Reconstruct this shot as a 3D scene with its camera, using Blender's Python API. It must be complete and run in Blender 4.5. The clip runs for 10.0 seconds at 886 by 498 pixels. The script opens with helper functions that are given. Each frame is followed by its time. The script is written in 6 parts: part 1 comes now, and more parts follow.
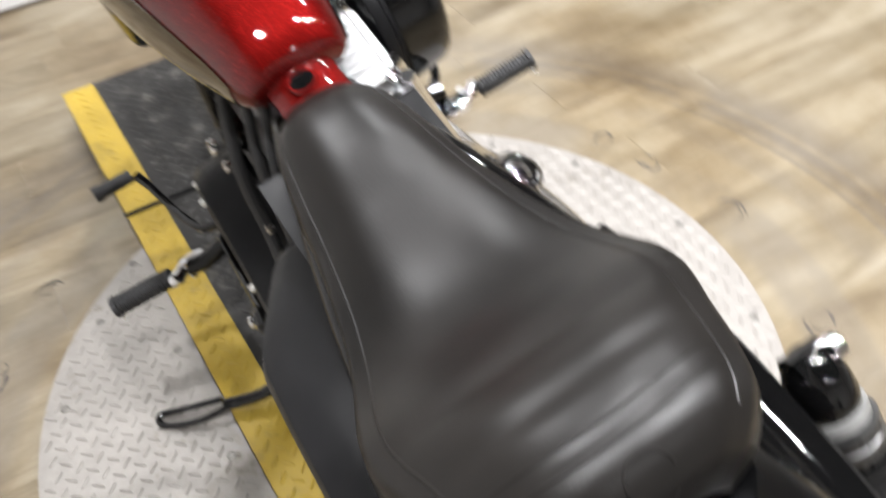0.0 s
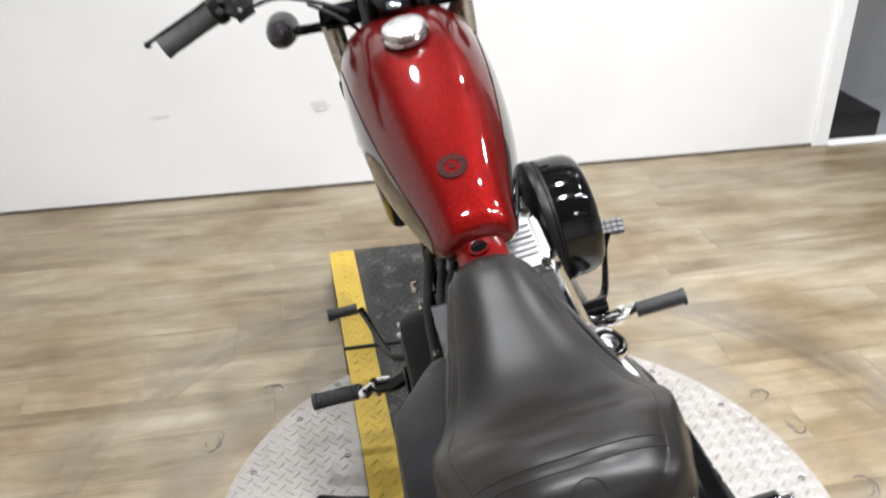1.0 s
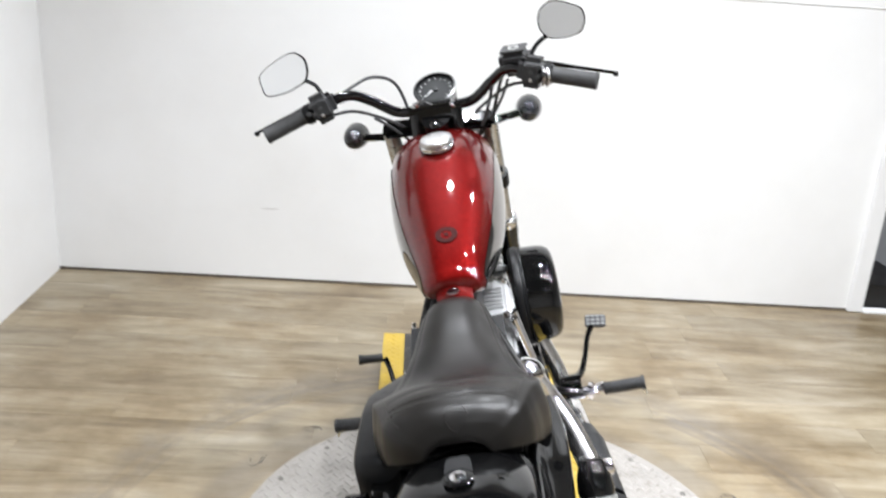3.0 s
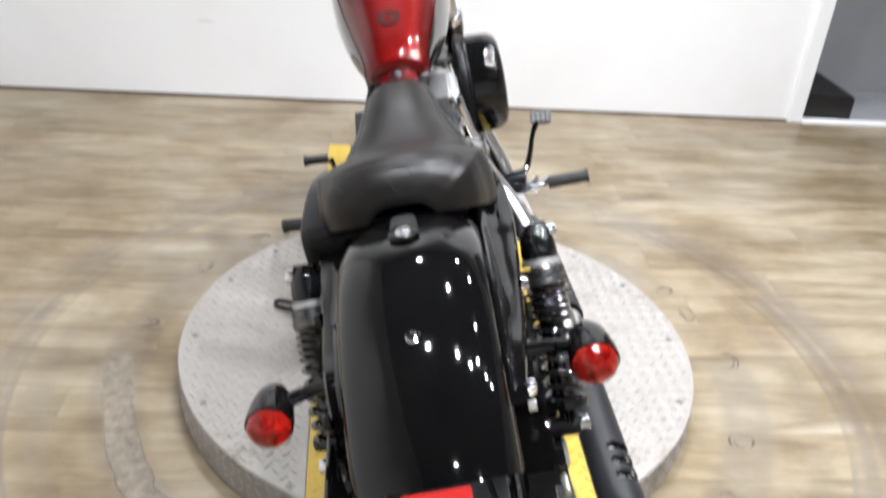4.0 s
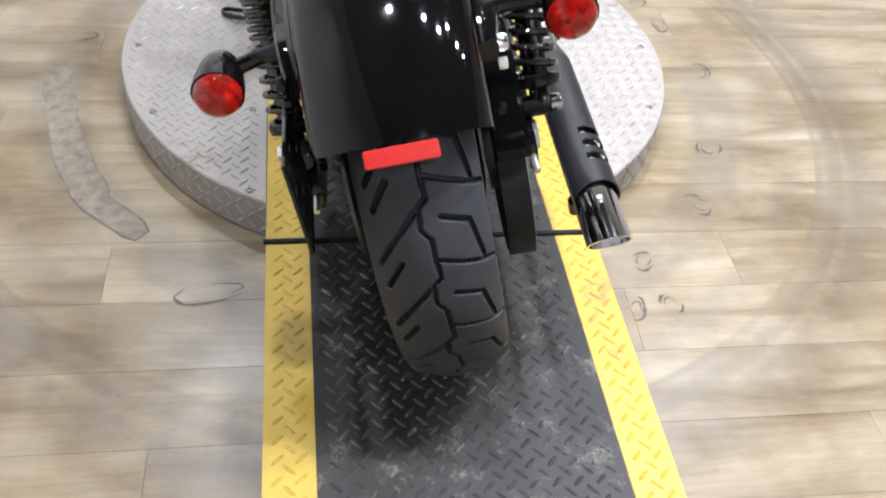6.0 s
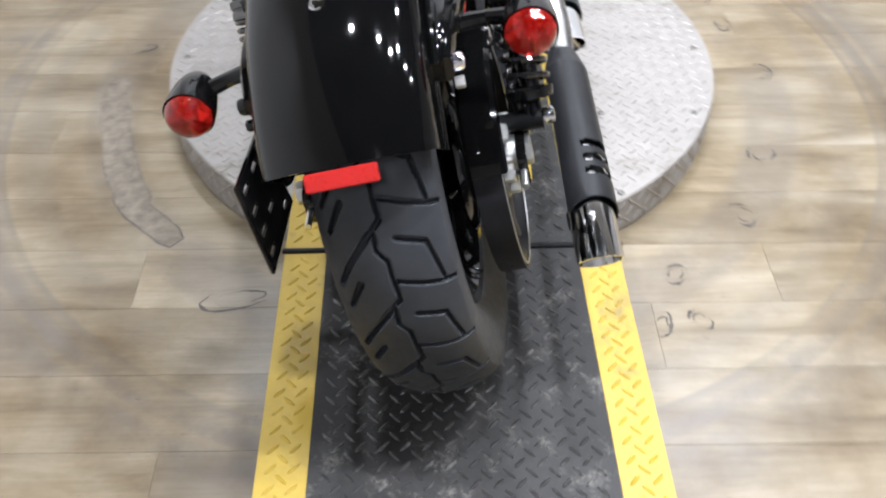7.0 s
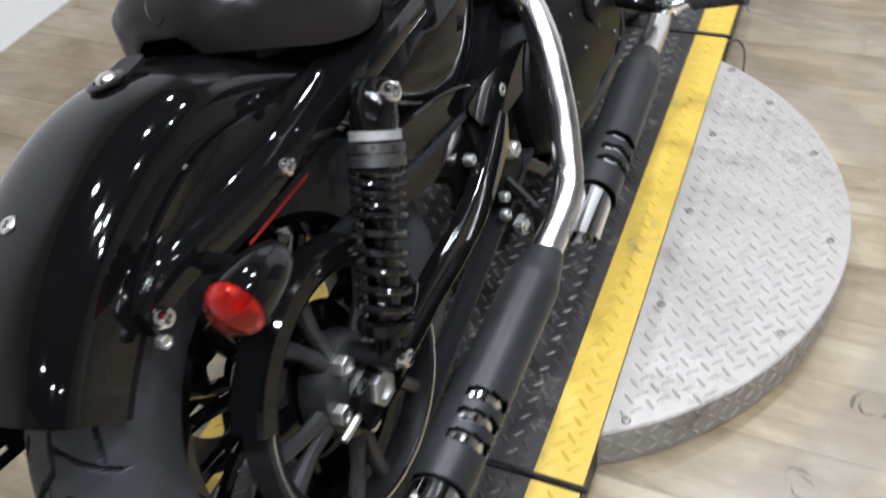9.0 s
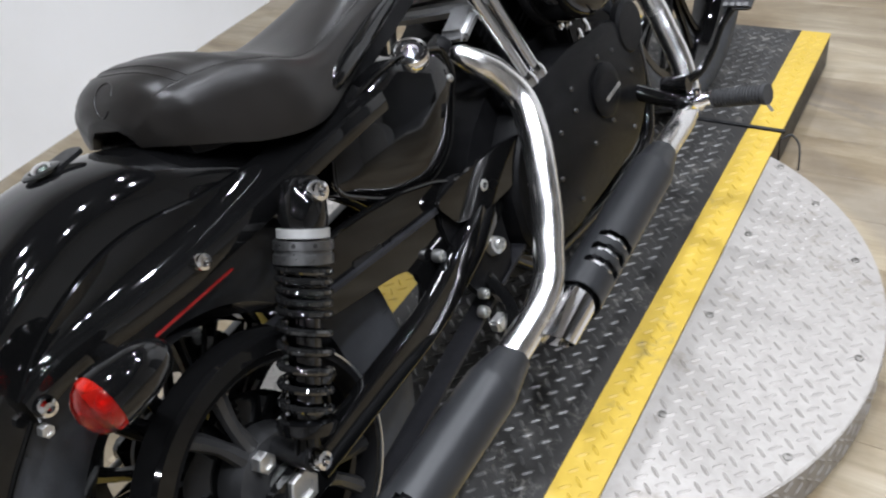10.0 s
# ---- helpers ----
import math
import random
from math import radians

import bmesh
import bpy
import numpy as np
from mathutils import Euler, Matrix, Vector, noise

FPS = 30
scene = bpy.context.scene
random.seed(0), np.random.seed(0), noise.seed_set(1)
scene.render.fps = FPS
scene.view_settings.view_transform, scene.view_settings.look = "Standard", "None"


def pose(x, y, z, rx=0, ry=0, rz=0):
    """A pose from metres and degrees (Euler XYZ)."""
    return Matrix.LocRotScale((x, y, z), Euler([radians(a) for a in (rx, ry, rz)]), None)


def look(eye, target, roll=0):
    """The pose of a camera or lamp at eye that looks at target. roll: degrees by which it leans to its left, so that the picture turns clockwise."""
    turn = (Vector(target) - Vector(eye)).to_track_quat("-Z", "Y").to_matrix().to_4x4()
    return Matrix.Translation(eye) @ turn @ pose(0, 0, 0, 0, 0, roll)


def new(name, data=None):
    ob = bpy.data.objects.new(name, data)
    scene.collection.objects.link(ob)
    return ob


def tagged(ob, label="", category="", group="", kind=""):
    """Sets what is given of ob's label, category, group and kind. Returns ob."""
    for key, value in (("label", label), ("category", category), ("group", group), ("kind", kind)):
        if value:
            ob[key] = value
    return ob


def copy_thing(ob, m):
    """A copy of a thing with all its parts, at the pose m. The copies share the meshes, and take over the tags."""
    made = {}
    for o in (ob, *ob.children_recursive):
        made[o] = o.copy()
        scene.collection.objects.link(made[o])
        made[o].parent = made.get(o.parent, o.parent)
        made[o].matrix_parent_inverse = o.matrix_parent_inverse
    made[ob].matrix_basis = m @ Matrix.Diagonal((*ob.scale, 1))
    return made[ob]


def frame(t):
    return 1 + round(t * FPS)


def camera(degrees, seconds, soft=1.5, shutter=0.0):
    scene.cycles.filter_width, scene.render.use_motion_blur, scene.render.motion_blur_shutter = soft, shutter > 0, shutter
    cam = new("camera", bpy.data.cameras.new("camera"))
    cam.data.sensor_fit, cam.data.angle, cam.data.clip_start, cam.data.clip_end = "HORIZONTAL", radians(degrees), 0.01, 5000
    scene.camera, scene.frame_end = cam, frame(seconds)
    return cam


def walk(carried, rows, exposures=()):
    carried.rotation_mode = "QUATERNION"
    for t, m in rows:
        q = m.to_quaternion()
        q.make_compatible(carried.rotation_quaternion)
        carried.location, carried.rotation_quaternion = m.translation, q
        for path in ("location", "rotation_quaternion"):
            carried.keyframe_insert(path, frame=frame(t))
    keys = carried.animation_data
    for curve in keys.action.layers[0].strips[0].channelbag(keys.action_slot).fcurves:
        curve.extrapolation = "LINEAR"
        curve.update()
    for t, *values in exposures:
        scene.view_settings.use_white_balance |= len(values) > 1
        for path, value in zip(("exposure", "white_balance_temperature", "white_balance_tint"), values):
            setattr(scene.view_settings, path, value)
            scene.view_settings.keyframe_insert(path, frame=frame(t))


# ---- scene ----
cam = camera(54.4, 10.0, soft=2.0, shutter=0.5)
PATH = [
    (0, (-0.371, -0.076, 1.192), (0.293, 1.153, -0.24), -4.9),
    (0.5, (-0.36, -0.146, 1.214), (0.143, 1.406, 0.058), 0.0),
    (1, (-0.395, -0.446, 1.312), (-0.068, 1.272, 0.343), -0.8),
    (1.5, (-0.382, -0.574, 1.366), (-0.104, 1.224, 0.535), 1.7),
    (2, (-0.25, -0.701, 1.376), (-0.23, 1.185, 0.711), 3.2),
    (2.2, (-0.205, -0.766, 1.384), (-0.266, 1.133, 0.758), 2.6),
    (3.3, (-0.252, -1.006, 1.338), (-0.104, 0.856, 0.623), 3.8),
    (3.5, (-0.247, -1.015, 1.322), (-0.078, 0.822, 0.55), 3.6),
    (4, (-0.233, -1.006, 1.256), (-0.012, 0.718, 0.267), 4.7),
    (4.5, (-0.225, -0.989, 1.202), (0.014, 0.615, 0.031), 4.7),
    (5, (-0.225, -0.989, 1.16), (0.038, 0.532, -0.111), 6.1),
    (5.5, (-0.228, -1.003, 1.126), (0.053, 0.448, -0.222), 6.2),
    (5.7, (-0.228, -1.014, 1.114), (0.079, 0.397, -0.27), 6.8),
    (6.8, (-0.137, -1.012, 1.131), (0.05, 0.352, -0.32), 2.5),
    (7, (-0.047, -0.999, 1.137), (-0.008, 0.389, -0.302), -0.1),
    (7.5, (0.195, -0.989, 1.14), (-0.083, 0.379, -0.292), 1.9),
    (8, (0.297, -0.89, 1.128), (-0.155, 0.444, -0.293), -1.9),
    (8.5, (0.353, -0.698, 1.154), (-0.094, 0.626, -0.278), -2.7),
    (9, (0.47, -0.553, 1.155), (-0.198, 0.727, -0.23), -7.6),
    (9.5, (0.61, -0.447, 1.163), (-0.232, 0.816, -0.14), -8.0),
    (10, (0.644, -0.422, 1.145), (-0.303, 0.835, -0.088), -10.5),
]
walk(cam, [(t, look(eye, target, roll)) for t, eye, target, roll in PATH],
     [(0, 0.17, 6580, 12), (1, 0.17, 6420, 11), (2.2, 0.2, 6300, 10), (3.5, 0.19, 6330, 11), (4.5, 0.22, 6260, 13), (5.5, 0.22, 6220, 14), (7, 0.08, 6080, 13), (8, -0.1, 6100, 12), (8.5, -0.19, 6030, 12), (10, -0.22, 6100, 12)])

# ---------------------------------------------------------------- light
world = bpy.data.worlds.new("room_air")
world.use_nodes = True
world.node_tree.nodes["Background"].inputs[0].default_value = (0.9, 0.95, 1.0, 1)
world.node_tree.nodes["Background"].inputs[1].default_value = 0.02
scene.world = world
FLOOR = -0.095
CEILING = 3.1
LAMPS = [(-0.7, -0.2), (-0.65, 2.0), (0.8, 2.0), (1.5, 1.6), (0.15, 0.85), (1.4, 0.5), (1.25, -0.25), (1.9, -0.35), (2.6, -0.3), (0.2, -0.35), (0.75, -0.45), (-0.3, -2.9), (1.0, -3.1), (2.4, -3.0)]
LAMP_POWER = 20.0
WALL_WASH = {1: 1.2}              # the lamp next to the corner burns a little brighter


# ---------------------------------------------------------------- materials
def material(name, color, rough=0.5, metal=0.0, coat=0.0, spec=0.5):
    m = bpy.data.materials.new(name)
    m.use_nodes = True
    b = m.node_tree.nodes["Principled BSDF"]
    b.inputs["Base Color"].default_value = (*color, 1)
    b.inputs["Roughness"].default_value = rough
    b.inputs["Metallic"].default_value = metal
    b.inputs["Coat Weight"].default_value = coat
    b.inputs["Coat Roughness"].default_value = 0.03
    b.inputs["Specular IOR Level"].default_value = spec
    return m, m.node_tree.nodes, m.node_tree.links, b


def noise_node(nodes, links, scale, detail=4.0, rough=0.55, stretch=None, coords="Object"):
    tc = nodes.new("ShaderNodeTexCoord")
    n = nodes.new("ShaderNodeTexNoise")
    n.inputs["Scale"].default_value = scale
    n.inputs["Detail"].default_value = detail
    n.inputs["Roughness"].default_value = rough
    if stretch:
        mp = nodes.new("ShaderNodeMapping")
        mp.inputs["Scale"].default_value = stretch
        links.new(tc.outputs[coords], mp.inputs[0])
        links.new(mp.outputs[0], n.inputs["Vector"])
    else:
        links.new(tc.outputs[coords], n.inputs["Vector"])
    return n


def ramp_node(nodes, links, source, stops):
    r = nodes.new("ShaderNodeValToRGB")
    while len(r.color_ramp.elements) < len(stops):
        r.color_ramp.elements.new(0.5)
    for e, (p, c) in zip(r.color_ramp.elements, stops):
        e.position = p
        e.color = (*c, 1) if len(c) == 3 else c
    links.new(source, r.inputs[0])
    return r


def add_bump(nodes, links, bsdf, source, strength, distance):
    bp = nodes.new("ShaderNodeBump")
    bp.inputs["Strength"].default_value = strength
    bp.inputs["Distance"].default_value = distance
    links.new(source, bp.inputs["Height"])
    links.new(bp.outputs[0], bsdf.inputs["Normal"])
    return bp


def mottled(name, c1, c2, scale, rough=(0.4, 0.6), metal=0.0, coat=0.0, bump=0.0, bump_scale=60.0, spec=0.5, stretch=None):
    """A surface with two scales of variation in colour and gloss."""
    m, nodes, links, b = material(name, c1, rough[0], metal, coat, spec)
    n = noise_node(nodes, links, scale, 6.0, 0.6, stretch)
    r = ramp_node(nodes, links, n.outputs[0], [(0.3, c1), (0.7, c2)])
    links.new(r.outputs[0], b.inputs["Base Color"])
    n2 = noise_node(nodes, links, scale * 4.3, 5.0, 0.6, stretch)
    mr = nodes.new("ShaderNodeMapRange")
    mr.inputs["From Min"].default_value, mr.inputs["From Max"].default_value = 0.3, 0.7
    mr.inputs["To Min"].default_value, mr.inputs["To Max"].default_value = rough
    links.new(n2.outputs[0], mr.inputs[0])
    links.new(mr.outputs[0], b.inputs["Roughness"])
    if bump:
        n3 = noise_node(nodes, links, bump_scale, 4.0, 0.6)
        add_bump(nodes, links, b, n3.outputs[0], 0.6, bump)
    return m


GLOSS = mottled("gloss_black_paint", (0.002, 0.002, 0.0022), (0.0035, 0.0035, 0.0035), 9, (0.025, 0.06), spec=0.5)
SATIN = mottled("satin_black_paint", (0.005, 0.005, 0.0055), (0.009, 0.009, 0.0095), 14, (0.3, 0.42), spec=0.18)
CRINKLE = mottled("wrinkle_black_engine_coat", (0.003, 0.003, 0.0034), (0.006, 0.006, 0.0064), 30, (0.33, 0.46), bump=0.0005, bump_scale=420, spec=0.1)
RUBBER = mottled("black_rubber", (0.018, 0.018, 0.019), (0.03, 0.03, 0.031), 22, (0.55, 0.7), bump=0.0004, bump_scale=300)
TYRE = mottled("tyre_rubber", (0.021, 0.0232, 0.0275), (0.033, 0.0358, 0.0415), 16, (0.5, 0.66), bump=0.0005, bump_scale=260)
CHROME = mottled("chrome", (0.86, 0.86, 0.87), (0.78, 0.78, 0.8), 6, (0.03, 0.09), metal=1.0)
ALU = mottled("cast_aluminium", (0.62, 0.62, 0.62), (0.5, 0.5, 0.5), 26, (0.22, 0.4), metal=1.0, bump=0.0004, bump_scale=500)
ROCKER = mottled("cast_rocker_silver", (0.38, 0.38, 0.38), (0.3, 0.3, 0.3), 26, (0.42, 0.55), metal=0.9, bump=0.0004, bump_scale=500)
ZINC = mottled("zinc_plated_steel", (0.78, 0.78, 0.76), (0.62, 0.62, 0.61), 60, (0.28, 0.45), metal=1.0)
HEATSHIELD = mottled("matt_black_exhaust_paint", (0.0105, 0.011, 0.0122), (0.016, 0.0166, 0.018), 18, (0.34, 0.44), spec=0.36)
PIPE = mottled("polished_exhaust_chrome", (0.88, 0.87, 0.86), (0.8, 0.79, 0.78), 7, (0.17, 0.28), metal=1.0)
GUNMETAL = mottled("dark_anodised_steel", (0.1, 0.1, 0.1), (0.17, 0.17, 0.17), 40, (0.25, 0.4), metal=0.9)
PULLEY = mottled("satin_black_pulley", (0.014, 0.014, 0.0145), (0.024, 0.024, 0.0245), 30, (0.28, 0.4), spec=0.5)
BARE = mottled("dull_bare_alloy", (0.4, 0.4, 0.39), (0.32, 0.32, 0.31), 50, (0.4, 0.52), metal=0.55)
CONTROL = mottled("black_control_casting", (0.016, 0.016, 0.017), (0.026, 0.026, 0.027), 30, (0.36, 0.5), spec=0.4)
DARK_CHROME = mottled("dark_polished_steel", (0.05, 0.05, 0.052), (0.08, 0.08, 0.083), 50, (0.1, 0.2), metal=1.0)
DEEP_RED = mottled("dark_red_reflector", (0.13, 0.004, 0.004), (0.18, 0.006, 0.006), 80, (0.3, 0.4))
SILVER = mottled("polished_silver_panel", (0.27, 0.25, 0.235), (0.23, 0.215, 0.2), 5, (0.05, 0.09), metal=1.0)
SPRING = mottled("lacquered_spring_steel", (0.004, 0.004, 0.004), (0.008, 0.008, 0.008), 30, (0.03, 0.06), spec=0.9)
BOWL = mottled("metallised_reflector", (0.95, 0.95, 0.95), (0.9, 0.9, 0.9), 60, (0.12, 0.2), metal=0.9)
BADGE = mottled("dark_red_brown_badge", (0.012, 0.004, 0.004), (0.045, 0.008, 0.007), 160, (0.4, 0.6), spec=0.05)
RED_STRIP = mottled("red_reflector_plastic", (0.4, 0.014, 0.012), (0.47, 0.02, 0.016), 80, (0.25, 0.35))
BELT = mottled("belt_rubber", (0.008, 0.008, 0.0095), (0.015, 0.015, 0.017), 40, (0.45, 0.6), spec=0.25)
DARK_GREY = mottled("grip_rubber", (0.025, 0.025, 0.026), (0.045, 0.045, 0.045), 40, (0.55, 0.7), bump=0.0005, bump_scale=350)


def make_leather():
    m, nodes, links, b = material("black_seat_vinyl", (0.011, 0.011, 0.0115), 0.45, spec=0.28)
    n = noise_node(nodes, links, 7, 5)
    r = ramp_node(nodes, links, n.outputs[0], [(0.3, (0.0052, 0.0047, 0.0043)), (0.7, (0.0125, 0.0110, 0.0098))])
    links.new(r.outputs[0], b.inputs["Base Color"])
    mr = nodes.new("ShaderNodeMapRange")
    mr.inputs["To Min"].default_value, mr.inputs["To Max"].default_value = 0.28, 0.41
    links.new(n.outputs[0], mr.inputs[0])
    links.new(mr.outputs[0], b.inputs["Roughness"])
    tc = nodes.new("ShaderNodeTexCoord")
    v = nodes.new("ShaderNodeTexVoronoi")
    v.inputs["Scale"].default_value = 420
    links.new(tc.outputs["Object"], v.inputs["Vector"])
    add_bump(nodes, links, b, v.outputs[0], 0.13, 0.0006)
    return m


LEATHER = make_leather()


def make_candy():
    m, nodes, links, b = material("candy_red_metallic_paint", (0.2, 0.004, 0.006), 0.45, 0.6, coat=1.0, spec=0.02)
    tc = nodes.new("ShaderNodeTexCoord")
    v = nodes.new("ShaderNodeTexVoronoi")
    v.inputs["Scale"].default_value = 900
    links.new(tc.outputs["Object"], v.inputs["Vector"])
    r = ramp_node(nodes, links, v.outputs["Color"], [(0.0, (0.06, 0.0009, 0.001)), (0.75, (0.105, 0.0028, 0.0022)), (1.0, (0.26, 0.009, 0.008))])
    links.new(r.outputs[0], b.inputs["Base Color"])
    return m


CANDY = make_candy()


def make_lens():
    m, nodes, links, b = material("red_lens_plastic", (1.0, 0.03, 0.018), 0.03, 0.0)
    b.inputs["Transmission Weight"].default_value = 0.93
    b.inputs["IOR"].default_value = 1.15
    b.inputs["Coat Weight"].default_value = 1.0
    b.inputs["Coat Roughness"].default_value = 0.04
    tc = nodes.new("ShaderNodeTexCoord")
    w = nodes.new("ShaderNodeTexVoronoi")
    w.inputs["Scale"].default_value = 150
    links.new(tc.outputs["Object"], w.inputs["Vector"])
    add_bump(nodes, links, b, w.outputs[0], 0.08, 0.0008)
    return m


LENS = make_lens()
MIRROR, _, _, _mb = material("mirror_glass", (0.9, 0.91, 0.92), 0.01, 1.0)
GLASS, _, _, _gb = material("clear_glass", (1, 1, 1), 0.02)
_gb.inputs["Transmission Weight"].default_value = 1.0
WHITE_INK, _, _, _ = material("white_dial_print", (0.7, 0.7, 0.7), 0.5)
DIAL, _, _, _ = material("grey_dial_face", (0.012, 0.0125, 0.013), 0.6, spec=0.25)
LUG_GREY, _, _, _ = material("worn_grey_rubber", (0.12, 0.12, 0.12), 0.6)
AMBER, _, _, _ = material("amber_lens", (0.6, 0.2, 0.02), 0.1)


def make_wall_paint():
    m, nodes, links, b = material("white_wall_paint", (0.8, 0.8, 0.8), 0.55)
    n = noise_node(nodes, links, 1.4, 6, 0.6)
    r = ramp_node(nodes, links, n.outputs[0], [(0.25, (0.77, 0.765, 0.755)), (0.6, (0.83, 0.83, 0.83))])
    links.new(r.outputs[0], b.inputs["Base Color"])
    n2 = noise_node(nodes, links, 160, 3)
    add_bump(nodes, links, b, n2.outputs[0], 0.15, 0.001)
    return m


WALL = make_wall_paint()
SMUDGE = mottled("wall_smudge", (0.62, 0.61, 0.6), (0.74, 0.73, 0.72), 40, (0.5, 0.6))
TRIM = mottled("white_trim_paint", (0.78, 0.78, 0.78), (0.83, 0.83, 0.83), 6, (0.35, 0.5))
CEIL = mottled("dark_ceiling_paint", (0.02, 0.02, 0.022), (0.03, 0.03, 0.032), 3, (0.7, 0.85))


def make_plank():
    """Grey-brown oak vinyl: long grain streaks, a tone for each plank."""
    m, nodes, links, b = material("oak_vinyl_plank", (0.4, 0.33, 0.22), 0.4)
    oi = nodes.new("ShaderNodeObjectInfo")
    tc = nodes.new("ShaderNodeTexCoord")
    off = nodes.new("ShaderNodeVectorMath")
    off.operation = "MULTIPLY_ADD"
    off.inputs[1].default_value = (37.0, 61.0, 0.0)
    links.new(oi.outputs["Random"], off.inputs[0])
    links.new(tc.outputs["Object"], off.inputs[2])

    def grain(sx, sy, detail, rough):
        mp = nodes.new("ShaderNodeMapping")
        mp.inputs["Scale"].default_value = (sx, sy, 1)
        links.new(off.outputs[0], mp.inputs[0])
        n = nodes.new("ShaderNodeTexNoise")
        n.inputs["Scale"].default_value = 1.0
        n.inputs["Detail"].default_value = detail
        n.inputs["Roughness"].default_value = rough
        n.inputs["Distortion"].default_value = 0.6
        links.new(mp.outputs[0], n.inputs["Vector"])
        return n
    broad, fine, knots = grain(2.2, 11.5, 6, 0.64), grain(4, 140, 5, 0.6), grain(3.5, 9, 3, 0.5)
    tone = ramp_node(nodes, links, broad.outputs[0], [(0.27, (0.120, 0.091, 0.056)), (0.42, (0.194, 0.157, 0.103)), (0.56, (0.253, 0.213, 0.149)), (0.74, (0.320, 0.280, 0.213))])
    line = ramp_node(nodes, links, fine.outputs[0], [(0.3, (0.87, 0.86, 0.845)), (0.6, (1.04, 1.04, 1.04))])
    mul = nodes.new("ShaderNodeMix")
    mul.data_type, mul.blend_type = "RGBA", "MULTIPLY"
    mul.inputs[0].default_value = 0.85
    links.new(tone.outputs[0], mul.inputs[6])
    links.new(line.outputs[0], mul.inputs[7])
    per = nodes.new("ShaderNodeMapRange")
    per.inputs["To Min"].default_value, per.inputs["To Max"].default_value = 0.88, 1.1
    links.new(oi.outputs["Random"], per.inputs[0])
    mul2 = nodes.new("ShaderNodeMix")
    mul2.data_type, mul2.blend_type = "RGBA", "MULTIPLY"
    mul2.inputs[0].default_value = 1.0
    links.new(mul.outputs[2], mul2.inputs[6])
    links.new(per.outputs[0], mul2.inputs[7])
    # Grey scuffs in rings where the swinging ramps have worn the floor.
    geo = nodes.new("ShaderNodeNewGeometry")
    vm = nodes.new("ShaderNodeVectorMath")
    vm.operation = "DISTANCE"
    vm.inputs[1].default_value = (0.0, 0.753, FLOOR)
    links.new(geo.outputs["Position"], vm.inputs[0])
    rings = ramp_node(nodes, links, vm.outputs["Value"], [(0.0, (0, 0, 0)), (0.5, (0, 0, 0))])
    el = rings.color_ramp.elements
    sc = nodes.new("ShaderNodeMath")
    sc.operation = "DIVIDE"
    sc.inputs[1].default_value = 2.0
    links.new(vm.outputs["Value"], sc.inputs[0])
    links.new(sc.outputs[0], rings.inputs[0])
    for p, v in ((0.352, 0.0), (0.365, 0.5), (0.412, 0.55), (0.422, 0.15), (0.452, 0.1), (0.46, 0.35), (0.475, 0.4), (0.49, 0.15), (0.503, 0.8), (0.512, 0.35), (0.522, 0.85), (0.530, 0.9), (0.536, 0.35), (0.545, 0.8), (0.556, 0.1)):
        e = el.new(p)
        e.color = (v, v, v, 1)
    el[-1].position = 0.6
    worn = noise_node(nodes, links, 3.2, 6, 0.65, coords="Object")
    links.new(geo.outputs["Position"], worn.inputs["Vector"])
    wr = ramp_node(nodes, links, worn.outputs[0], [(0.34, (0, 0, 0)), (0.52, (1, 1, 1))])
    fac = nodes.new("ShaderNodeMath")
    fac.operation = "MULTIPLY"
    links.new(rings.outputs[0], fac.inputs[0])
    links.new(wr.outputs[0], fac.inputs[1])
    scuff = nodes.new("ShaderNodeMix")
    scuff.data_type = "RGBA"
    scuff.inputs[7].default_value = (0.145, 0.126, 0.105, 1)
    links.new(fac.outputs[0], scuff.inputs[0])
    links.new(mul2.outputs[2], scuff.inputs[6])
    # Brown cloudy patches and small dark flecks.
    cloud = noise_node(nodes, links, 2.6, 7, 0.62)
    links.new(geo.outputs["Position"], cloud.inputs["Vector"])
    cr = ramp_node(nodes, links, cloud.outputs[0], [(0.32, (0.61, 0.53, 0.42)), (0.44, (0.83, 0.775, 0.685)), (0.55, (0.985, 0.975, 0.95)), (0.66, (1.07, 1.08, 1.095))])
    fleck = noise_node(nodes, links, 1.0, 4, 0.7)
    fm = nodes.new("ShaderNodeMapping")
    fm.inputs["Scale"].default_value = (26, 70, 1)
    links.new(off.outputs[0], fm.inputs[0])
    links.new(fm.outputs[0], fleck.inputs["Vector"])
    fr = ramp_node(nodes, links, fleck.outputs[0], [(0.22, (0.6, 0.55, 0.48)), (0.36, (1, 1, 1))])
    last = scuff.outputs[2]
    for other in (cr, fr):
        mx = nodes.new("ShaderNodeMix")
        mx.data_type, mx.blend_type = "RGBA", "MULTIPLY"
        mx.inputs[0].default_value = 1.0
        links.new(last, mx.inputs[6])
        links.new(other.outputs[0], mx.inputs[7])
        last = mx.outputs[2]
    links.new(last, b.inputs["Base Color"])
    rr = nodes.new("ShaderNodeMapRange")
    rr.inputs["To Min"].default_value, rr.inputs["To Max"].default_value = 0.24, 0.42
    links.new(knots.outputs[0], rr.inputs[0])
    links.new(rr.outputs[0], b.inputs["Roughness"])
    add_bump(nodes, links, b, fine.outputs[0], 0.2, 0.0008)
    return m


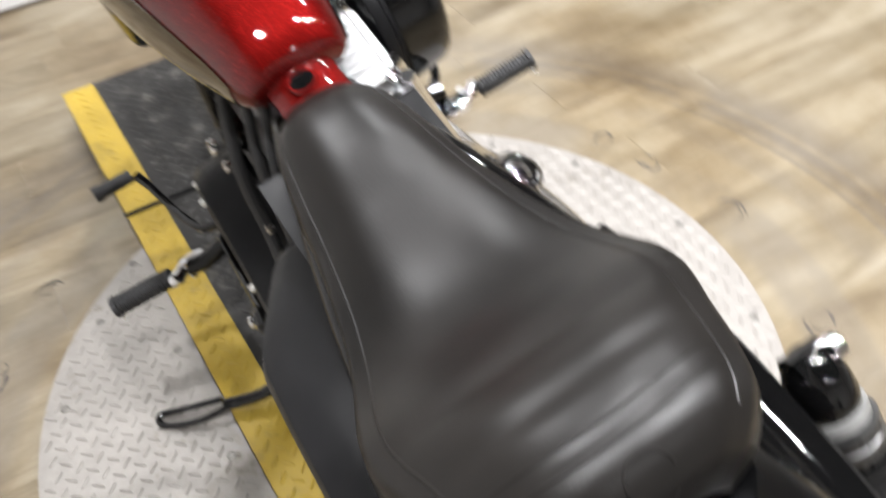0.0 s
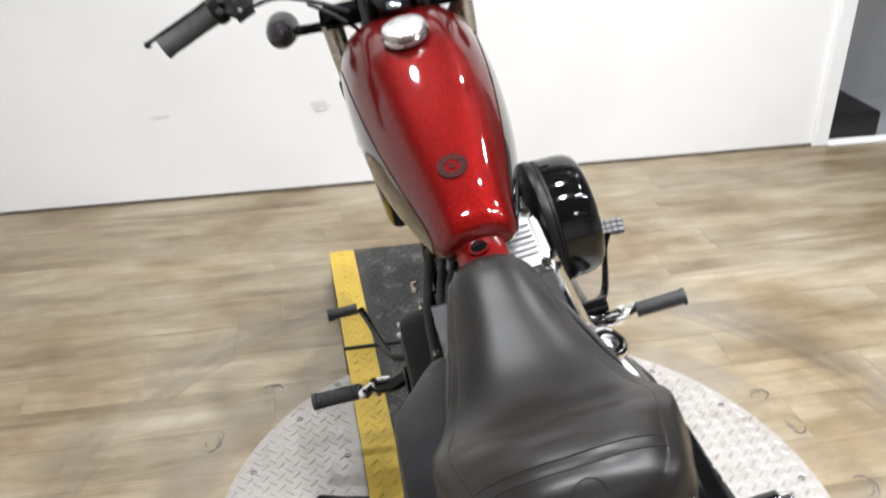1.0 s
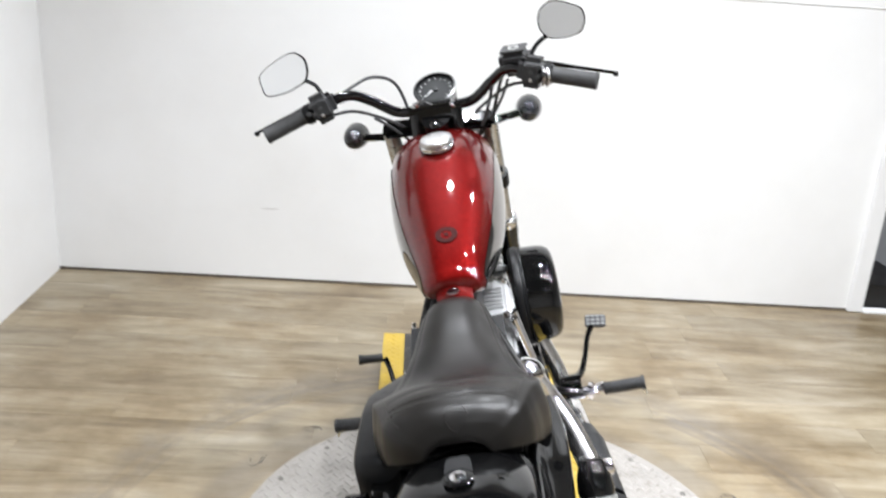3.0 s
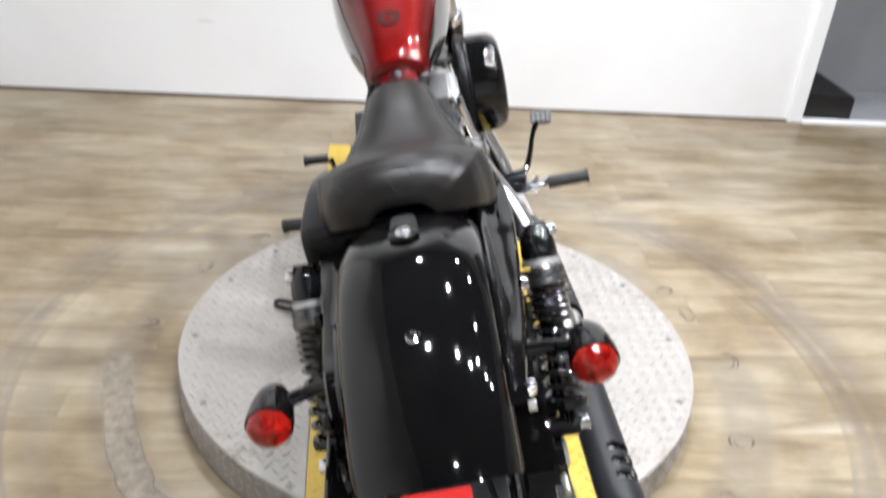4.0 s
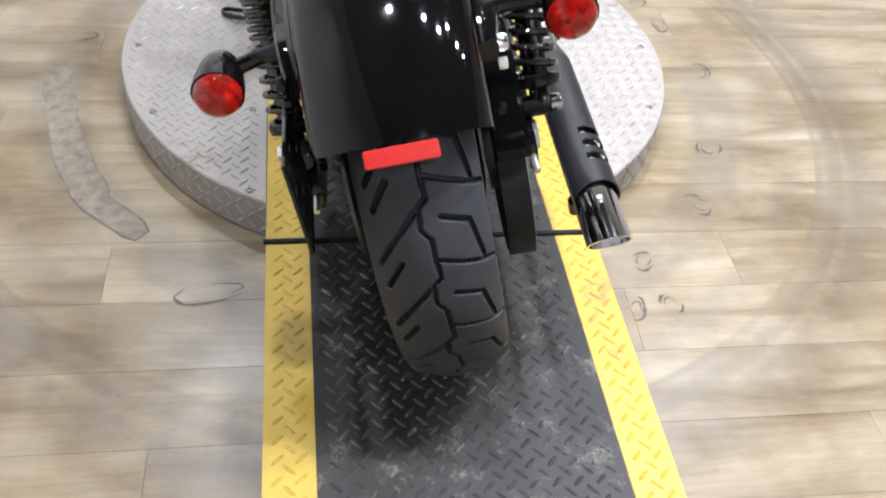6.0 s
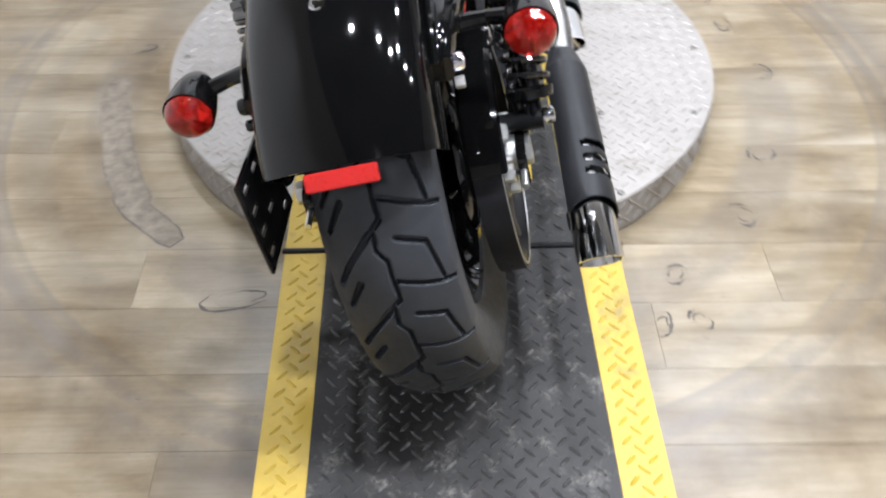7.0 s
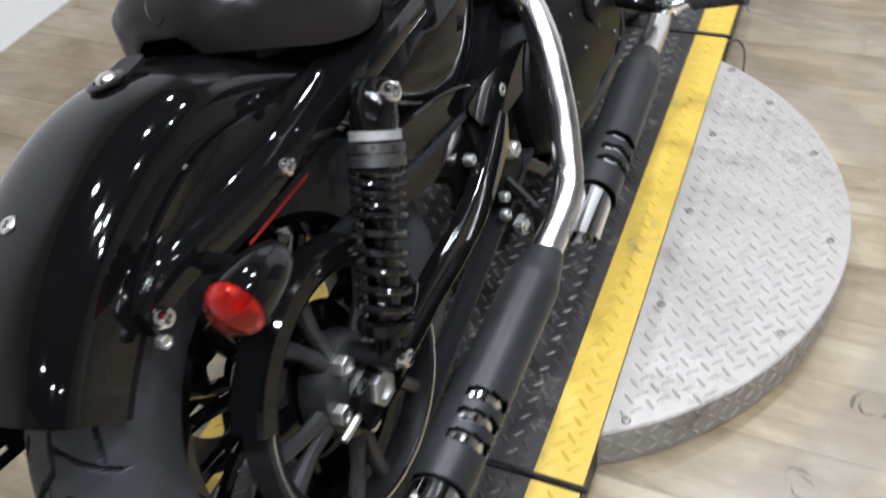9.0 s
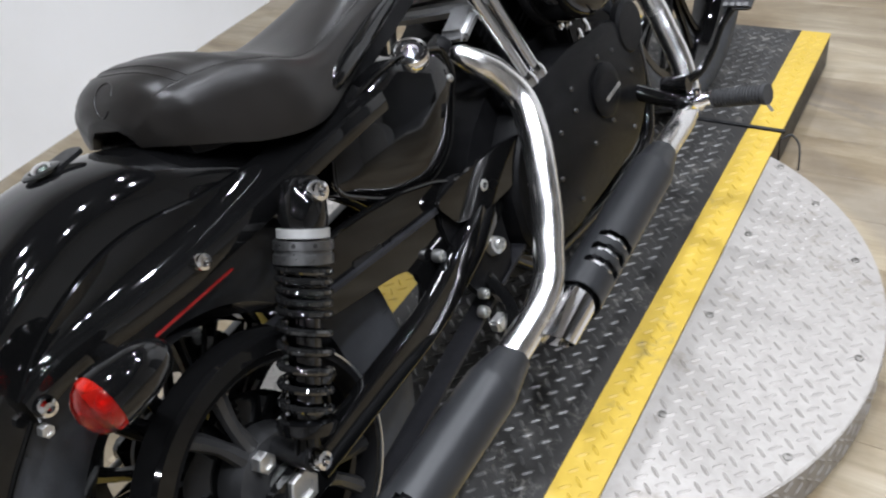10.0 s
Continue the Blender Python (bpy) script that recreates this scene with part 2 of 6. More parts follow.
PLANK = make_plank()
JOINT = mottled("floor_joint_grime", (0.12, 0.095, 0.065), (0.17, 0.135, 0.1), 30, (0.6, 0.75))
FOOT_SHADE = mottled("wall_foot_shade", (0.06, 0.05, 0.04), (0.12, 0.1, 0.08), 30, (0.6, 0.75))
PEEL = mottled("worn_floor_backing", (0.10, 0.083, 0.063), (0.20, 0.17, 0.127), 42, (0.6, 0.75))
PEEL_EDGE = mottled("grimy_torn_edge", (0.05, 0.043, 0.036), (0.11, 0.095, 0.08), 50, (0.7, 0.8))


def make_plate(name, paint, paint2, worn, metal, rough, wear_lo, wear_hi, scale=5.0):
    """Painted tread plate, scuffed through in blotches and specks."""
    m, nodes, links, b = material(name, paint, rough[0], metal)
    n = noise_node(nodes, links, scale, 8, 0.68)
    n2 = noise_node(nodes, links, scale * 9, 6, 0.7)
    base = ramp_node(nodes, links, n2.outputs[0], [(0.3, paint), (0.7, paint2)])
    add = nodes.new("ShaderNodeMath")
    add.operation = "MULTIPLY_ADD"
    add.inputs[1].default_value = 0.55
    links.new(n2.outputs[0], add.inputs[0])
    links.new(n.outputs[0], add.inputs[2])
    mask = ramp_node(nodes, links, add.outputs[0], [(wear_lo, (0, 0, 0)), (wear_hi, (1, 1, 1))])
    mix = nodes.new("ShaderNodeMix")
    mix.data_type = "RGBA"
    links.new(mask.outputs[0], mix.inputs[0])
    links.new(base.outputs[0], mix.inputs[6])
    mix.inputs[7].default_value = (*worn, 1)
    links.new(mix.outputs[2], b.inputs["Base Color"])
    mr = nodes.new("ShaderNodeMapRange")
    mr.inputs["From Min"].default_value, mr.inputs["From Max"].default_value = 0.3, 0.7
    mr.inputs["To Min"].default_value, mr.inputs["To Max"].default_value = rough
    links.new(n2.outputs[0], mr.inputs[0])
    links.new(mr.outputs[0], b.inputs["Roughness"])
    add_bump(nodes, links, b, n2.outputs[0], 0.25, 0.0008)
    return m


YELLOW = make_plate("yellow_safety_paint", (0.40, 0.272, 0.03), (0.47, 0.325, 0.04), (0.25, 0.185, 0.05), 0.0, (0.4, 0.6), 0.86, 1.0)
BLACKPLATE = make_plate("black_tread_plate", (0.016, 0.0155, 0.015), (0.033, 0.0315, 0.0295), (0.13, 0.122, 0.108), 0.0, (0.42, 0.62), 0.84, 1.04, scale=17.0)
BLACKPLATE.node_tree.nodes["Principled BSDF"].inputs["Specular IOR Level"].default_value = 0.3
# Bars are painted lighter than the plate for their gleam, besides worn specks.
BARPLATE = make_plate("worn_tread_bar_painted_gleam", (0.026, 0.0255, 0.025), (0.048, 0.0465, 0.0445), (0.18, 0.172, 0.158), 0.0, (0.26, 0.4), 0.80, 1.0, scale=17.0)
GREYPLATE = make_plate("pale_grey_tread_plate", (0.257, 0.239, 0.220), (0.324, 0.304, 0.281), (0.155, 0.135, 0.11), 0.25, (0.32, 0.5), 0.84, 1.02)
SCREW = mottled("dull_screw_steel", (0.25, 0.24, 0.22), (0.16, 0.15, 0.14), 90, (0.35, 0.5), metal=0.8)
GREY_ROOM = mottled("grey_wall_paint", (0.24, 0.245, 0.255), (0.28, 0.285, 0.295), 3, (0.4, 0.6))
# Laminate of the plinth; also the painted dark of slots and drilled holes.
NIGHT = mottled("black_laminate_and_hole_shade", (0.004, 0.004, 0.004), (0.008, 0.007, 0.007), 6, (0.4, 0.6))


# ---------------------------------------------------------------- mesh helpers
def finish(bm, smooth=True, angle=35):
    bmesh.ops.recalc_face_normals(bm, faces=bm.faces)
    for f in bm.faces:
        f.smooth = smooth
    if smooth:
        for e in bm.edges:
            if len(e.link_faces) == 2 and e.calc_face_angle(0) > radians(angle):
                e.smooth = False


def part(name, bm, mat, parent, label="", smooth=True, angle=35):
    """Links a bmesh as one mesh object under a thing or a part, three levels deep at most."""
    while parent is not None and parent.parent is not None and parent.parent.parent is not None:
        parent = parent.parent
    finish(bm, smooth, angle)
    me = bpy.data.meshes.new(name)
    bm.to_mesh(me)
    bm.free()
    me.materials.append(mat)
    ob = new(name, me)
    if parent is not None:
        ob.parent = parent
    if label:
        tagged(ob, label)
    return ob


def hold(name, parent=None, m=None):
    ob = new(name)
    ob.empty_display_size = 0.05
    if parent is not None:
        ob.parent = parent
    if m is not None:
        ob.matrix_local = m
    return ob


def box(sx, sy, sz, at=(0, 0, 0), bevel=0.0, rot=None, bm=None, segments=2):
    b = bmesh.new()
    bmesh.ops.create_cube(b, size=1.0, matrix=Matrix.Diagonal((sx, sy, sz, 1)))
    if bevel:
        bmesh.ops.bevel(b, geom=b.edges[:], offset=bevel, segments=segments, affect="EDGES")
    m = Matrix.Translation(at)
    if rot is not None:
        m = m @ rot
    bmesh.ops.transform(b, matrix=m, verts=b.verts)
    if bm is None:
        return b
    return merge(bm, b)


def merge(bm, other):
    me = bpy.data.meshes.new("tmp")
    other.to_mesh(me)
    other.free()
    bm.from_mesh(me)
    bpy.data.meshes.remove(me)
    return bm


def toward(direction):
    """A rotation that turns z to the given direction."""
    return Vector(direction).normalized().to_track_quat("Z", "Y").to_matrix().to_4x4()


def lathe(profile, at=(0, 0, 0), axis=(1, 0, 0), seg=32, bm=None, closed=False):
    """Turns (radius, height) pairs about an axis."""
    b = bmesh.new()
    rings = []
    for r, h in profile:
        if r < 1e-6:
            rings.append([b.verts.new((0, 0, h))])
        else:
            rings.append([b.verts.new((r * math.cos(2 * math.pi * k / seg), r * math.sin(2 * math.pi * k / seg), h)) for k in range(seg)])
    pairs = list(zip(rings, rings[1:]))
    if closed:
        pairs.append((rings[-1], rings[0]))
    for a, c in pairs:
        for k in range(seg):
            n = (k + 1) % seg
            if len(a) == 1 and len(c) == 1:
                continue
            if len(a) == 1:
                b.faces.new((a[0], c[k], c[n]))
            elif len(c) == 1:
                b.faces.new((a[k], a[n], c[0]))
            else:
                b.faces.new((a[k], a[n], c[n], c[k]))
    bmesh.ops.transform(b, matrix=Matrix.Translation(at) @ toward(axis), verts=b.verts)
    return b if bm is None else merge(bm, b)


def bolt(at, axis, r=0.009, h=0.008, bm=None):
    """A domed cap head with a socket."""
    return lathe([(0, h * 0.55), (r * 0.45, h * 0.55), (r * 0.5, h), (r * 0.85, h * 0.92), (r, h * 0.6), (r, 0)], at, axis, 14, bm)


def hex_nut(at, axis, r=0.012, h=0.01, bm=None, hole=0.55):
    b = lathe([(r * hole, h * 0.7), (r * hole, h), (r * 0.92, h), (r, h * 0.9), (r, 0)], at, axis, 6, None)
    b2 = lathe([(0, h * 0.8), (r * hole * 1.02, h * 0.8)], at, axis, 12, None)
    merge(b, b2)
    return b if bm is None else merge(bm, b)


def smooth_path(points, steps=6):
    pts = [Vector(p) for p in points]
    out = []
    for i in range(len(pts) - 1):
        p0, p1, p2, p3 = pts[max(i - 1, 0)], pts[i], pts[i + 1], pts[min(i + 2, len(pts) - 1)]
        for s in range(steps):
            t = s / steps
            out.append(0.5 * ((2 * p1) + (p2 - p0) * t + (2 * p0 - 5 * p1 + 4 * p2 - p3) * t * t + (3 * p1 - p0 - 3 * p2 + p3) * t ** 3))
    out.append(pts[-1])
    return out


def sweep(points, radius, seg=12, steps=6, bm=None, cap=True, oval=1.0):
    """A tube along a smooth path; the radius may be a list along the path."""
    path = smooth_path(points, steps) if steps > 1 else [Vector(p) for p in points]
    b = bmesh.new()
    rings, up = [], None
    for i, p in enumerate(path):
        d = (path[min(i + 1, len(path) - 1)] - path[max(i - 1, 0)]).normalized()
        if up is None:
            up = Vector((0, 0, 1)) if abs(d.z) < 0.9 else Vector((1, 0, 0))
        up = (up - d * up.dot(d)).normalized()
        side = d.cross(up)
        if isinstance(radius, (int, float)):
            r = radius
        else:
            f = i / (len(path) - 1) * (len(radius) - 1)
            k = min(int(f), len(radius) - 2)
            r = radius[k] + (radius[k + 1] - radius[k]) * (f - k)
        rings.append([b.verts.new(p + (side * math.cos(a) + up * (math.sin(a) * oval)) * r) for a in (2 * math.pi * k / seg for k in range(seg))])
    for a, c in zip(rings, rings[1:]):
        for k in range(seg):
            b.faces.new((a[k], a[(k + 1) % seg], c[(k + 1) % seg], c[k]))
    if cap:
        b.faces.new(rings[0])
        b.faces.new(rings[-1])
    return b if bm is None else merge(bm, b)


def loft(rings, cap=True, bm=None):
    """Skins closed rings of equal count."""
    b = bmesh.new()
    vs = [[b.verts.new(p) for p in ring] for ring in rings]
    n = len(vs[0])
    for a, c in zip(vs, vs[1:]):
        for k in range(n):
            b.faces.new((a[k], a[(k + 1) % n], c[(k + 1) % n], c[k]))
    if cap:
        b.faces.new(vs[0])
        b.faces.new(vs[-1])
    return b if bm is None else merge(bm, b)


def interp(x, table):
    """Smooth interpolation in a table of (x, value)."""
    xs = [p[0] for p in table]
    if x <= xs[0]:
        return table[0][1]
    if x >= xs[-1]:
        return table[-1][1]
    i = max(k for k in range(len(xs) - 1) if xs[k] <= x)
    y = [p[1] for p in table]
    h = xs[i + 1] - xs[i]
    t = (x - xs[i]) / h

    def slope(k):
        if k == 0 or k == len(xs) - 1:
            j = 0 if k == 0 else k - 1
            return (y[j + 1] - y[j]) / (xs[j + 1] - xs[j])
        return (y[k + 1] - y[k - 1]) / (xs[k + 1] - xs[k - 1])
    m0, m1 = slope(i) * h, slope(i + 1) * h
    return y[i] * (2 * t ** 3 - 3 * t * t + 1) + m0 * (t ** 3 - 2 * t * t + t) + y[i + 1] * (3 * t * t - 2 * t ** 3) + m1 * (t ** 3 - t * t)


def slab(outline, x0, x1, bevel=0.0, plane="x"):
    """An outline in (y, z), pushed through from x0 to x1."""
    b = bmesh.new()
    lo = [b.verts.new((x0, y, z)) for y, z in outline]
    hi = [b.verts.new((x1, y, z)) for y, z in outline]
    n = len(lo)
    b.faces.new(lo)
    b.faces.new(hi)
    for k in range(n):
        b.faces.new((lo[k], lo[(k + 1) % n], hi[(k + 1) % n], hi[k]))
    if bevel:
        bmesh.ops.bevel(b, geom=b.edges[:], offset=bevel, segments=2, affect="EDGES")
    return b


def rounded(outline, r, steps=4):
    """Rounds the corners of an outline of 2D points."""
    out = []
    n = len(outline)
    for i in range(n):
        p0, p1, p2 = (Vector((*outline[k % n], 0)) for k in (i - 1, i, i + 1))
        a, c = (p0 - p1), (p2 - p1)
        d = min(r, a.length * 0.45, c.length * 0.45)
        s, e = p1 + a.normalized() * d, p1 + c.normalized() * d
        for k in range(steps + 1):
            t = k / steps
            q = s * (1 - t) ** 2 + p1 * (2 * t * (1 - t)) + e * t * t
            out.append((q.x, q.y))
    return out


# ---------------------------------------------------------------- the room
def quad_wall(name, p, q, z0, z1, thick, mat, label):
    """A straight wall from p to q in plan; its thickness lies to the right of the way from p to q."""
    p, q = Vector((*p, 0)), Vector((*q, 0))
    d = (q - p).normalized()
    n = Vector((d.y, -d.x, 0))
    b = bmesh.new()
    pts = [p, q, q + n * thick, p + n * thick]
    lo = [b.verts.new((v.x, v.y, z0)) for v in pts]
    hi = [b.verts.new((v.x, v.y, z1)) for v in pts]
    b.faces.new(lo)
    b.faces.new(hi)
    for k in range(4):
        b.faces.new((lo[k], lo[(k + 1) % 4], hi[(k + 1) % 4], hi[k]))
    ob = part(name, b, mat, None, smooth=False)
    return tagged(ob, label, "wall", kind="structure")


A0, A1 = Vector((-1.766, 2.658)), Vector((1.775, 2.606))
ALONG = (A1 - A0).normalized()
INTO = Vector((ALONG.y, -ALONG.x))          # from the far wall towards the room


def plan(u, v):
    """A place in plan: u along the far wall from its corner, v out into the room."""
    p = A0 + ALONG * u + INTO * v
    return (p.x, p.y)


DOOR0, DOOR1 = 3.612, 4.82
RIGHT, BACK = 6.6, 7.2
quad_wall("wall_north", plan(DOOR0 - 0.068, 0), plan(-0.12, 0), FLOOR, CEILING, 0.12, WALL, "plain white painted wall with faint smudges")
quad_wall("wall_north_far_end", plan(RIGHT, 0), plan(DOOR1, 0), FLOOR, CEILING, 0.12, WALL, "plain white painted wall beyond the doorway")
quad_wall("wall_north_lintel", plan(DOOR1, 0), plan(DOOR0, 0), FLOOR + 2.1, CEILING, 0.12, WALL, "white painted wall over the doorway")
west_end = (-1.70, 2.66 - BACK)
quad_wall("wall_west", (A0.x, A0.y), west_end, FLOOR, CEILING, 0.12, WALL, "plain white painted side wall")
quad_wall("wall_south", west_end, plan(RIGHT, BACK), FLOOR, CEILING, 0.12, WALL, "plain white painted wall of the showroom")
quad_wall("wall_east", plan(RIGHT, BACK), plan(RIGHT, 0), FLOOR, CEILING, 0.12, WALL, "plain white painted wall of the showroom")
b = box(9.6, 9.0, 0.1, (1.2, -0.9, CEILING + 0.05))
tagged(part("ceiling", b, CEIL, None, smooth=False), "dark painted showroom ceiling", "ceiling", kind="structure")

# doorway: casing, sill and the dark room behind
ROOM = Matrix.Translation((A0.x, A0.y, 0)) @ Matrix.Rotation(math.atan2(ALONG.y, ALONG.x), 4, "Z")


def in_room(ob):
    ob.matrix_world = ROOM
    return ob


door = hold("door_1", None, ROOM)
tagged(door, "open doorway with white casing and white sill", "doorway", kind="structure")
for x in (DOOR0 - 0.034, DOOR1 + 0.034):
    part("casing", box(0.068, 0.15, 2.1, (x, 0.053, FLOOR + 1.05), 0.004), TRIM, door)
part("casing", box(DOOR1 - DOOR0 + 0.136, 0.15, 0.068, ((DOOR0 + DOOR1) / 2, 0.053, FLOOR + 2.134), 0.004), TRIM, door)
part("sill", box(DOOR1 - DOOR0, 0.05, 0.014, ((DOOR0 + DOOR1) / 2, -0.01, FLOOR + 0.007), 0.003), TRIM, door, "narrow white door sill")
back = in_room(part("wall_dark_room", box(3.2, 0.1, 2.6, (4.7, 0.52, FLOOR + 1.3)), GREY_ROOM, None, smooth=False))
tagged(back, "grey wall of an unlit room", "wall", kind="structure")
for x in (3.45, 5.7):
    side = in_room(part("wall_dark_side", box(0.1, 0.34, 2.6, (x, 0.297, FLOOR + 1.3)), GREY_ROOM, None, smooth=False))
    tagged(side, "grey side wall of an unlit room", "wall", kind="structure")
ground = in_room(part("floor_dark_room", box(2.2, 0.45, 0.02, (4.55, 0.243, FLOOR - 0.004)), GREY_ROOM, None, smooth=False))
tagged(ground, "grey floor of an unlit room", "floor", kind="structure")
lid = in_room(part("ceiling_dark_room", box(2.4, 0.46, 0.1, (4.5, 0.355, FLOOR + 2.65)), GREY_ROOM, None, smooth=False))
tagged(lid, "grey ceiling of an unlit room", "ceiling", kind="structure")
low = [(1.853, 2.632), (2.10, 2.628), (2.10, 2.985), (1.853, 2.99)]
b = bmesh.new()
lo = [b.verts.new((x, y, FLOOR)) for x, y in low]
hi = [b.verts.new((x, y, FLOOR + 0.118)) for x, y in low]
b.faces.new(lo)
b.faces.new(hi)
for k in range(len(low)):
    b.faces.new((lo[k], lo[(k + 1) % len(low)], hi[(k + 1) % len(low)], hi[k]))
bmesh.ops.bevel(b, geom=[e for e in b.edges if all(v.co.z > FLOOR + 0.1 for v in e.verts)], offset=0.006, segments=2, affect="EDGES")
tagged(part("plinth", b, NIGHT, None), "low black gloss plinth behind the door sill", "plinth")
b = box(DOOR0 - 0.068, 0.012, 0.012, ((DOOR0 - 0.068) / 2, 0.0, FLOOR + 1.32), 0.003)
rail = in_room(part("trim", box(2.2, 0.002, 0.006, (2.35, -0.001, FLOOR + 1.325), 0.0008), TRIM, None))
tagged(rail, "thin pale trim line on the white wall", "trim", kind="structure")
b.free()
# A dark strip stands in for the shade in the wall-floor corner.
b = box(DOOR0 - 0.068, 0.008, 0.010, ((DOOR0 - 0.068) / 2, -0.004, FLOOR + 0.005))
shadow = in_room(part("baseboard", b, FOOT_SHADE, None, smooth=False))
tagged(shadow, "dark narrow strip painted in for the shade where wall meets floor", "baseboard", kind="structure")


def smudge(u, z, w, h, seed):
    rnd = random.Random(seed)
    b = bmesh.new()
    n = 18
    b.faces.new([b.verts.new((u + w * math.cos(2 * math.pi * k / n) * rnd.uniform(0.6, 1), -0.0015, z + h * math.sin(2 * math.pi * k / n) * rnd.uniform(0.6, 1))) for k in range(n)])
    ob = in_room(part("smudge", b, SMUDGE, None, smooth=False))
    tagged(ob, "faint grey rub mark on the white wall", "mark", kind="structure")


smudge(0.93, FLOOR + 0.33, 0.05, 0.006, 1)
smudge(1.50, FLOOR + 0.33, 0.04, 0.028, 2)

# ceiling lamps
b = lathe([(0, 0), (0.075, 0), (0.095, -0.006), (0.1, 0.012), (0.0, 0.012)], (0, 0, 0), (0, 0, 1), 28)
lamp_ring = part("downlight", b, TRIM, None)
tagged(lamp_ring, "round white recessed ceiling downlight, lit", "ceiling lamp", group="ceiling downlights")
for i, (x, y) in enumerate(LAMPS):
    at = Matrix.Translation((x, y, CEILING - 0.012))
    if i == 0:
        lamp_ring.matrix_world = at
    else:
        copy_thing(lamp_ring, at)
    light = bpy.data.lights.new("downlight_bulb", "AREA")
    light.shape, light.size, light.energy, light.color = "DISK", 0.10, LAMP_POWER * WALL_WASH.get(i, 1.0), (0.96, 0.98, 1.0)
    light.spread = radians(124)
    lo = new("downlight_bulb", light)
    lo.matrix_world = Matrix.Translation((x, y, CEILING - 0.022))

# floor: sub-floor and planks
b = box(9.8, 9.2, 0.1, (1.2, -0.9, FLOOR - 0.0535))
floor = tagged(part("floor", b, JOINT, None, smooth=False), "oak-look vinyl plank floor, worn and scuffed", "floor", kind="structure")
PL, PW = 1.22, 0.152
b = bmesh.new()
bmesh.ops.create_cube(b, size=1.0, matrix=Matrix.Diagonal((PL - 0.0005, PW - 0.0005, 0.004, 1)))
top = [e for e in b.edges if all(v.co.z > 0 for v in e.verts)]
bmesh.ops.bevel(b, geom=top, offset=0.0002, segments=1, affect="EDGES")
finish(b, False)
plank_mesh = bpy.data.meshes.new("plank")
b.to_mesh(plank_mesh)
b.free()
plank_mesh.materials.append(PLANK)
rnd = random.Random(5)
count = 0
for row in range(int(6.8 / PW)):
    start = -rnd.random() * PL
    for col in range(7):
        u, v = start + (col + 0.5) * PL, (row + 0.5) * PW + 0.004
        if u - PL / 2 < -0.25 and u + PL / 2 < 0:
            continue
        if u - PL / 2 > RIGHT - 0.1 or count > 296:
            continue
        p = plan(u, v)
        ob = new("plank", plank_mesh)
        ob.parent = floor
        ob.matrix_world = Matrix.Translation((*p, FLOOR - 0.002)) @ Matrix.Rotation(math.atan2(ALONG.y, ALONG.x), 4, "Z")
        count += 1

# ---------------------------------------------------------------- turntable
CY, RAD = 0.753, 0.628
JY0, JY1 = 0.1, 1.407
HALF, EDGE = 0.305, 0.228


def lozenge(verts, faces, m, l=0.0132, w=0.0034, h=0.0024):
    base = len(verts)
    for x, y, z in ((-l, 0, 0), (-l * 0.5, -w, 0), (l * 0.5, -w, 0), (l, 0, 0), (l * 0.5, w, 0), (-l * 0.5, w, 0), (-l * 0.55, 0, h), (l * 0.55, 0, h)):
        verts.append(tuple(m @ Vector((x, y, z))))
    for f in ((0, 1, 6), (1, 2, 7, 6), (2, 3, 7), (3, 4, 7), (4, 5, 6, 7), (5, 0, 6)):
        faces.append(tuple(base + k for k in f))


def tread(name, keep, x0, x1, y0, y1, mat, parent, label, pitch=0.0238, z=0.0):
    """The raised bars of tread plate on a patch of the deck."""
    verts, faces = [], []
    reach = int(((x1 - x0) + (y1 - y0)) / pitch) + 2
    for i in range(-reach, reach):
        for j in range(-reach, reach):
            x, y = (x0 + x1) / 2 + (i - j) * pitch * 0.7071, (y0 + y1) / 2 + (i + j) * pitch * 0.7071
            if x0 < x < x1 and y0 < y < y1 and keep(x, y):
                lozenge(verts, faces, Matrix.Translation((x, y, z)) @ Matrix.Rotation(radians(45 if (i + j) % 2 else -45), 4, "Z"))
    me = bpy.data.meshes.new(name)
    me.from_pydata(verts, [], faces)
    me.materials.append(mat)
    ob = new(name, me)
    ob.parent = parent
    return tagged(ob, label, kind="stuff")


turntable = hold("turntable")
tagged(turntable, "round pale tread-plate turntable with a black and yellow track", "turntable")


def half_disc(sign):
    """One side plate of the disc, beside the track."""
    a0 = math.asin(HALF / RAD)
    out = []
    n = 48
    for k in range(n + 1):
        a = a0 + (math.pi - 2 * a0) * k / n
        out.append((sign * (RAD - 0.002) * math.sin(a), CY + (RAD - 0.002) * math.cos(a)))
    out.append((sign * (HALF + 0.0015), out[-1][1]))
    out.append((sign * (HALF + 0.0015), out[0][1]))
    b = bmesh.new()
    lo = [b.verts.new((x, y, -0.006)) for x, y in out]
    hi = [b.verts.new((x, y, -0.0012)) for x, y in out]
    b.faces.new(lo)
    b.faces.new(hi)
    for k in range(len(lo)):
        b.faces.new((lo[k], lo[(k + 1) % len(lo)], hi[(k + 1) % len(lo)], hi[k]))
    return b


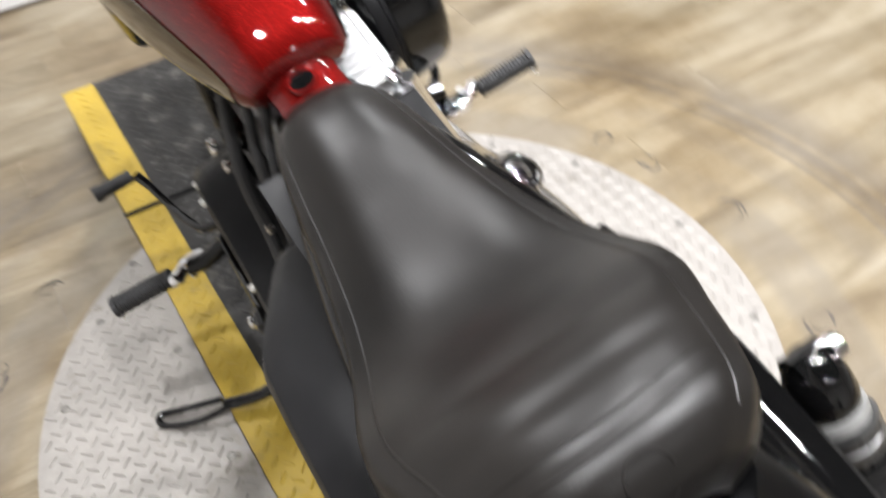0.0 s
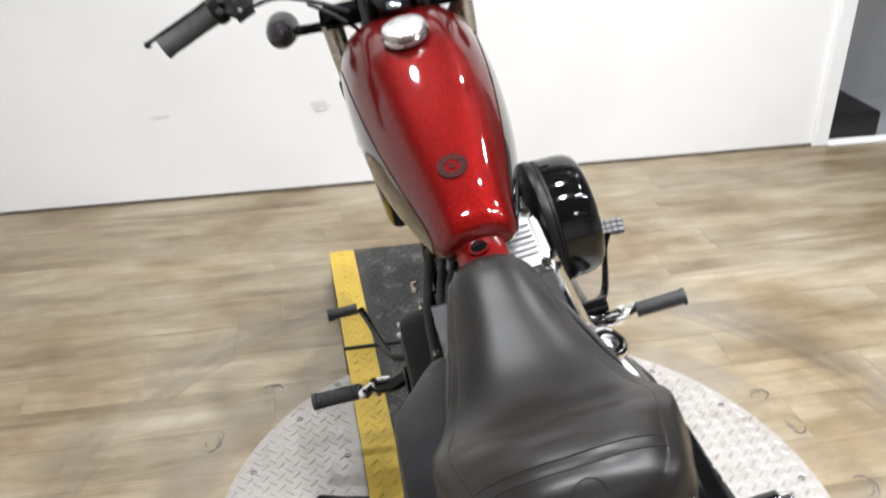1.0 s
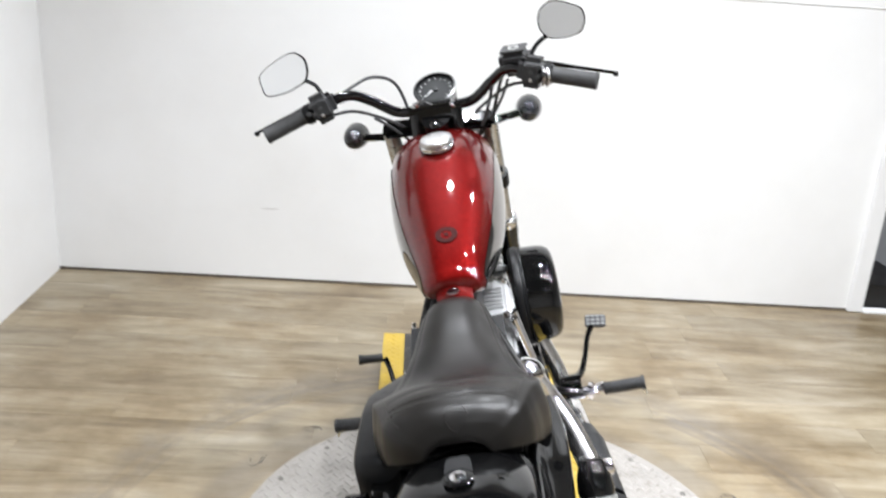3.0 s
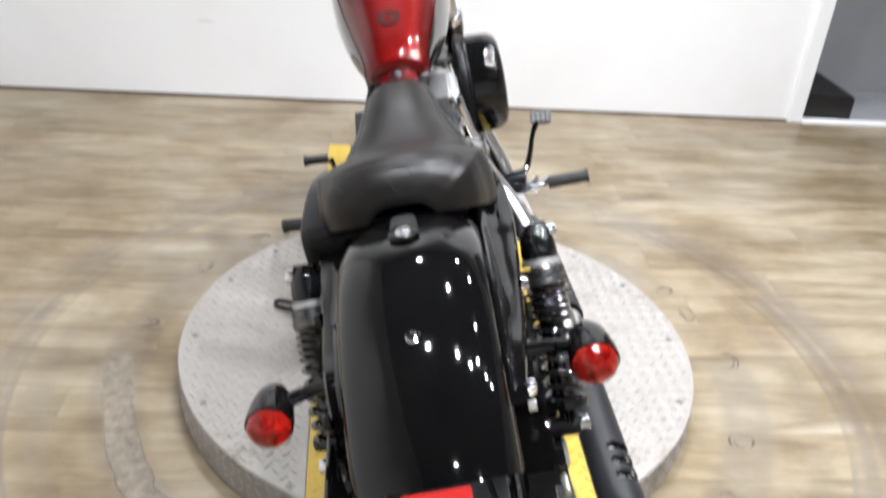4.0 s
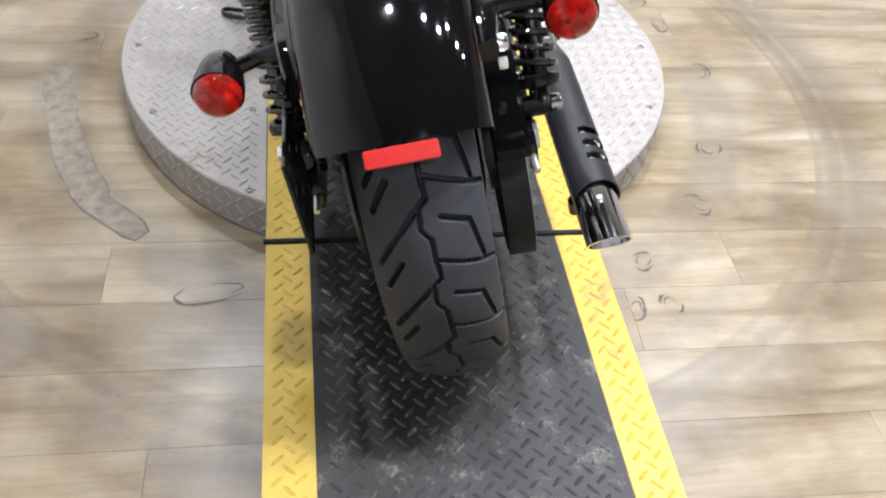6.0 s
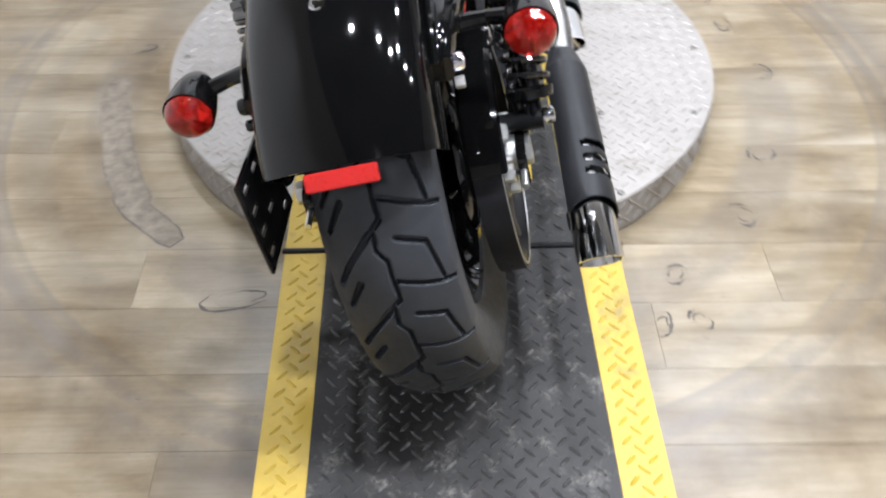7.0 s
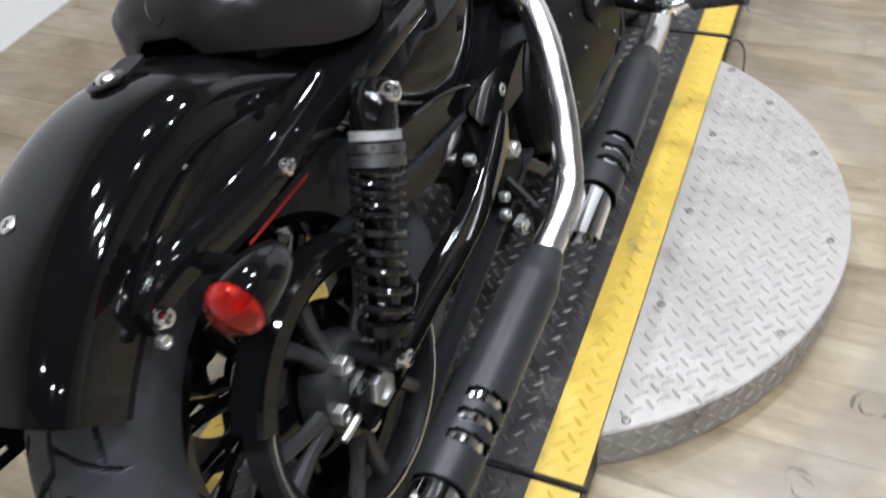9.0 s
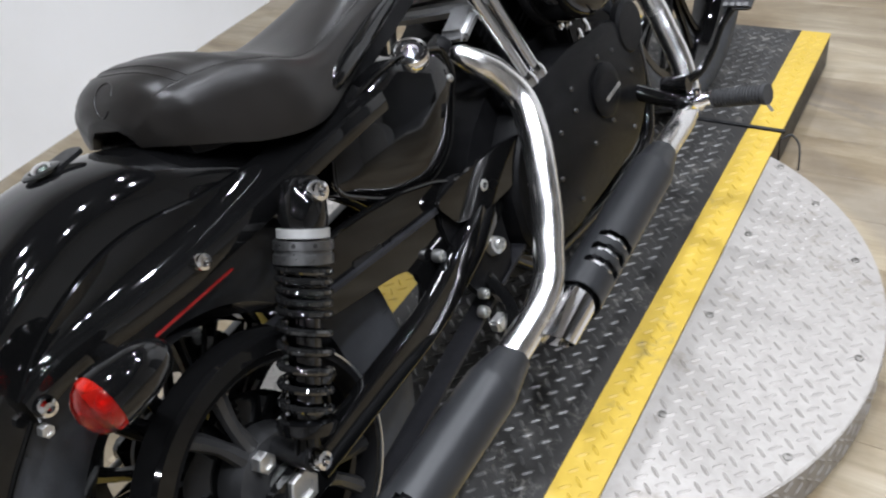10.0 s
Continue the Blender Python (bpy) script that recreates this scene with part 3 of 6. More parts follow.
for sign in (-1, 1):
    part("deck_plate", half_disc(sign), GREYPLATE, turntable, "pale grey tread plate", smooth=False)
    tread("plate_tread", lambda x, y: math.hypot(x, y - CY) < RAD - 0.012 and abs(x) > HALF + 0.012,
          HALF if sign > 0 else -RAD, RAD if sign > 0 else -HALF, CY - RAD, CY + RAD, GREYPLATE, turntable, "raised bars of the pale tread plate", z=-0.0012)
    for x, y in [(0.337, CY + k * 0.256) for k in (-2, -1, 0, 1, 2)] + [(0.538, CY - 0.262), (0.594, CY - 0.012), (0.541, CY + 0.244), (0.435, CY + 0.4)]:
        part("screw", bolt((sign * x, y, -0.0012), (0, 0, 1), 0.0075, 0.003), SCREW, turntable)
b = lathe([(RAD - 0.004, -0.0035), (RAD, -0.004), (RAD, FLOOR + 0.004), (RAD - 0.004, FLOOR + 0.004)], (0, CY, 0), (0, 0, 1), 128)
skirt = part("skirt", b, GREYPLATE, turntable, "pale tread plate rim of the disc")
verts, faces = [], []
n = int(2 * math.pi * RAD / 0.0262)
for k in range(n):
    a = 2 * math.pi * k / n
    for r in range(3):
        m = Matrix.Translation((0, CY, 0)) @ Matrix.Rotation(a, 4, "Z") @ Matrix.Translation((RAD, 0, -0.02 - r * 0.0262)) @ Matrix.Rotation(radians(90), 4, "Y")
        lozenge(verts, faces, m @ Matrix.Rotation(radians(45 if (k + r) % 2 else -45), 4, "Z"))
me = bpy.data.meshes.new("skirt_tread")
me.from_pydata(verts, [], faces)
me.materials.append(GREYPLATE)
ob = new("skirt_tread", me)
ob.parent = turntable
tagged(ob, "raised bars of the rim's tread plate", kind="stuff")


def track(parent, y0, y1, front_drop=0.0):
    """Black tread plate between two yellow painted edges, on a box frame."""
    part("frame", box(2 * HALF - 0.004, y1 - y0 - 0.004, -FLOOR - 0.012, (0, (y0 + y1) / 2, FLOOR / 2 - 0.006)), SATIN, parent, smooth=False)
    part("track_plate", box(2 * EDGE, y1 - y0, 0.006, (0, (y0 + y1) / 2, -0.003)), BLACKPLATE, parent, "black painted tread plate", smooth=False)
    for s in (-1, 1):
        part("edge_stripe", box(HALF - EDGE - 0.0006, y1 - y0, 0.006, (s * (HALF + EDGE) / 2, (y0 + y1) / 2, -0.0028), 0.001), YELLOW, parent, "yellow painted edge", smooth=False)
        lo, hi = (EDGE, HALF) if s > 0 else (-HALF, -EDGE)
        tread("stripe_tread", lambda x, y: EDGE + 0.008 < abs(x) < HALF - 0.006 and y0 + 0.01 < y < y1 - 0.01, lo, hi, y0, y1, YELLOW, parent, "raised bars under yellow paint", z=0.0002)
    tread("track_tread", lambda x, y: abs(x) < EDGE - 0.01 and y0 + 0.01 < y < y1 - 0.01, -EDGE, EDGE, y0, y1, BARPLATE, parent, "raised bars under black paint, lightened for their gleam")


track(turntable, JY0 + 0.006, JY1 - 0.006)
part("cable", sweep([(0.306, 1.405, -0.02), (0.325, 1.418, -0.012), (0.345, 1.412, -0.03), (0.352, 1.40, -0.06), (0.353, 1.395, -0.09)], 0.0024, 7, 5), RUBBER, turntable, "thin black cable at the hinge")
for y in (JY0, JY1):
    part("hinge_rod", lathe([(0, 0), (0.0055, 0), (0.0055, 2 * HALF + 0.012), (0, 2 * HALF + 0.012)], (-HALF - 0.004, y, 0.001), (1, 0, 0), 10), SATIN, turntable, "black hinge rod")
for name, y0, y1, text in (("rear_extension", -1.02, JY0 - 0.006, "rear track extension, black tread plate with yellow edges"), ("front_extension", JY1 + 0.006, 1.935, "front track extension, black tread plate with yellow edges")):
    ext = hold(name)
    tagged(ext, text, "track extension", group="track extensions")
    track(ext, y0, y1)


# torn and glued spots on the floor round the disc
def ribbon(path, widths, z, closed):
    """A flat strip of changing width along a path in plan."""
    b = bmesh.new()
    n = len(path)
    left, right = [], []
    for i, p in enumerate(path):
        q0, q1 = (path[i - 1], path[(i + 1) % n]) if closed else (path[max(0, i - 1)], path[min(n - 1, i + 1)])
        d = (q1 - q0).normalized()
        nm = Vector((-d.y, d.x))
        left.append(b.verts.new((p.x + nm.x * widths[i], p.y + nm.y * widths[i], z)))
        right.append(b.verts.new((p.x - nm.x * widths[i], p.y - nm.y * widths[i], z)))
    for i in range(n if closed else n - 1):
        j = (i + 1) % n
        b.faces.new((left[i], left[j], right[j], right[i]))
    return b


def blot(outline, seed, edge, filled=False):
    """A torn spot with a broken dark rim, its face worn where it is filled."""
    rnd = random.Random(seed)
    mark = hold("floor_mark")
    tagged(mark, "torn spot in the vinyl floor with a grimy broken rim", "floor mark", kind="structure")
    if filled:
        b = bmesh.new()
        b.faces.new([b.verts.new((p.x, p.y, FLOOR + 0.0006)) for p in outline])
        part("patch", b, PEEL, mark, smooth=False)
    n = len(outline)
    phase, waves = rnd.uniform(0, 6), rnd.choice((1, 1, 2))
    widths = [max(0.0001, edge * (0.1 + 0.9 * math.sin(phase + waves * 2 * math.pi * i / n)) * rnd.uniform(0.5, 1.4)) for i in range(n)]
    part("torn_edge", ribbon(outline, widths, FLOOR + 0.0012, True), PEEL_EDGE, mark, "dark torn edge", smooth=False)


def floor_mark(x, y, rx, ry, turn, seed, edge=0.0034):
    rnd = random.Random(seed)
    n = 30
    wob = [(rnd.uniform(0.04, 0.12), rnd.uniform(0, 6.3), k) for k in (2, 3)] + [(0.03, rnd.uniform(0, 6.3), 7)]
    out = []
    for i in range(n):
        a = 2 * math.pi * i / n
        r = 1 + sum(w * math.sin(k * a + f) for w, f, k in wob)
        p = Vector((rx * r * math.cos(a), ry * r * math.sin(a)))
        c, s = math.cos(turn), math.sin(turn)
        out.append(Vector((x + p.x * c - p.y * s, y + p.x * s + p.y * c)))
    blot(out, seed, edge)
    inner = [Vector((x, y)) + (p - Vector((x, y))) * 0.62 + Vector((rnd.uniform(-0.001, 0.001), rnd.uniform(-0.001, 0.001))) for p in out]
    blot(inner[4:] + inner[:4], seed + 200, edge * 0.5)


for seed, (x, y, rx, ry, turn) in enumerate(((0.700, 0.459, 0.034, 0.025, 0.4), (0.787, 0.768, 0.036, 0.027, 1.2), (-0.40, 0.072, 0.075, 0.026, 0.15), (0.433, 0.108, 0.028, 0.02, 0.9),
                                             (0.610, 0.270, 0.032, 0.026, 2.2), (0.715, 1.115, 0.03, 0.022, 0.5), (0.753, 1.0, 0.032, 0.024, 1.6), (-0.765, 0.925, 0.036, 0.02, 0.3), (-0.648, 1.225, 0.034, 0.022, 1.0),
                                             (-0.505, 1.398, 0.03, 0.02, 0.2), (0.380, -0.016, 0.028, 0.02, 1.1), (0.455, -0.005, 0.024, 0.018, 2.4))):
    floor_mark(x, y, rx, ry, turn, 40 + seed)
arc = [Vector((-0.785, 0.80)), Vector((-0.784, 0.72)), Vector((-0.754, 0.596)), Vector((-0.703, 0.441)), Vector((-0.644, 0.317)), Vector((-0.545, 0.222))]
rnd = random.Random(11)
one, two = [], []
for k in range(26):
    f = k / 25 * (len(arc) - 1)
    i = min(int(f), len(arc) - 2)
    p = arc[i].lerp(arc[i + 1], f - i)
    d = (arc[i + 1] - arc[i]).normalized()
    nm = Vector((-d.y, d.x))
    w = 0.036 * (math.sin(math.pi * min(1, max(0, (k + 1.2) / 27.4))) ** 0.3)
    one.append(p + nm * (w + rnd.uniform(-0.004, 0.004)))
    two.append(p - nm * (w + rnd.uniform(-0.004, 0.004)))
blot(one + two[::-1], 77, 0.0017, True)


# ---------------------------------------------------------------- the motorcycle
# Bike space: y ahead from the rear axle, x to its right, z up in its own leaning plane.
LEAN, HEAD = 14.13, -1.846
bike = hold("motorcycle")
bike.matrix_world = Matrix.Translation((0.0182, -0.045, 0)) @ Matrix.Rotation(radians(HEAD), 4, "Z") @ Matrix.Rotation(radians(-LEAN), 4, "Y") @ Matrix.Translation((0, 0.004, -0.008))
tagged(bike, "red and black cruiser motorcycle leaning on its side stand", "motorcycle")
AX = Vector((0, 0, 0.325))


# --- wheels
def groove_mask(nc, nu):
    """Depth of the tread grooves over one pattern length: rows round the tyre, columns across it."""
    s = (np.arange(nc) + 0.5)[:, None] / nc
    u = np.linspace(-1, 1, nu)[None, :]
    length, half = 0.099, 0.088
    depth = np.zeros((nc, nu))
    lines = [
        [(0.05, 0.0), (0.06, 0.26), (-0.05, 0.36), (-0.06, 0.62), (0.04, 0.74), (0.05, 1.0)],
        [(0.05, 0.0), (0.4, 0.11), (0.7, 0.18), (0.96, 0.2)],
        [(0.22, 0.50), (0.6, 0.62), (0.74, 1.12)],
        [(-0.10, 0.40), (-0.48, 0.74), (-0.74, 1.0)],
        [(-0.40, 0.0), (-0.68, 0.32)],
    ]
    wide = [0.0022, 0.0024, 0.0030, 0.0032, 0.0032]
    for line, w in zip(lines, wide):
        for shift in (-1, 0, 1):
            for (u0, s0), (u1, s1) in zip(line, line[1:]):
                ax, ay = u0 * half, (s0 + shift) * length
                bx, by = u1 * half, (s1 + shift) * length
                px, py = u * half + 0 * s, s * length + 0 * u
                dx, dy = bx - ax, by - ay
                t = np.clip(((px - ax) * dx + (py - ay) * dy) / (dx * dx + dy * dy), 0, 1)
                d = np.hypot(px - ax - t * dx, py - ay - t * dy)
                depth = np.maximum(depth, np.clip((w + 0.0005 - d) / 0.0007, 0, 1))
    return depth


def tyre_mesh(name, r, width, bead, repeats, per=64, nu=112, parent=None, at=(0, 0, 0)):
    """A round-shouldered tyre with cut grooves."""
    mask = groove_mask(per, nu)
    half = width / 2
    prof = []
    for k in range(nu):                       # tread arc
        a = (k / (nu - 1) * 2 - 1) * 1.16
        prof.append((half * 0.985 * math.sin(a) / math.sin(1.16), r - half * 0.62 * (1 - math.cos(a))))
    sl = [(-half, r - half * 0.62), (-half * 0.985, r - half * 0.95), (-half * 0.84, bead + 0.016), (-half * 0.68, bead)]
    profile = sl[::-1] + prof + [(-x, z) for x, z in sl]
    off = len(sl)
    verts, faces = [], []
    n, m = per * repeats, len(profile)
    for i in range(n):
        a = -2 * math.pi * i / n
        for k, (x, z) in enumerate(profile):
            zz = z
            if off <= k < off + nu:
                zz -= 0.0105 * mask[i % per, k - off]
            verts.append((x + at[0], zz * math.sin(a) + at[1], zz * math.cos(a) + at[2]))
    for i in range(n):
        j = (i + 1) % n
        for k in range(m - 1):
            faces.append((i * m + k, i * m + k + 1, j * m + k + 1, j * m + k))
    me = bpy.data.meshes.new(name)
    me.from_pydata(verts, [], faces)
    me.materials.append(TYRE)
    cut = [off <= v % m < off + nu and mask[(v // m) % per, v % m - off] > 0.02 for v in range(len(verts))]
    for p in me.polygons:
        p.use_smooth = not any(cut[v] for v in p.vertices)
    ob = new(name, me)
    ob.parent = parent
    return ob


def wheel(name, at, r, width, bead, repeats, spokes, first, shift, label):
    w = hold(name, bike, Matrix.Translation(at))
    tagged(w, label)
    tagged(tyre_mesh("tyre", r, width, bead, repeats, parent=w, at=(shift, 0, 0)), "black rubber tyre with cut zigzag tread")
    hw = width * 0.36
    part("rim", lathe([(bead - 0.022, -hw * 0.5), (bead - 0.012, -hw), (bead + 0.006, -hw - 0.004), (bead + 0.008, -hw + 0.004), (bead - 0.008, -hw * 0.6), (bead - 0.016, 0),
                       (bead - 0.008, hw * 0.6), (bead + 0.008, hw - 0.004), (bead + 0.006, hw + 0.004), (bead - 0.012, hw), (bead - 0.022, hw * 0.5), (bead - 0.027, 0)],
                      (0, 0, 0), (1, 0, 0), 72, closed=True), GLOSS, w, "gloss black cast rim")
    part("hub", lathe([(0, -0.06), (0.03, -0.06), (0.045, -0.045), (0.04, 0), (0.05, 0.045), (0.03, 0.07), (0, 0.07)], (0, 0, 0), (1, 0, 0), 28), GLOSS, w)
    for k in range(spokes):
        a = 2 * math.pi * k / spokes + radians(first)
        d = Vector((0, math.sin(a), math.cos(a)))
        t = Vector((0, math.cos(a), -math.sin(a)))
        for s in (-1, 1):
            part("spoke", sweep([d * 0.036 + t * s * 0.008, d * 0.1 + t * s * 0.012, d * (bead - 0.07) + t * s * 0.017, d * (bead - 0.025) + t * s * 0.028], [0.013, 0.0095, 0.0085, 0.011], 8, 3), GLOSS, w)
    return w


rear_wheel = wheel("rear_wheel", AX, 0.3230, 0.147, 0.2032, 20, 9, 22, 0.0045, "black cast rear wheel with a wide tyre")
front_wheel = wheel("front_wheel", (0, 1.51, 0.338), 0.324, 0.104, 0.241, 18, 9, 0, 0.0, "black cast front wheel")

# rear pulley, its bolts and belt
PX = 0.122
part("pulley", lathe([(0.153, -0.023), (0.158, -0.023), (0.158, 0.014), (0.150, 0.016), (0.143, 0.006), (0.140, -0.012)], (PX, 0, 0), (1, 0, 0), 72, closed=True), CRINKLE, rear_wheel, "black rear drive pulley rim")
part("pulley_edge", lathe([(0.1585, 0.0), (0.1610, 0.0), (0.1610, 0.0022), (0.1585, 0.0022)], (PX + 0.0150, 0, 0), (1, 0, 0), 72, closed=True), ZINC, rear_wheel, "bright worn edge of the pulley")
for k in range(5):
    a = 2 * math.pi * (k + 0.8) / 5
    d = Vector((0, math.sin(a), math.cos(a)))
    t = Vector((0, math.cos(a), -math.sin(a)))
    p0 = Vector((PX - 0.004, 0, 0))
    for s in (-1, 1):
        part("pulley_spoke", sweep([p0 + d * 0.05 + t * s * 0.006, p0 + d * 0.1 + t * s * 0.014, p0 + d * 0.145 + t * s * 0.03], [0.013, 0.009, 0.012], 8, 3), PULLEY, rear_wheel)
    part("pulley_bolt", hex_nut(p0 + d * 0.048 + Vector((0.012, 0, 0)), (1, 0, 0), 0.0135, 0.015), ZINC, rear_wheel, "bright pulley bolt")
part("pulley_hub", lathe([(0, 0.012), (0.034, 0.012), (0.062, 0.008), (0.066, -0.004), (0.066, -0.03), (0, -0.03)], (PX, 0, 0), (1, 0, 0), 32), PULLEY, rear_wheel)
part("spacer", lathe([(0.022, 0), (0.0255, 0.002), (0.0255, 0.024), (0.0235, 0.027), (0, 0.027)], (PX + 0.012, 0, 0), (1, 0, 0), 24), ZINC, rear_wheel, "bright axle spacer")


part("hub_web", lathe([(0.05, -0.012), (0.092, -0.006), (0.100, 0.0), (0.092, 0.006), (0.05, 0.012)], (0.074, 0, 0), (1, 0, 0), 48, closed=True), GLOSS, rear_wheel, "gloss black hub web behind the pulley")
rotor = part("brake_rotor", lathe([(0.098, -0.0025), (0.146, -0.0025), (0.146, 0.0025), (0.098, 0.0025)], (-0.098, 0, 0), (1, 0, 0), 64, closed=True), GUNMETAL, rear_wheel, "dark steel brake rotor")
part("rotor_carrier", lathe([(0.03, -0.004), (0.06, -0.004), (0.06, 0.004), (0.03, 0.004)], (-0.094, 0, 0), (1, 0, 0), 40, closed=True), SATIN, rear_wheel)
for k in range(6):
    a = radians(30 + 60 * k)
    part("carrier_arm", sweep([(-0.094, 0.05 * math.sin(a), 0.05 * math.cos(a)), (-0.096, 0.106 * math.sin(a), 0.106 * math.cos(a))], [0.009, 0.006], 8, 1), SATIN, rear_wheel)
part("brake_caliper", slab(rounded([(0.09, 0.30), (0.14, 0.30), (0.15, 0.37), (0.13, 0.43), (0.08, 0.42), (0.075, 0.35)], 0.02), -0.125, -0.068, 0.004), CRINKLE, bike, "black rear brake caliper")


def belt_bm():
    """The drive belt round both pulleys, a flat band with teeth inside."""
    r0, r1 = 0.162, 0.055
    c0, c1 = Vector((0, 0.325)), Vector((0.64, 0.345))
    d = c1 - c0
    a = math.atan2(d.y, d.x)
    off = math.acos((r0 - r1) / d.length)
    path = []
    for k in range(41):
        t = a + off + (2 * math.pi - 2 * off) * k / 40
        path.append(c0 + Vector((math.cos(t), math.sin(t))) * r0)
    for k in range(17):
        t = a - off + 2 * off * k / 16
        path.append(c1 + Vector((math.cos(t), math.sin(t))) * r1)
    b = bmesh.new()
    n = len(path)
    rings = []
    for i, p in enumerate(path):
        tg = (path[(i + 1) % n] - path[i - 1]).normalized()
        nm = Vector((tg.y, -tg.x))
        rings.append([b.verts.new((x, p.x + nm.x * h, p.y + nm.y * h)) for x, h in ((PX - 0.021, 0), (PX + 0.016, 0), (PX + 0.016, 0.005), (PX - 0.021, 0.005))])
    for i in range(n):
        q, w = rings[i], rings[(i + 1) % n]
        for k in range(4):
            b.faces.new((q[k], q[(k + 1) % 4], w[(k + 1) % 4], w[k]))
    return b


part("drive_belt", belt_bm(), BELT, bike, "flat black rubber drive belt")

# --- swing arm and axle
def box_sweep(path, sizes, soft=0.006):
    """A bar of rounded box section, upright, along a path; sizes are its half width and half height."""
    n = 8
    pts = [Vector(p) for p in path]
    rings = []
    for k in range(n * (len(pts) - 1) + 1):
        f = k / n
        i = min(int(f), len(pts) - 2)
        t = f - i
        p0, p3 = pts[max(0, i - 1)], pts[min(len(pts) - 1, i + 2)]
        p1, p2 = pts[i], pts[i + 1]
        p = 0.5 * (2 * p1 + (p2 - p0) * t + (2 * p0 - 5 * p1 + 4 * p2 - p3) * t * t + (3 * p1 - p0 - 3 * p2 + p3) * t ** 3)
        a, c = sizes[i]
        a2, c2 = sizes[i + 1]
        a, c = a + (a2 - a) * t, c + (c2 - c) * t
        rings.append([(p.x + x, p.y, p.z + z) for x, z in rounded([(-a, -c), (a, -c), (a, c), (-a, c)], soft, 3)])
    return loft(rings)


for s in (-1, 1):
    x = s * 0.158
    arm = part("swingarm", box_sweep([(s * 0.12, 0.54, 0.375), (s * 0.14, 0.44, 0.362), (x, 0.30, 0.342), (x, 0.15, 0.333), (x, 0.03, 0.327)], [(0.014, 0.03), (0.014, 0.028), (0.013, 0.024), (0.013, 0.022), (0.013, 0.02)]), GLOSS, bike, "gloss black box-section swing arm leg")
    part("axle_plate", slab(rounded([(0.05, 0.355), (-0.045, 0.35), (-0.05, 0.30), (0.05, 0.295)], 0.012), x - 0.007, x + 0.007, 0.002), GLOSS, arm)
    part("adjuster", lathe([(0, 0), (0.005, 0), (0.005, 0.045), (0, 0.045)], (x, -0.035, 0.327), (0, -1, 0), 8), ZINC, arm)
part("axle_nut", hex_nut((0.150, -0.002, 0.328), (1, 0, 0), 0.0225, 0.022, hole=0.62), ZINC, bike, "bright rear axle nut")
part("axle_washer", lathe([(0, 0), (0.024, 0), (0.024, 0.003), (0, 0.003)], (0.148, -0.002, 0.328), (1, 0, 0), 24), ZINC, bike)
part("axle_nut", hex_nut((-0.168, 0.0, 0.325), (-1, 0, 0), 0.018, 0.016), ZINC, bike)

# lower belt guard and debris plate
arc = []
for k in range(25):
    a = radians(-42 + 100 * k / 24)            # from ahead of the top round to the rear
    arc.append([(x, -r * math.sin(a), AX.z + r * math.cos(a)) for x, r in ((0.098, 0.172), (0.098, 0.180), (0.103, 0.1835), (0.140, 0.1835), (0.146, 0.180), (0.1475, 0.162), (0.1445, 0.162), (0.143, 0.176))])
part("belt_guard", loft(arc), GLOSS, bike, "gloss black guard over the belt", angle=30)
guard = part("guard_plate", slab(rounded([(0.15, 0.505), (0.226, 0.521), (0.287, 0.512), (0.36, 0.496), (0.428, 0.471), (0.49, 0.432), (0.502, 0.39), (0.475, 0.347), (0.42, 0.331), (0.33, 0.327), (0.306, 0.338), (0.322, 0.350),
                                         (0.328, 0.372), (0.319, 0.392), (0.30, 0.404), (0.265, 0.413), (0.20, 0.428), (0.15, 0.44)], 0.016, 4), 0.119, 0.128, 0.0022), GLOSS, bike, "gloss black belt guard plate with two slots")
part("belt_cover", slab(rounded([(0.39, 0.452), (0.45, 0.456), (0.56, 0.446), (0.63, 0.43), (0.63, 0.39), (0.56, 0.375), (0.50, 0.378), (0.42, 0.40)], 0.015, 4), 0.139, 0.146, 0.002), GLOSS, bike, "gloss black cover over the belt run")
lip = rounded([(0.155, 0.503), (0.226, 0.518), (0.287, 0.509), (0.36, 0.493), (0.426, 0.468), (0.487, 0.43), (0.498, 0.39), (0.472, 0.35), (0.42, 0.334), (0.335, 0.330)], 0.016, 4)
part("plate_lip", sweep([(0.1275, y, z) for y, z in lip[4:-4]], 0.0030, 8, 1), GLOSS, guard, "raised gloss lip of the plate")
for (ya, za), (yb, zb) in (((0.238, 0.464), (0.284, 0.455)), ((0.310, 0.449), (0.358, 0.439))):
    ln, turn = math.hypot(yb - ya, zb - za), math.atan2(zb - za, yb - ya)
    rim = [(math.cos(a) * 0.0062 + (ln / 2 if math.cos(a) > 0 else -ln / 2), math.sin(a) * 0.0062) for a in [2 * math.pi * (k + 0.5) / 20 for k in range(20)]]
    c, sn = math.cos(turn), math.sin(turn)
    rim = [((ya + yb) / 2 + y * c - z * sn, (za + zb) / 2 + y * sn + z * c) for y, z in rim]
    # The plate is not pierced; a black inlay gives the slot's shade.
    slot = part("slot", slab(rim, 0.1262, 0.1286), NIGHT, guard, "black inlay painted for the dark of a slot in the guard plate")
    part("slot_lip", sweep([(0.1286, y, z) for y, z in rim + rim[:1]], 0.0011, 6, 1), GLOSS, slot)


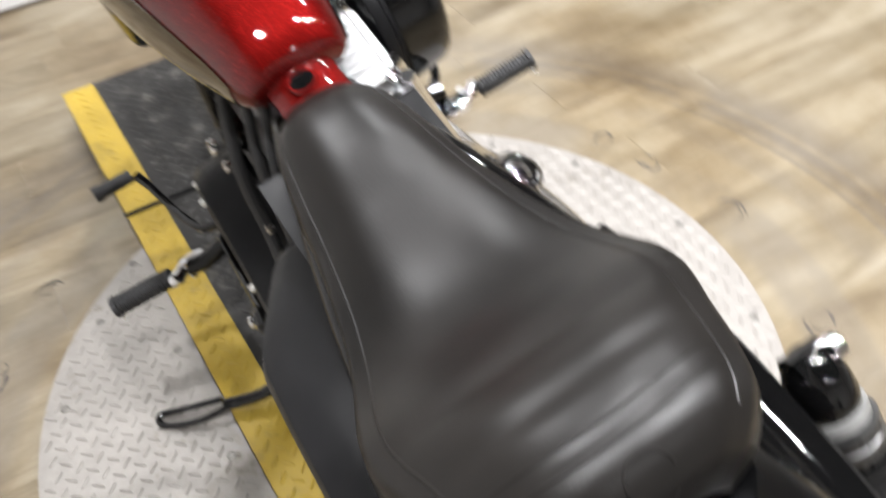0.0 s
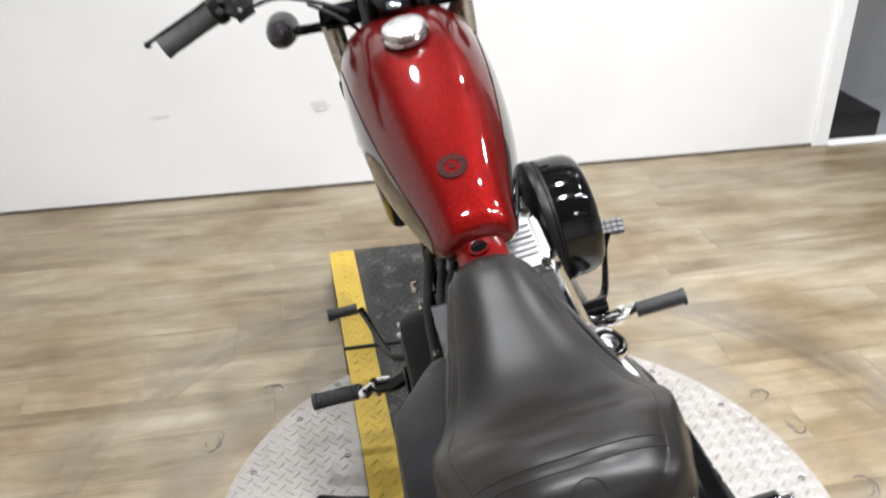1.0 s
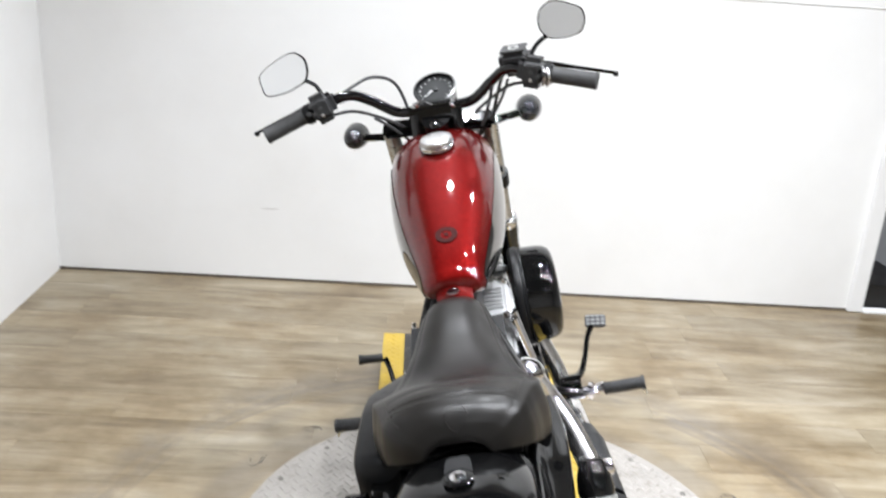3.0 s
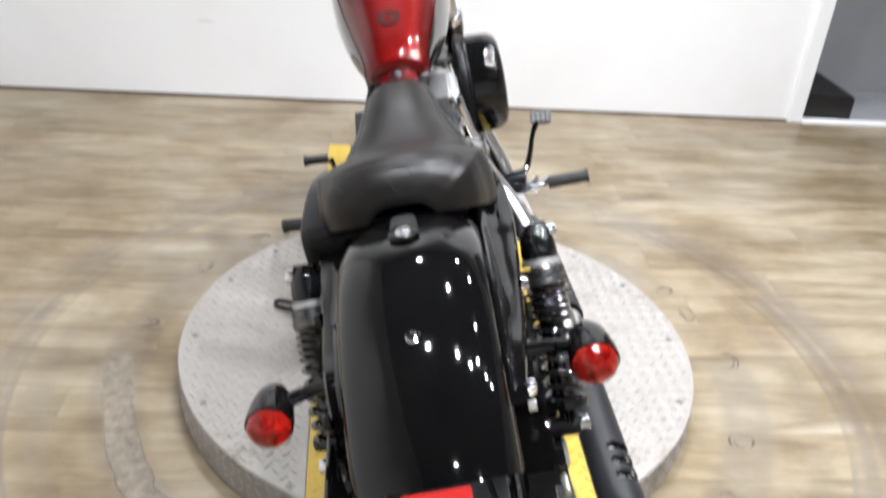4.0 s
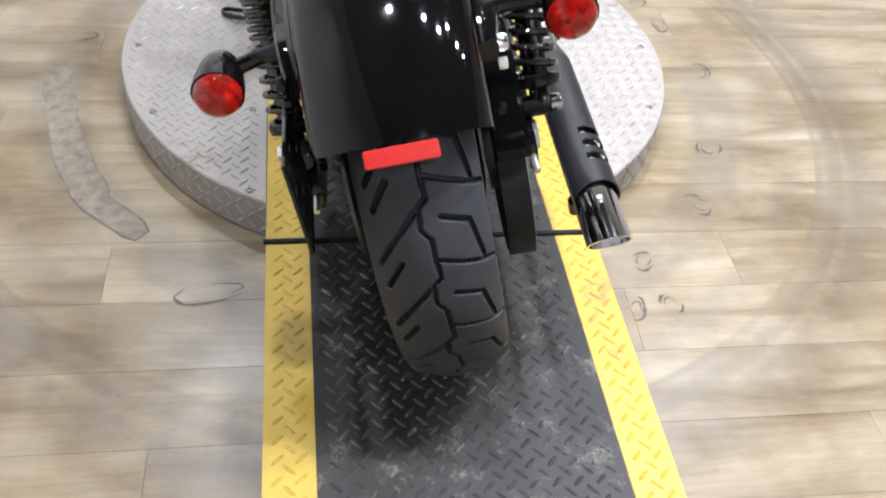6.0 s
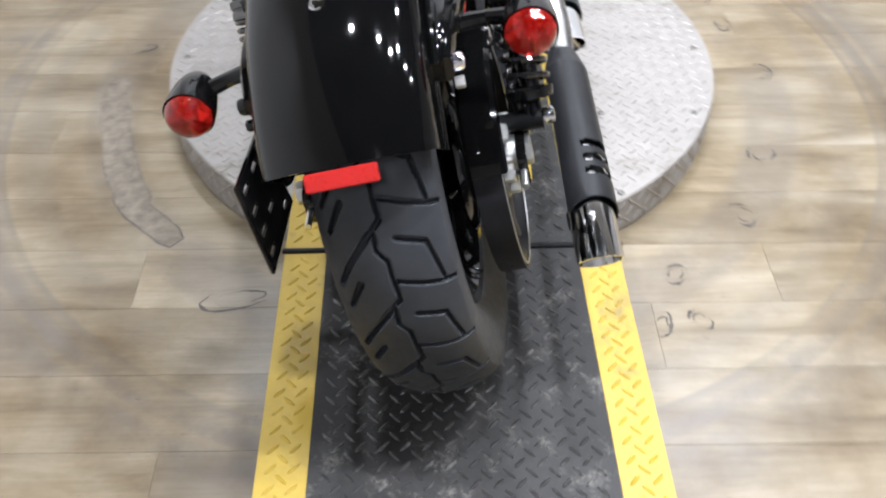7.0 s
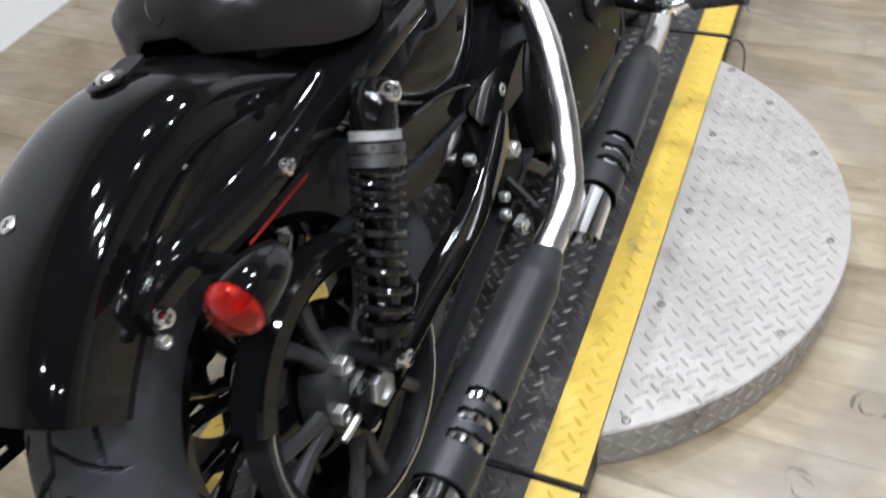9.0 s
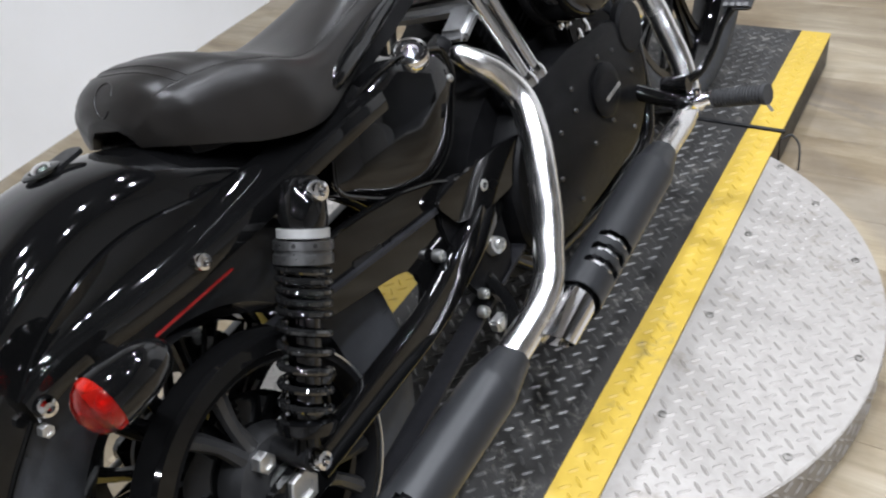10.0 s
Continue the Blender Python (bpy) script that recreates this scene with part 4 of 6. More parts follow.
# --- rear fender


def fender_ring(a, r, hw, skirt):
    """One cross-section of the fender at an angle from straight up, towards the rear."""
    pts = []
    prof = []
    n = 18
    for k in range(n + 1):
        ang = k / n * math.pi / 2
        prof.append((hw * math.sin(ang) ** 0.88 if ang else 0.0, -0.045 * (1 - math.cos(ang))))
    prof.append((hw * 1.003, -0.045 - skirt * 0.35))
    prof.append((hw * 1.0, -0.045 - skirt * 0.8))
    inner = [(x - 0.004 if x > 0.02 else x, h - 0.004) for x, h in prof[:-1]] + [(prof[-1][0] - 0.004, prof[-1][1])]
    outer = [(-x, h) for x, h in prof[::-1]] + prof[1:]
    inn = [(-x, h) for x, h in inner[::-1]] + inner[1:]
    for x, h in outer + inn[::-1]:
        rr = r + h
        pts.append((x, -rr * math.sin(a), AX.z + rr * math.cos(a)))
    return pts


FENDER_TABLE = [(-48, 0.395), (-20, 0.405), (0, 0.413), (20, 0.404), (47, 0.397)]
rings = []
for k in range(45):
    deg = -48 + 95.5 * k / 44
    rings.append(fender_ring(radians(deg), interp(deg, FENDER_TABLE), 0.0985, interp(deg, [(-48, 0.05), (-20, 0.06), (10, 0.062), (35, 0.066), (47, 0.06)])))
fender = part("rear_fender", loft(rings), GLOSS, bike, "gloss black steel rear fender", angle=50)
for side in (-1, 1):
    edge_line = []
    for k in range(45):
        deg = -48 + 95.5 * k / 44
        r = interp(deg, FENDER_TABLE) - 0.045 - 0.8 * interp(deg, [(-48, 0.05), (-20, 0.06), (10, 0.062), (35, 0.066), (47, 0.06)])
        edge_line.append((side * 0.0975, -r * math.sin(radians(deg)), AX.z + r * math.cos(radians(deg))))
    part("rolled_edge", sweep(edge_line, 0.0032, 8, 1), GLOSS, fender, "rolled lower edge of the fender")
refl_at = Vector((0, -0.2955, 0.5825))
rot = Matrix.Rotation(radians(-38), 4, "X")
part("reflector", box(0.079, 0.006, 0.02, refl_at + Vector((0, -0.005, 0.0)), 0.0015, rot), RED_STRIP, fender, "red reflector strip under the fender edge")
part("fender_bolt", bolt((0, -0.153, 0.6965), (0, -0.37, 0.93), 0.0095, 0.005), CHROME, fender, "bright fender bolt")

# bracket behind the seat
bm = slab(rounded([(-0.017, -0.045), (0.017, -0.045), (0.019, -0.008), (0.013, 0.012), (-0.013, 0.012), (-0.019, -0.008)], 0.012), -0.002, 0.003)
tilt = Matrix.Translation((0, 0.02, 0.7375)) @ Matrix.Rotation(radians(4), 4, "X") @ Matrix(((0, 1, 0, 0), (0, 0, -1, 0), (1, 0, 0, 0), (0, 0, 0, 1)))
bmesh.ops.transform(bm, matrix=tilt, verts=bm.verts)
bracket = part("seat_bracket", bm, SATIN, bike, "black seat tab behind the saddle")
part("seat_washer", lathe([(0.0125, 0), (0.021, 0), (0.021, 0.0025), (0.018, 0.004), (0.0125, 0.004)], (0, 0.017, 0.7402), (0, 0.02, 1), 28, closed=True), GLOSS, bracket, "gloss black washer under the knob")
part("seat_bolt", lathe([(0, 0.009), (0.006, 0.0085), (0.0105, 0.006), (0.0125, 0.002), (0.0125, 0)], (0, 0.019, 0.7405), (0, 0, 1), 20), CHROME, bracket, "chrome seat knob")


# --- fender struts with their covers
STRUT_TOP = [(-0.165, 0.606), (-0.128, 0.634), (-0.08, 0.654), (-0.03, 0.667), (0.015, 0.670), (0.06, 0.664), (0.104, 0.655), (0.15, 0.650), (0.2, 0.650), (0.30, 0.648), (0.38, 0.645)]
STRUT_LOW = [(-0.165, 0.606), (-0.13, 0.618), (-0.089, 0.621), (-0.037, 0.619), (0.032, 0.618), (0.10, 0.622), (0.16, 0.626), (0.2, 0.630), (0.30, 0.634), (0.38, 0.632)]
STRUT_OUT = [(-0.17, 0.120), (-0.13, 0.1265), (-0.05, 0.136), (0.04, 0.1430), (0.12, 0.150), (0.22, 0.156), (0.30, 0.156), (0.38, 0.148)]


def strut_ring(y, s):
    """A cross-section of the strut cover: two raised ridges with a hollow leaf between them."""
    zt, zl, xo = interp(y, STRUT_TOP), interp(y, STRUT_LOW), interp(y, STRUT_OUT)
    xi = 0.1005
    gap = max(0.001, zt - zl)
    deep = min(0.009, gap * 0.24)
    pts = [(xi - 0.004, zt - 0.006), (xi, zt - 0.001), (xi + 0.003, zt), (xi + 0.006, zt - 0.002)]
    for k in range(1, 8):
        f = k / 8
        x = xi + 0.006 + (xo - 0.012 - xi - 0.006) * f
        z = zt - 0.002 + (zl + 0.001 - zt + 0.002) * f
        bow = deep * math.sin(math.pi * f)
        pts.append((x - bow * 0.8, z - bow * 0.8))
    pts += [(xo - 0.009, zl + 0.0025), (xo - 0.004, zl + 0.003), (xo - 0.001, zl), (xo, zl - 0.006), (xo, zl - 0.018), (xo - 0.002, zl - 0.025), (xo - 0.008, zl - 0.028), (xi, zl - 0.026)]
    return [(s * x, y, z) for x, z in pts]


for s in (-1, 1):
    strut = part("fender_strut", loft([strut_ring(-0.165 + 0.545 * k / 72, s) for k in range(73)]), GLOSS, bike, "gloss black fender strut with a hollow pressed panel", angle=24)
    for y, z in ((0.044, 0.614), (-0.154, 0.594)):
        part("strut_bolt", bolt((s * (0.1430 if y > 0 else 0.122), y, z), (s, 0, 0), 0.0105, 0.011), CHROME if s > 0 else GLOSS, strut, "chrome strut bolt" if s > 0 else "black strut bolt")
    part("strut_nut", hex_nut((s * 0.119, -0.166, 0.575), (s, 0, 0), 0.007, 0.01), ZINC if s > 0 else GLOSS, strut)
part("side_marker", box(0.003, 0.115, 0.0036, (0.131, 0.024, 0.576), 0.001), DEEP_RED, bike, "thin red side marker under the strut")


# --- rear turn signals
def signal(name, at, root, back, lens_mat, r=0.0295):
    """A bullet lamp on a stalk; back says which way the lens looks along y."""
    at = Vector(at)
    sg = hold(name, bike, Matrix.Translation(at))
    ax = (0, back, 0)
    part("housing", lathe([(r * 0.97, 0.003), (r * 1.05, 0.004), (r * 1.05, -0.008), (r * 1.0, -0.02), (r * 0.93, -0.036), (r * 0.78, -0.052), (r * 0.55, -0.065), (r * 0.25, -0.072), (0, -0.0735)], (0, 0, 0), ax, 32), GLOSS, sg, "gloss black bullet housing")
    part("lens", lathe([(r * 0.98, 0.003), (r * 0.96, 0.009), (r * 0.8, 0.0175), (r * 0.55, 0.024), (r * 0.25, 0.0275), (0, 0.0285)], (0, 0, 0), ax, 32), lens_mat, sg)
    part("lens_backing", lathe([(0, -0.018), (r * 0.3, -0.016), (r * 0.62, -0.010), (r * 0.96, 0.002)], (0, 0, 0), ax, 8), BOWL, sg, "faceted reflector bowl behind the lens", smooth=False)
    part("bulb", lathe([(0.006, -0.015), (0.007, 0.0), (0.005, 0.006), (0, 0.008)], (0, 0, 0), ax, 14), AMBER if lens_mat == AMBER else RED_STRIP, sg)
    rt = Vector(root) - at
    part("stalk", sweep([Vector((0, -back * 0.028, 0)) + rt.normalized() * 0.02, rt * 0.55 + Vector((0, -back * 0.02, 0)), rt], [0.0105, 0.0095, 0.012], 10, 4), GLOSS, sg)
    return sg


for s, at in ((-1, (-0.207, -0.127, 0.583)), (1, (0.209, -0.135, 0.602))):
    tagged(signal("rear_turn_signal", at, (s * 0.118, -0.085, 0.598), -1, LENS), "round red-lensed rear turn signal in a black bullet")


# --- shocks
def shock(s):
    out = 0.183 if s > 0 else 0.176
    top, bot = Vector((s * out, 0.173, 0.617)), Vector((s * out, 0.015, 0.367))
    sh = hold("shock_absorber", bike)
    tagged(sh, "black coil-over rear shock with a bare collar")
    d = (top - bot).normalized()
    ln = (top - bot).length
    at = lambda f: bot + d * (ln * f)
    part("top_cover", lathe([(0.02, -0.002), (0.026, 0.0), (0.028, 0.01), (0.026, 0.03), (0.021, 0.045), (0.012, 0.054), (0.0, 0.056)], at(0.865), d, 24), GLOSS, sh, "gloss black shock top")
    part("top_eye", lathe([(0.017, -0.016), (0.017, 0.016), (0.0, 0.016)], top, (s, 0, 0), 20), GLOSS, sh)
    part("top_bolt", bolt(top + Vector((s * 0.018, 0, 0)), (s, 0, 0), 0.0125, 0.014), CHROME, sh, "chrome shock bolt")
    part("collar", lathe([(0.02, 0), (0.0295, 0), (0.0295, 0.010), (0.02, 0.010)], at(0.828), d, 28, closed=True), BARE, sh, "bare alloy preload ring")
    ring = part("lock_ring", lathe([(0.02, 0), (0.0335, 0), (0.0335, 0.010), (0.0315, 0.0115), (0.0315, 0.014), (0.0335, 0.0155), (0.0335, 0.025), (0.02, 0.025)], at(0.733), d, 28, closed=True), GUNMETAL, sh, "drilled dark steel lock ring")
    q = toward(d)
    for k in range(9):
        a = 2 * math.pi * k / 9
        # Black discs paint the dark inside the drilled holes.
        part("hole", lathe([(0, 0.0004), (0.0026, 0.0004)], at(0.733) + (q @ Vector((math.cos(a), math.sin(a), 0))) * 0.0335 + d * 0.0205, q @ Vector((math.cos(a), math.sin(a), 0)), 8), NIGHT, ring)
    part("damper", lathe([(0.0, 0), (0.0185, 0), (0.0185, ln * 0.7), (0, ln * 0.7)], at(0.1), d, 20), DARK_CHROME, sh, "dark polished damper body")
    coil = []
    turns, tight = 10.3, 4.5
    low, span = 0.13, 0.595                 # close coils above, wider ones below
    for k in range(int(turns * 14) + 1):
        n = k / 14
        f = (32 * n if n < tight else 32 * tight + 58 * (n - tight)) / (32 * tight + 58 * (turns - tight))
        a = 2 * math.pi * n
        coil.append(at(low + span * (1 - f)) + (q @ Vector((math.cos(a), math.sin(a), 0))) * 0.0282)
    part("spring", sweep(coil, 0.0047, 8, 1), SPRING, sh, "gloss black coil spring")
    part("lower_seat", lathe([(0.012, -0.012), (0.032, -0.006), (0.034, 0.002), (0.034, 0.008), (0.02, 0.01)], at(0.115), d, 26), GLOSS, sh)
    part("lower_eye", sweep([at(0.1), bot], [0.014, 0.016], 12, 1), GLOSS, sh)
    part("lower_stud", lathe([(0.0, -0.05), (0.0135, -0.05), (0.0135, -0.022), (0.016, -0.018), (0.016, 0.012), (0.0, 0.012)], bot, (s, 0, 0), 18), SATIN, sh, "black shock mounting stud")
    part("lower_bolt", bolt(bot + Vector((s * 0.014, 0, 0)), (s, 0, 0), 0.0125, 0.016), CHROME, sh, "chrome shock bolt")


shock(-1)
shock(1)

# --- saddle
SEAT_W = [(0.110, 0.050), (0.120, 0.079), (0.145, 0.106), (0.172, 0.118), (0.205, 0.127), (0.245, 0.1395), (0.275, 0.1405), (0.305, 0.1345), (0.345, 0.121), (0.40, 0.104), (0.46, 0.0905), (0.53, 0.0775), (0.585, 0.0645), (0.612, 0.055), (0.63, 0.040)]
SEAT_T = [(0.110, 0.742), (0.120, 0.760), (0.14, 0.776), (0.172, 0.781), (0.212, 0.774), (0.261, 0.750), (0.32, 0.722), (0.38, 0.716), (0.46, 0.728), (0.53, 0.742), (0.59, 0.748), (0.63, 0.734)]
SEAT_B = [(0.110, 0.712), (0.16, 0.686), (0.216, 0.658), (0.287, 0.640), (0.37, 0.645), (0.46, 0.664), (0.63, 0.708)]
SEAT_C = [(0.110, 0.02), (0.18, 0.036), (0.28, 0.02), (0.4, 0.022), (0.5, 0.032), (0.63, 0.022)]
SEAMS = ((0.243, 0.004, 0.0018, 0.009), (0.266, 0.004, -0.0010, 0.016), (0.196, 0.010, 0.0017, 0.009), (0.216, 0.008, -0.0009, 0.012), (0.157, 0.028, 0.0016, 0.006))


def folds(x, y):
    """The soft valleys where the cover is drawn down along its seams."""
    d = 0.0
    for y0, bend, deep, wide in SEAMS:
        d += (1 - min(1.0, abs(x) / (0.8 * interp(y, SEAT_W))) ** 3) * deep * math.exp(-((y - y0 - bend * (x / 0.14) ** 2) / wide) ** 2)
    w = interp(y, SEAT_W)
    d += 0.0013 * math.exp(-((abs(x) - 0.81 * w) / 0.006) ** 2)
    d += 0.0007 * math.sin(31 * y + 4 * x) * math.sin(24 * x + 1.3)
    return d


rings = []
for k in range(221):
    y = 0.110 + 0.520 * (k / 220) ** 1.12
    w, t, lo = interp(y, SEAT_W), interp(y, SEAT_T), interp(y, SEAT_B)
    crown = interp(y, SEAT_C)
    ring = []
    n = 44
    for j in range(n + 1):
        f = j / n * 2 - 1
        x = w * (abs(f) ** 0.9) * (1 if f > 0 else -1) * 0.93
        z = t - crown * abs(f) ** 2.6 - folds(x, y)
        ring.append((x, y, z))
    zs = t - crown
    arch = 0.028 * max(0.0, min(1.0, (0.24 - y) / 0.1))
    for f in (0.25, 0.5, 0.75, 1.0):
        ring.append((w * (0.93 + 0.07 * math.sin(f * 2.2)), y, zs + (lo - zs) * (1 - (1 - f) ** 1.0) - 0.004))
    for f in (0.75, 0.5, 0.25, 0.0, -0.25, -0.5, -0.75):
        ring.append((w * f, y, min(lo - 0.002 + arch * (1 - f * f), t - 0.012)))
    for f in (-1.0, -0.75, -0.5, -0.25):
        g = -f
        ring.append((-w * (0.93 + 0.07 * math.sin(g * 2.2)), y, zs + (lo - zs) * g - 0.004))
    rings.append(ring)
bm = loft(rings)
seat = part("saddle", bm, LEATHER, bike, "black vinyl solo saddle with a raised rear", angle=60)


def seat_top(x, y):
    w, t = interp(y, SEAT_W), interp(y, SEAT_T)
    crown = interp(y, SEAT_C)
    f = min(1.0, (abs(x) / (0.93 * w)) ** (1 / 0.9))
    return t - crown * f ** 2.6 - folds(x, y)


for sgn in (-1, 1):
    line = [Vector((sgn * 0.795 * interp(y, SEAT_W), y, 0)) for y in [0.135 + 0.475 * k / 40 for k in range(41)]]
    part("welt", sweep([Vector((p.x, p.y, seat_top(p.x, p.y) - 0.0016)) for p in line], 0.0022, 8, 1), LEATHER, seat, "sewn welt along the saddle top")
for shift in (-0.0075, 0.0065):
    line = [Vector((x, 0.158 + shift + 0.028 * (x / 0.14) ** 2, 0)) for x in [k / 24 * 0.19 - 0.095 for k in range(25)]]
    part("seam", sweep([Vector((p.x, p.y, seat_top(p.x, p.y) - 0.0002)) for p in line], 0.0011, 6, 1), LEATHER, seat, "stitched cross seam")
mark = [(0.006 + 0.0165 * math.cos(a), 0.125 + 0.013 * math.sin(a)) for a in [2 * math.pi * k / 32 for k in range(29)]]
part("embossing", sweep([(x, y, seat_top(x, y) - 0.0002) for x, y in mark], 0.0012, 6, 1), LEATHER, seat, "faint embossed round mark")
part("seat_pan", slab(rounded([(0.14, 0.70), (0.3, 0.65), (0.45, 0.66), (0.6, 0.70), (0.6, 0.68), (0.45, 0.635), (0.3, 0.63), (0.14, 0.68)], 0.01), -0.09, 0.09), SATIN, seat)

# --- fuel tank
TANK_W = [(0.690, 0.052), (0.705, 0.062), (0.74, 0.072), (0.80, 0.089), (0.87, 0.107), (0.95, 0.122), (1.03, 0.131), (1.10, 0.134), (1.16, 0.134), (1.20, 0.132), (1.225, 0.126), (1.242, 0.115), (1.252, 0.098)]
TANK_T = [(0.690, 0.742), (0.705, 0.760), (0.74, 0.785), (0.80, 0.816), (0.87, 0.850), (0.95, 0.886), (1.03, 0.918), (1.09, 0.934), (1.14, 0.940), (1.18, 0.940), (1.215, 0.934), (1.24, 0.916), (1.252, 0.888)]
TANK_B = [(0.690, 0.705), (0.72, 0.690), (0.80, 0.682), (0.9, 0.690), (1.0, 0.705), (1.1, 0.735), (1.252, 0.79)]


def tank_point(y, a, out=0.0):
    """A place on the tank's skin at a station y and an angle round it, from the right side upwards."""
    w, t, lo = interp(y, TANK_W), interp(y, TANK_T), interp(y, TANK_B)
    h = t - lo
    c, sn = math.cos(a), math.sin(a)
    x = w * abs(c) ** 0.56 * (1 if c > 0 else -1)
    up = abs(sn) ** (0.8 if sn > 0 else 0.75)
    z = lo + h * 0.36 + (h * 0.64 * up if sn > 0 else -h * 0.36 * up)
    x *= 1 - 0.13 * max(0, sn) ** 1.3
    return (x + (out if c > 0 else -out), y, z + 0.3 * out)


rings = []
for k in range(61):
    f = k / 60
    y = 0.690 + 0.562 * (0.25 - 0.25 * math.cos(math.pi * f) + 0.5 * f)
    rings.append([tank_point(y, 2 * math.pi * j / 56) for j in range(56)])
tank = part("fuel_tank", loft(rings), CANDY, bike, "candy red metallic fuel tank with polished silver sides", angle=70)
for sgn in (-1, 1):
    b = bmesh.new()
    grid = []
    for k in range(37):
        f = k / 36
        y = 0.712 + 0.515 * f
        ease = max(0.02, math.sin(math.pi * f)) ** 0.3
        if f < 0.5:
            ease **= 0.45
        hi, lo = radians(27) * ease + radians(-6) * (1 - ease), radians(-70) * ease + radians(-6) * (1 - ease)
        row = []
        for j in range(15):
            a = lo + (hi - lo) * j / 14
            row.append(b.verts.new(tank_point(y, a if sgn > 0 else math.pi - a, 0.0014)))
        grid.append(row)
    for r0, r1 in zip(grid, grid[1:]):
        for j in range(14):
            b.faces.new((r0[j], r0[j + 1], r1[j + 1], r1[j]))
    part("tank_side_panel", b, SILVER, tank, "smoky polished silver tank side panel", angle=70)
cap_ax = Vector((0, -0.16, 1)).normalized()
part("fuel_cap", lathe([(0.037, -0.012), (0.0385, 0.002), (0.0385, 0.009), (0.0365, 0.0115), (0.033, 0.0122), (0.02, 0.0128), (0, 0.013)], (0, 1.062, 0.939), cap_ax, 40), ALU, tank, "brushed round fuel cap")
part("cap_rim", lathe([(0.0385, -0.008), (0.0415, -0.008), (0.0415, -0.002), (0.0385, 0.0)], (0, 1.062, 0.939), cap_ax, 40, closed=True), CHROME, tank)
em_ax = Vector((0, -0.41, 0.91)).normalized()
part("tank_badge", lathe([(0.0115, 0.0), (0.0235, 0.0), (0.0230, 0.0014), (0.012, 0.0014)], (-0.001, 0.781, 0.8065), em_ax, 36, closed=True), BADGE, tank, "dark round ring badge on the tank")
bm = box(0.009, 0.009, 0.0012, (-0.001, 0.781, 0.8074), 0.0003, toward(em_ax))
part("badge_mark", bm, BADGE, tank)
rings = []
for y, zt in ((0.585, 0.704), (0.62, 0.712), (0.66, 0.720), (0.70, 0.730), (0.722, 0.738)):
    w = 0.036
    top = [(x, y, zt - 0.010 * (abs(x) / w) ** 2.4) for x in [w * (k / 8 - 1) for k in range(17)]]
    rings.append(top + [(w, y, zt - 0.026), (-w, y, zt - 0.026)])
tab = part("tank_tail", loft(rings), CANDY, tank, "red tank tail tab with a bolt hole")
# This black strip draws the dark of the gap ahead of the tab.
part("tank_gap", sweep([(x, 0.707, 0.7335 - 0.010 * (abs(x) / 0.036) ** 2.4) for x in [0.043 * (k / 8 - 1) for k in range(17)]], 0.0062, 8, 1), RUBBER, tank, "black strip painted in for the shaded gap between tank and tail tab")
# No hole is cut: a black disc gives its inner shade.
part("tab_bolt", lathe([(0.0, 0.0012), (0.0125, 0.0012), (0.0125, 0.0), ], (-0.002, 0.672, 0.7245), (0, -0.17, 1), 24), GLOSS, tab, "flat black disc standing in for the dark inside the bolt hole")
part("tab_ring", lathe([(0.0125, 0.0), (0.0155, 0.0), (0.0145, 0.0016), (0.0125, 0.0016)], (-0.002, 0.672, 0.7245), (0, -0.17, 1), 24, closed=True), CANDY, tab)

# --- oil tank, side cover and frame
oil = [(0.30, 0.63), (0.286, 0.60), (0.262, 0.552), (0.34, 0.492), (0.43, 0.462), (0.495, 0.482), (0.560, 0.575), (0.554, 0.612), (0.46, 0.648)]
bm = bmesh.new()
base = rounded(oil, 0.045, 8)
cy, cz = 0.42, 0.56
lv = []
for x, k in ((0.05, 1.0), (0.112, 1.0), (0.1185, 0.995), (0.1205, 0.982), (0.1195, 0.968), (0.1175, 0.960), (0.1185, 0.945), (0.1225, 0.91), (0.1260, 0.84), (0.1290, 0.72), (0.1308, 0.56), (0.1318, 0.38), (0.1322, 0.2), (0.1323, 0.05)):
    lv.append([bm.verts.new((x, cy + (y - cy) * k, cz + (z - cz) * k)) for y, z in base])
for a, c in zip(lv, lv[1:]):
    for k in range(len(a)):
        bm.faces.new((a[k], a[(k + 1) % len(a)], c[(k + 1) % len(a)], c[k]))
bm.faces.new(lv[-1])
bm.faces.new(lv[0])
oil_tank = part("oil_tank", bm, GLOSS, bike, "gloss black oil tank cover")
cap_at, cap_up = (0.114, 0.486, 0.624), (0.45, -0.22, 0.86)
oil_cap = part("oil_cap", lathe([(0.020, -0.025), (0.020, 0.0), (0.0255, 0.001), (0.0265, 0.003), (0.0265, 0.017), (0.0255, 0.0195), (0.021, 0.0205), (0.0195, 0.019), (0.0, 0.0185)], cap_at, cap_up, 32), CHROME, oil_tank, "chrome oil filler cap")
part("cap_plug", lathe([(0.0125, 0.018), (0.0125, 0.0208), (0.011, 0.0218), (0, 0.022)], cap_at, cap_up, 24), CHROME, oil_cap, "raised boss of the cap")
rim = [(0.1185, cy + (y - cy) * 0.992, cz + (z - cz) * 0.992) for y, z in base]
part("rim_bead", sweep(rim + rim[:1], 0.0036, 8, 1), GLOSS, oil_tank, "rolled bead round the cover")
part("oil_bolt", bolt((0.120, 0.535, 0.572), (1, 0, 0), 0.006, 0.01), ZINC, oil_tank)
lc = rounded([(0.20, 0.668), (0.20, 0.58), (0.26, 0.53), (0.48, 0.475), (0.575, 0.505), (0.605, 0.56), (0.602, 0.617), (0.46, 0.652), (0.38, 0.668), (0.3, 0.670)], 0.03, 5)
bm = bmesh.new()
lv = []
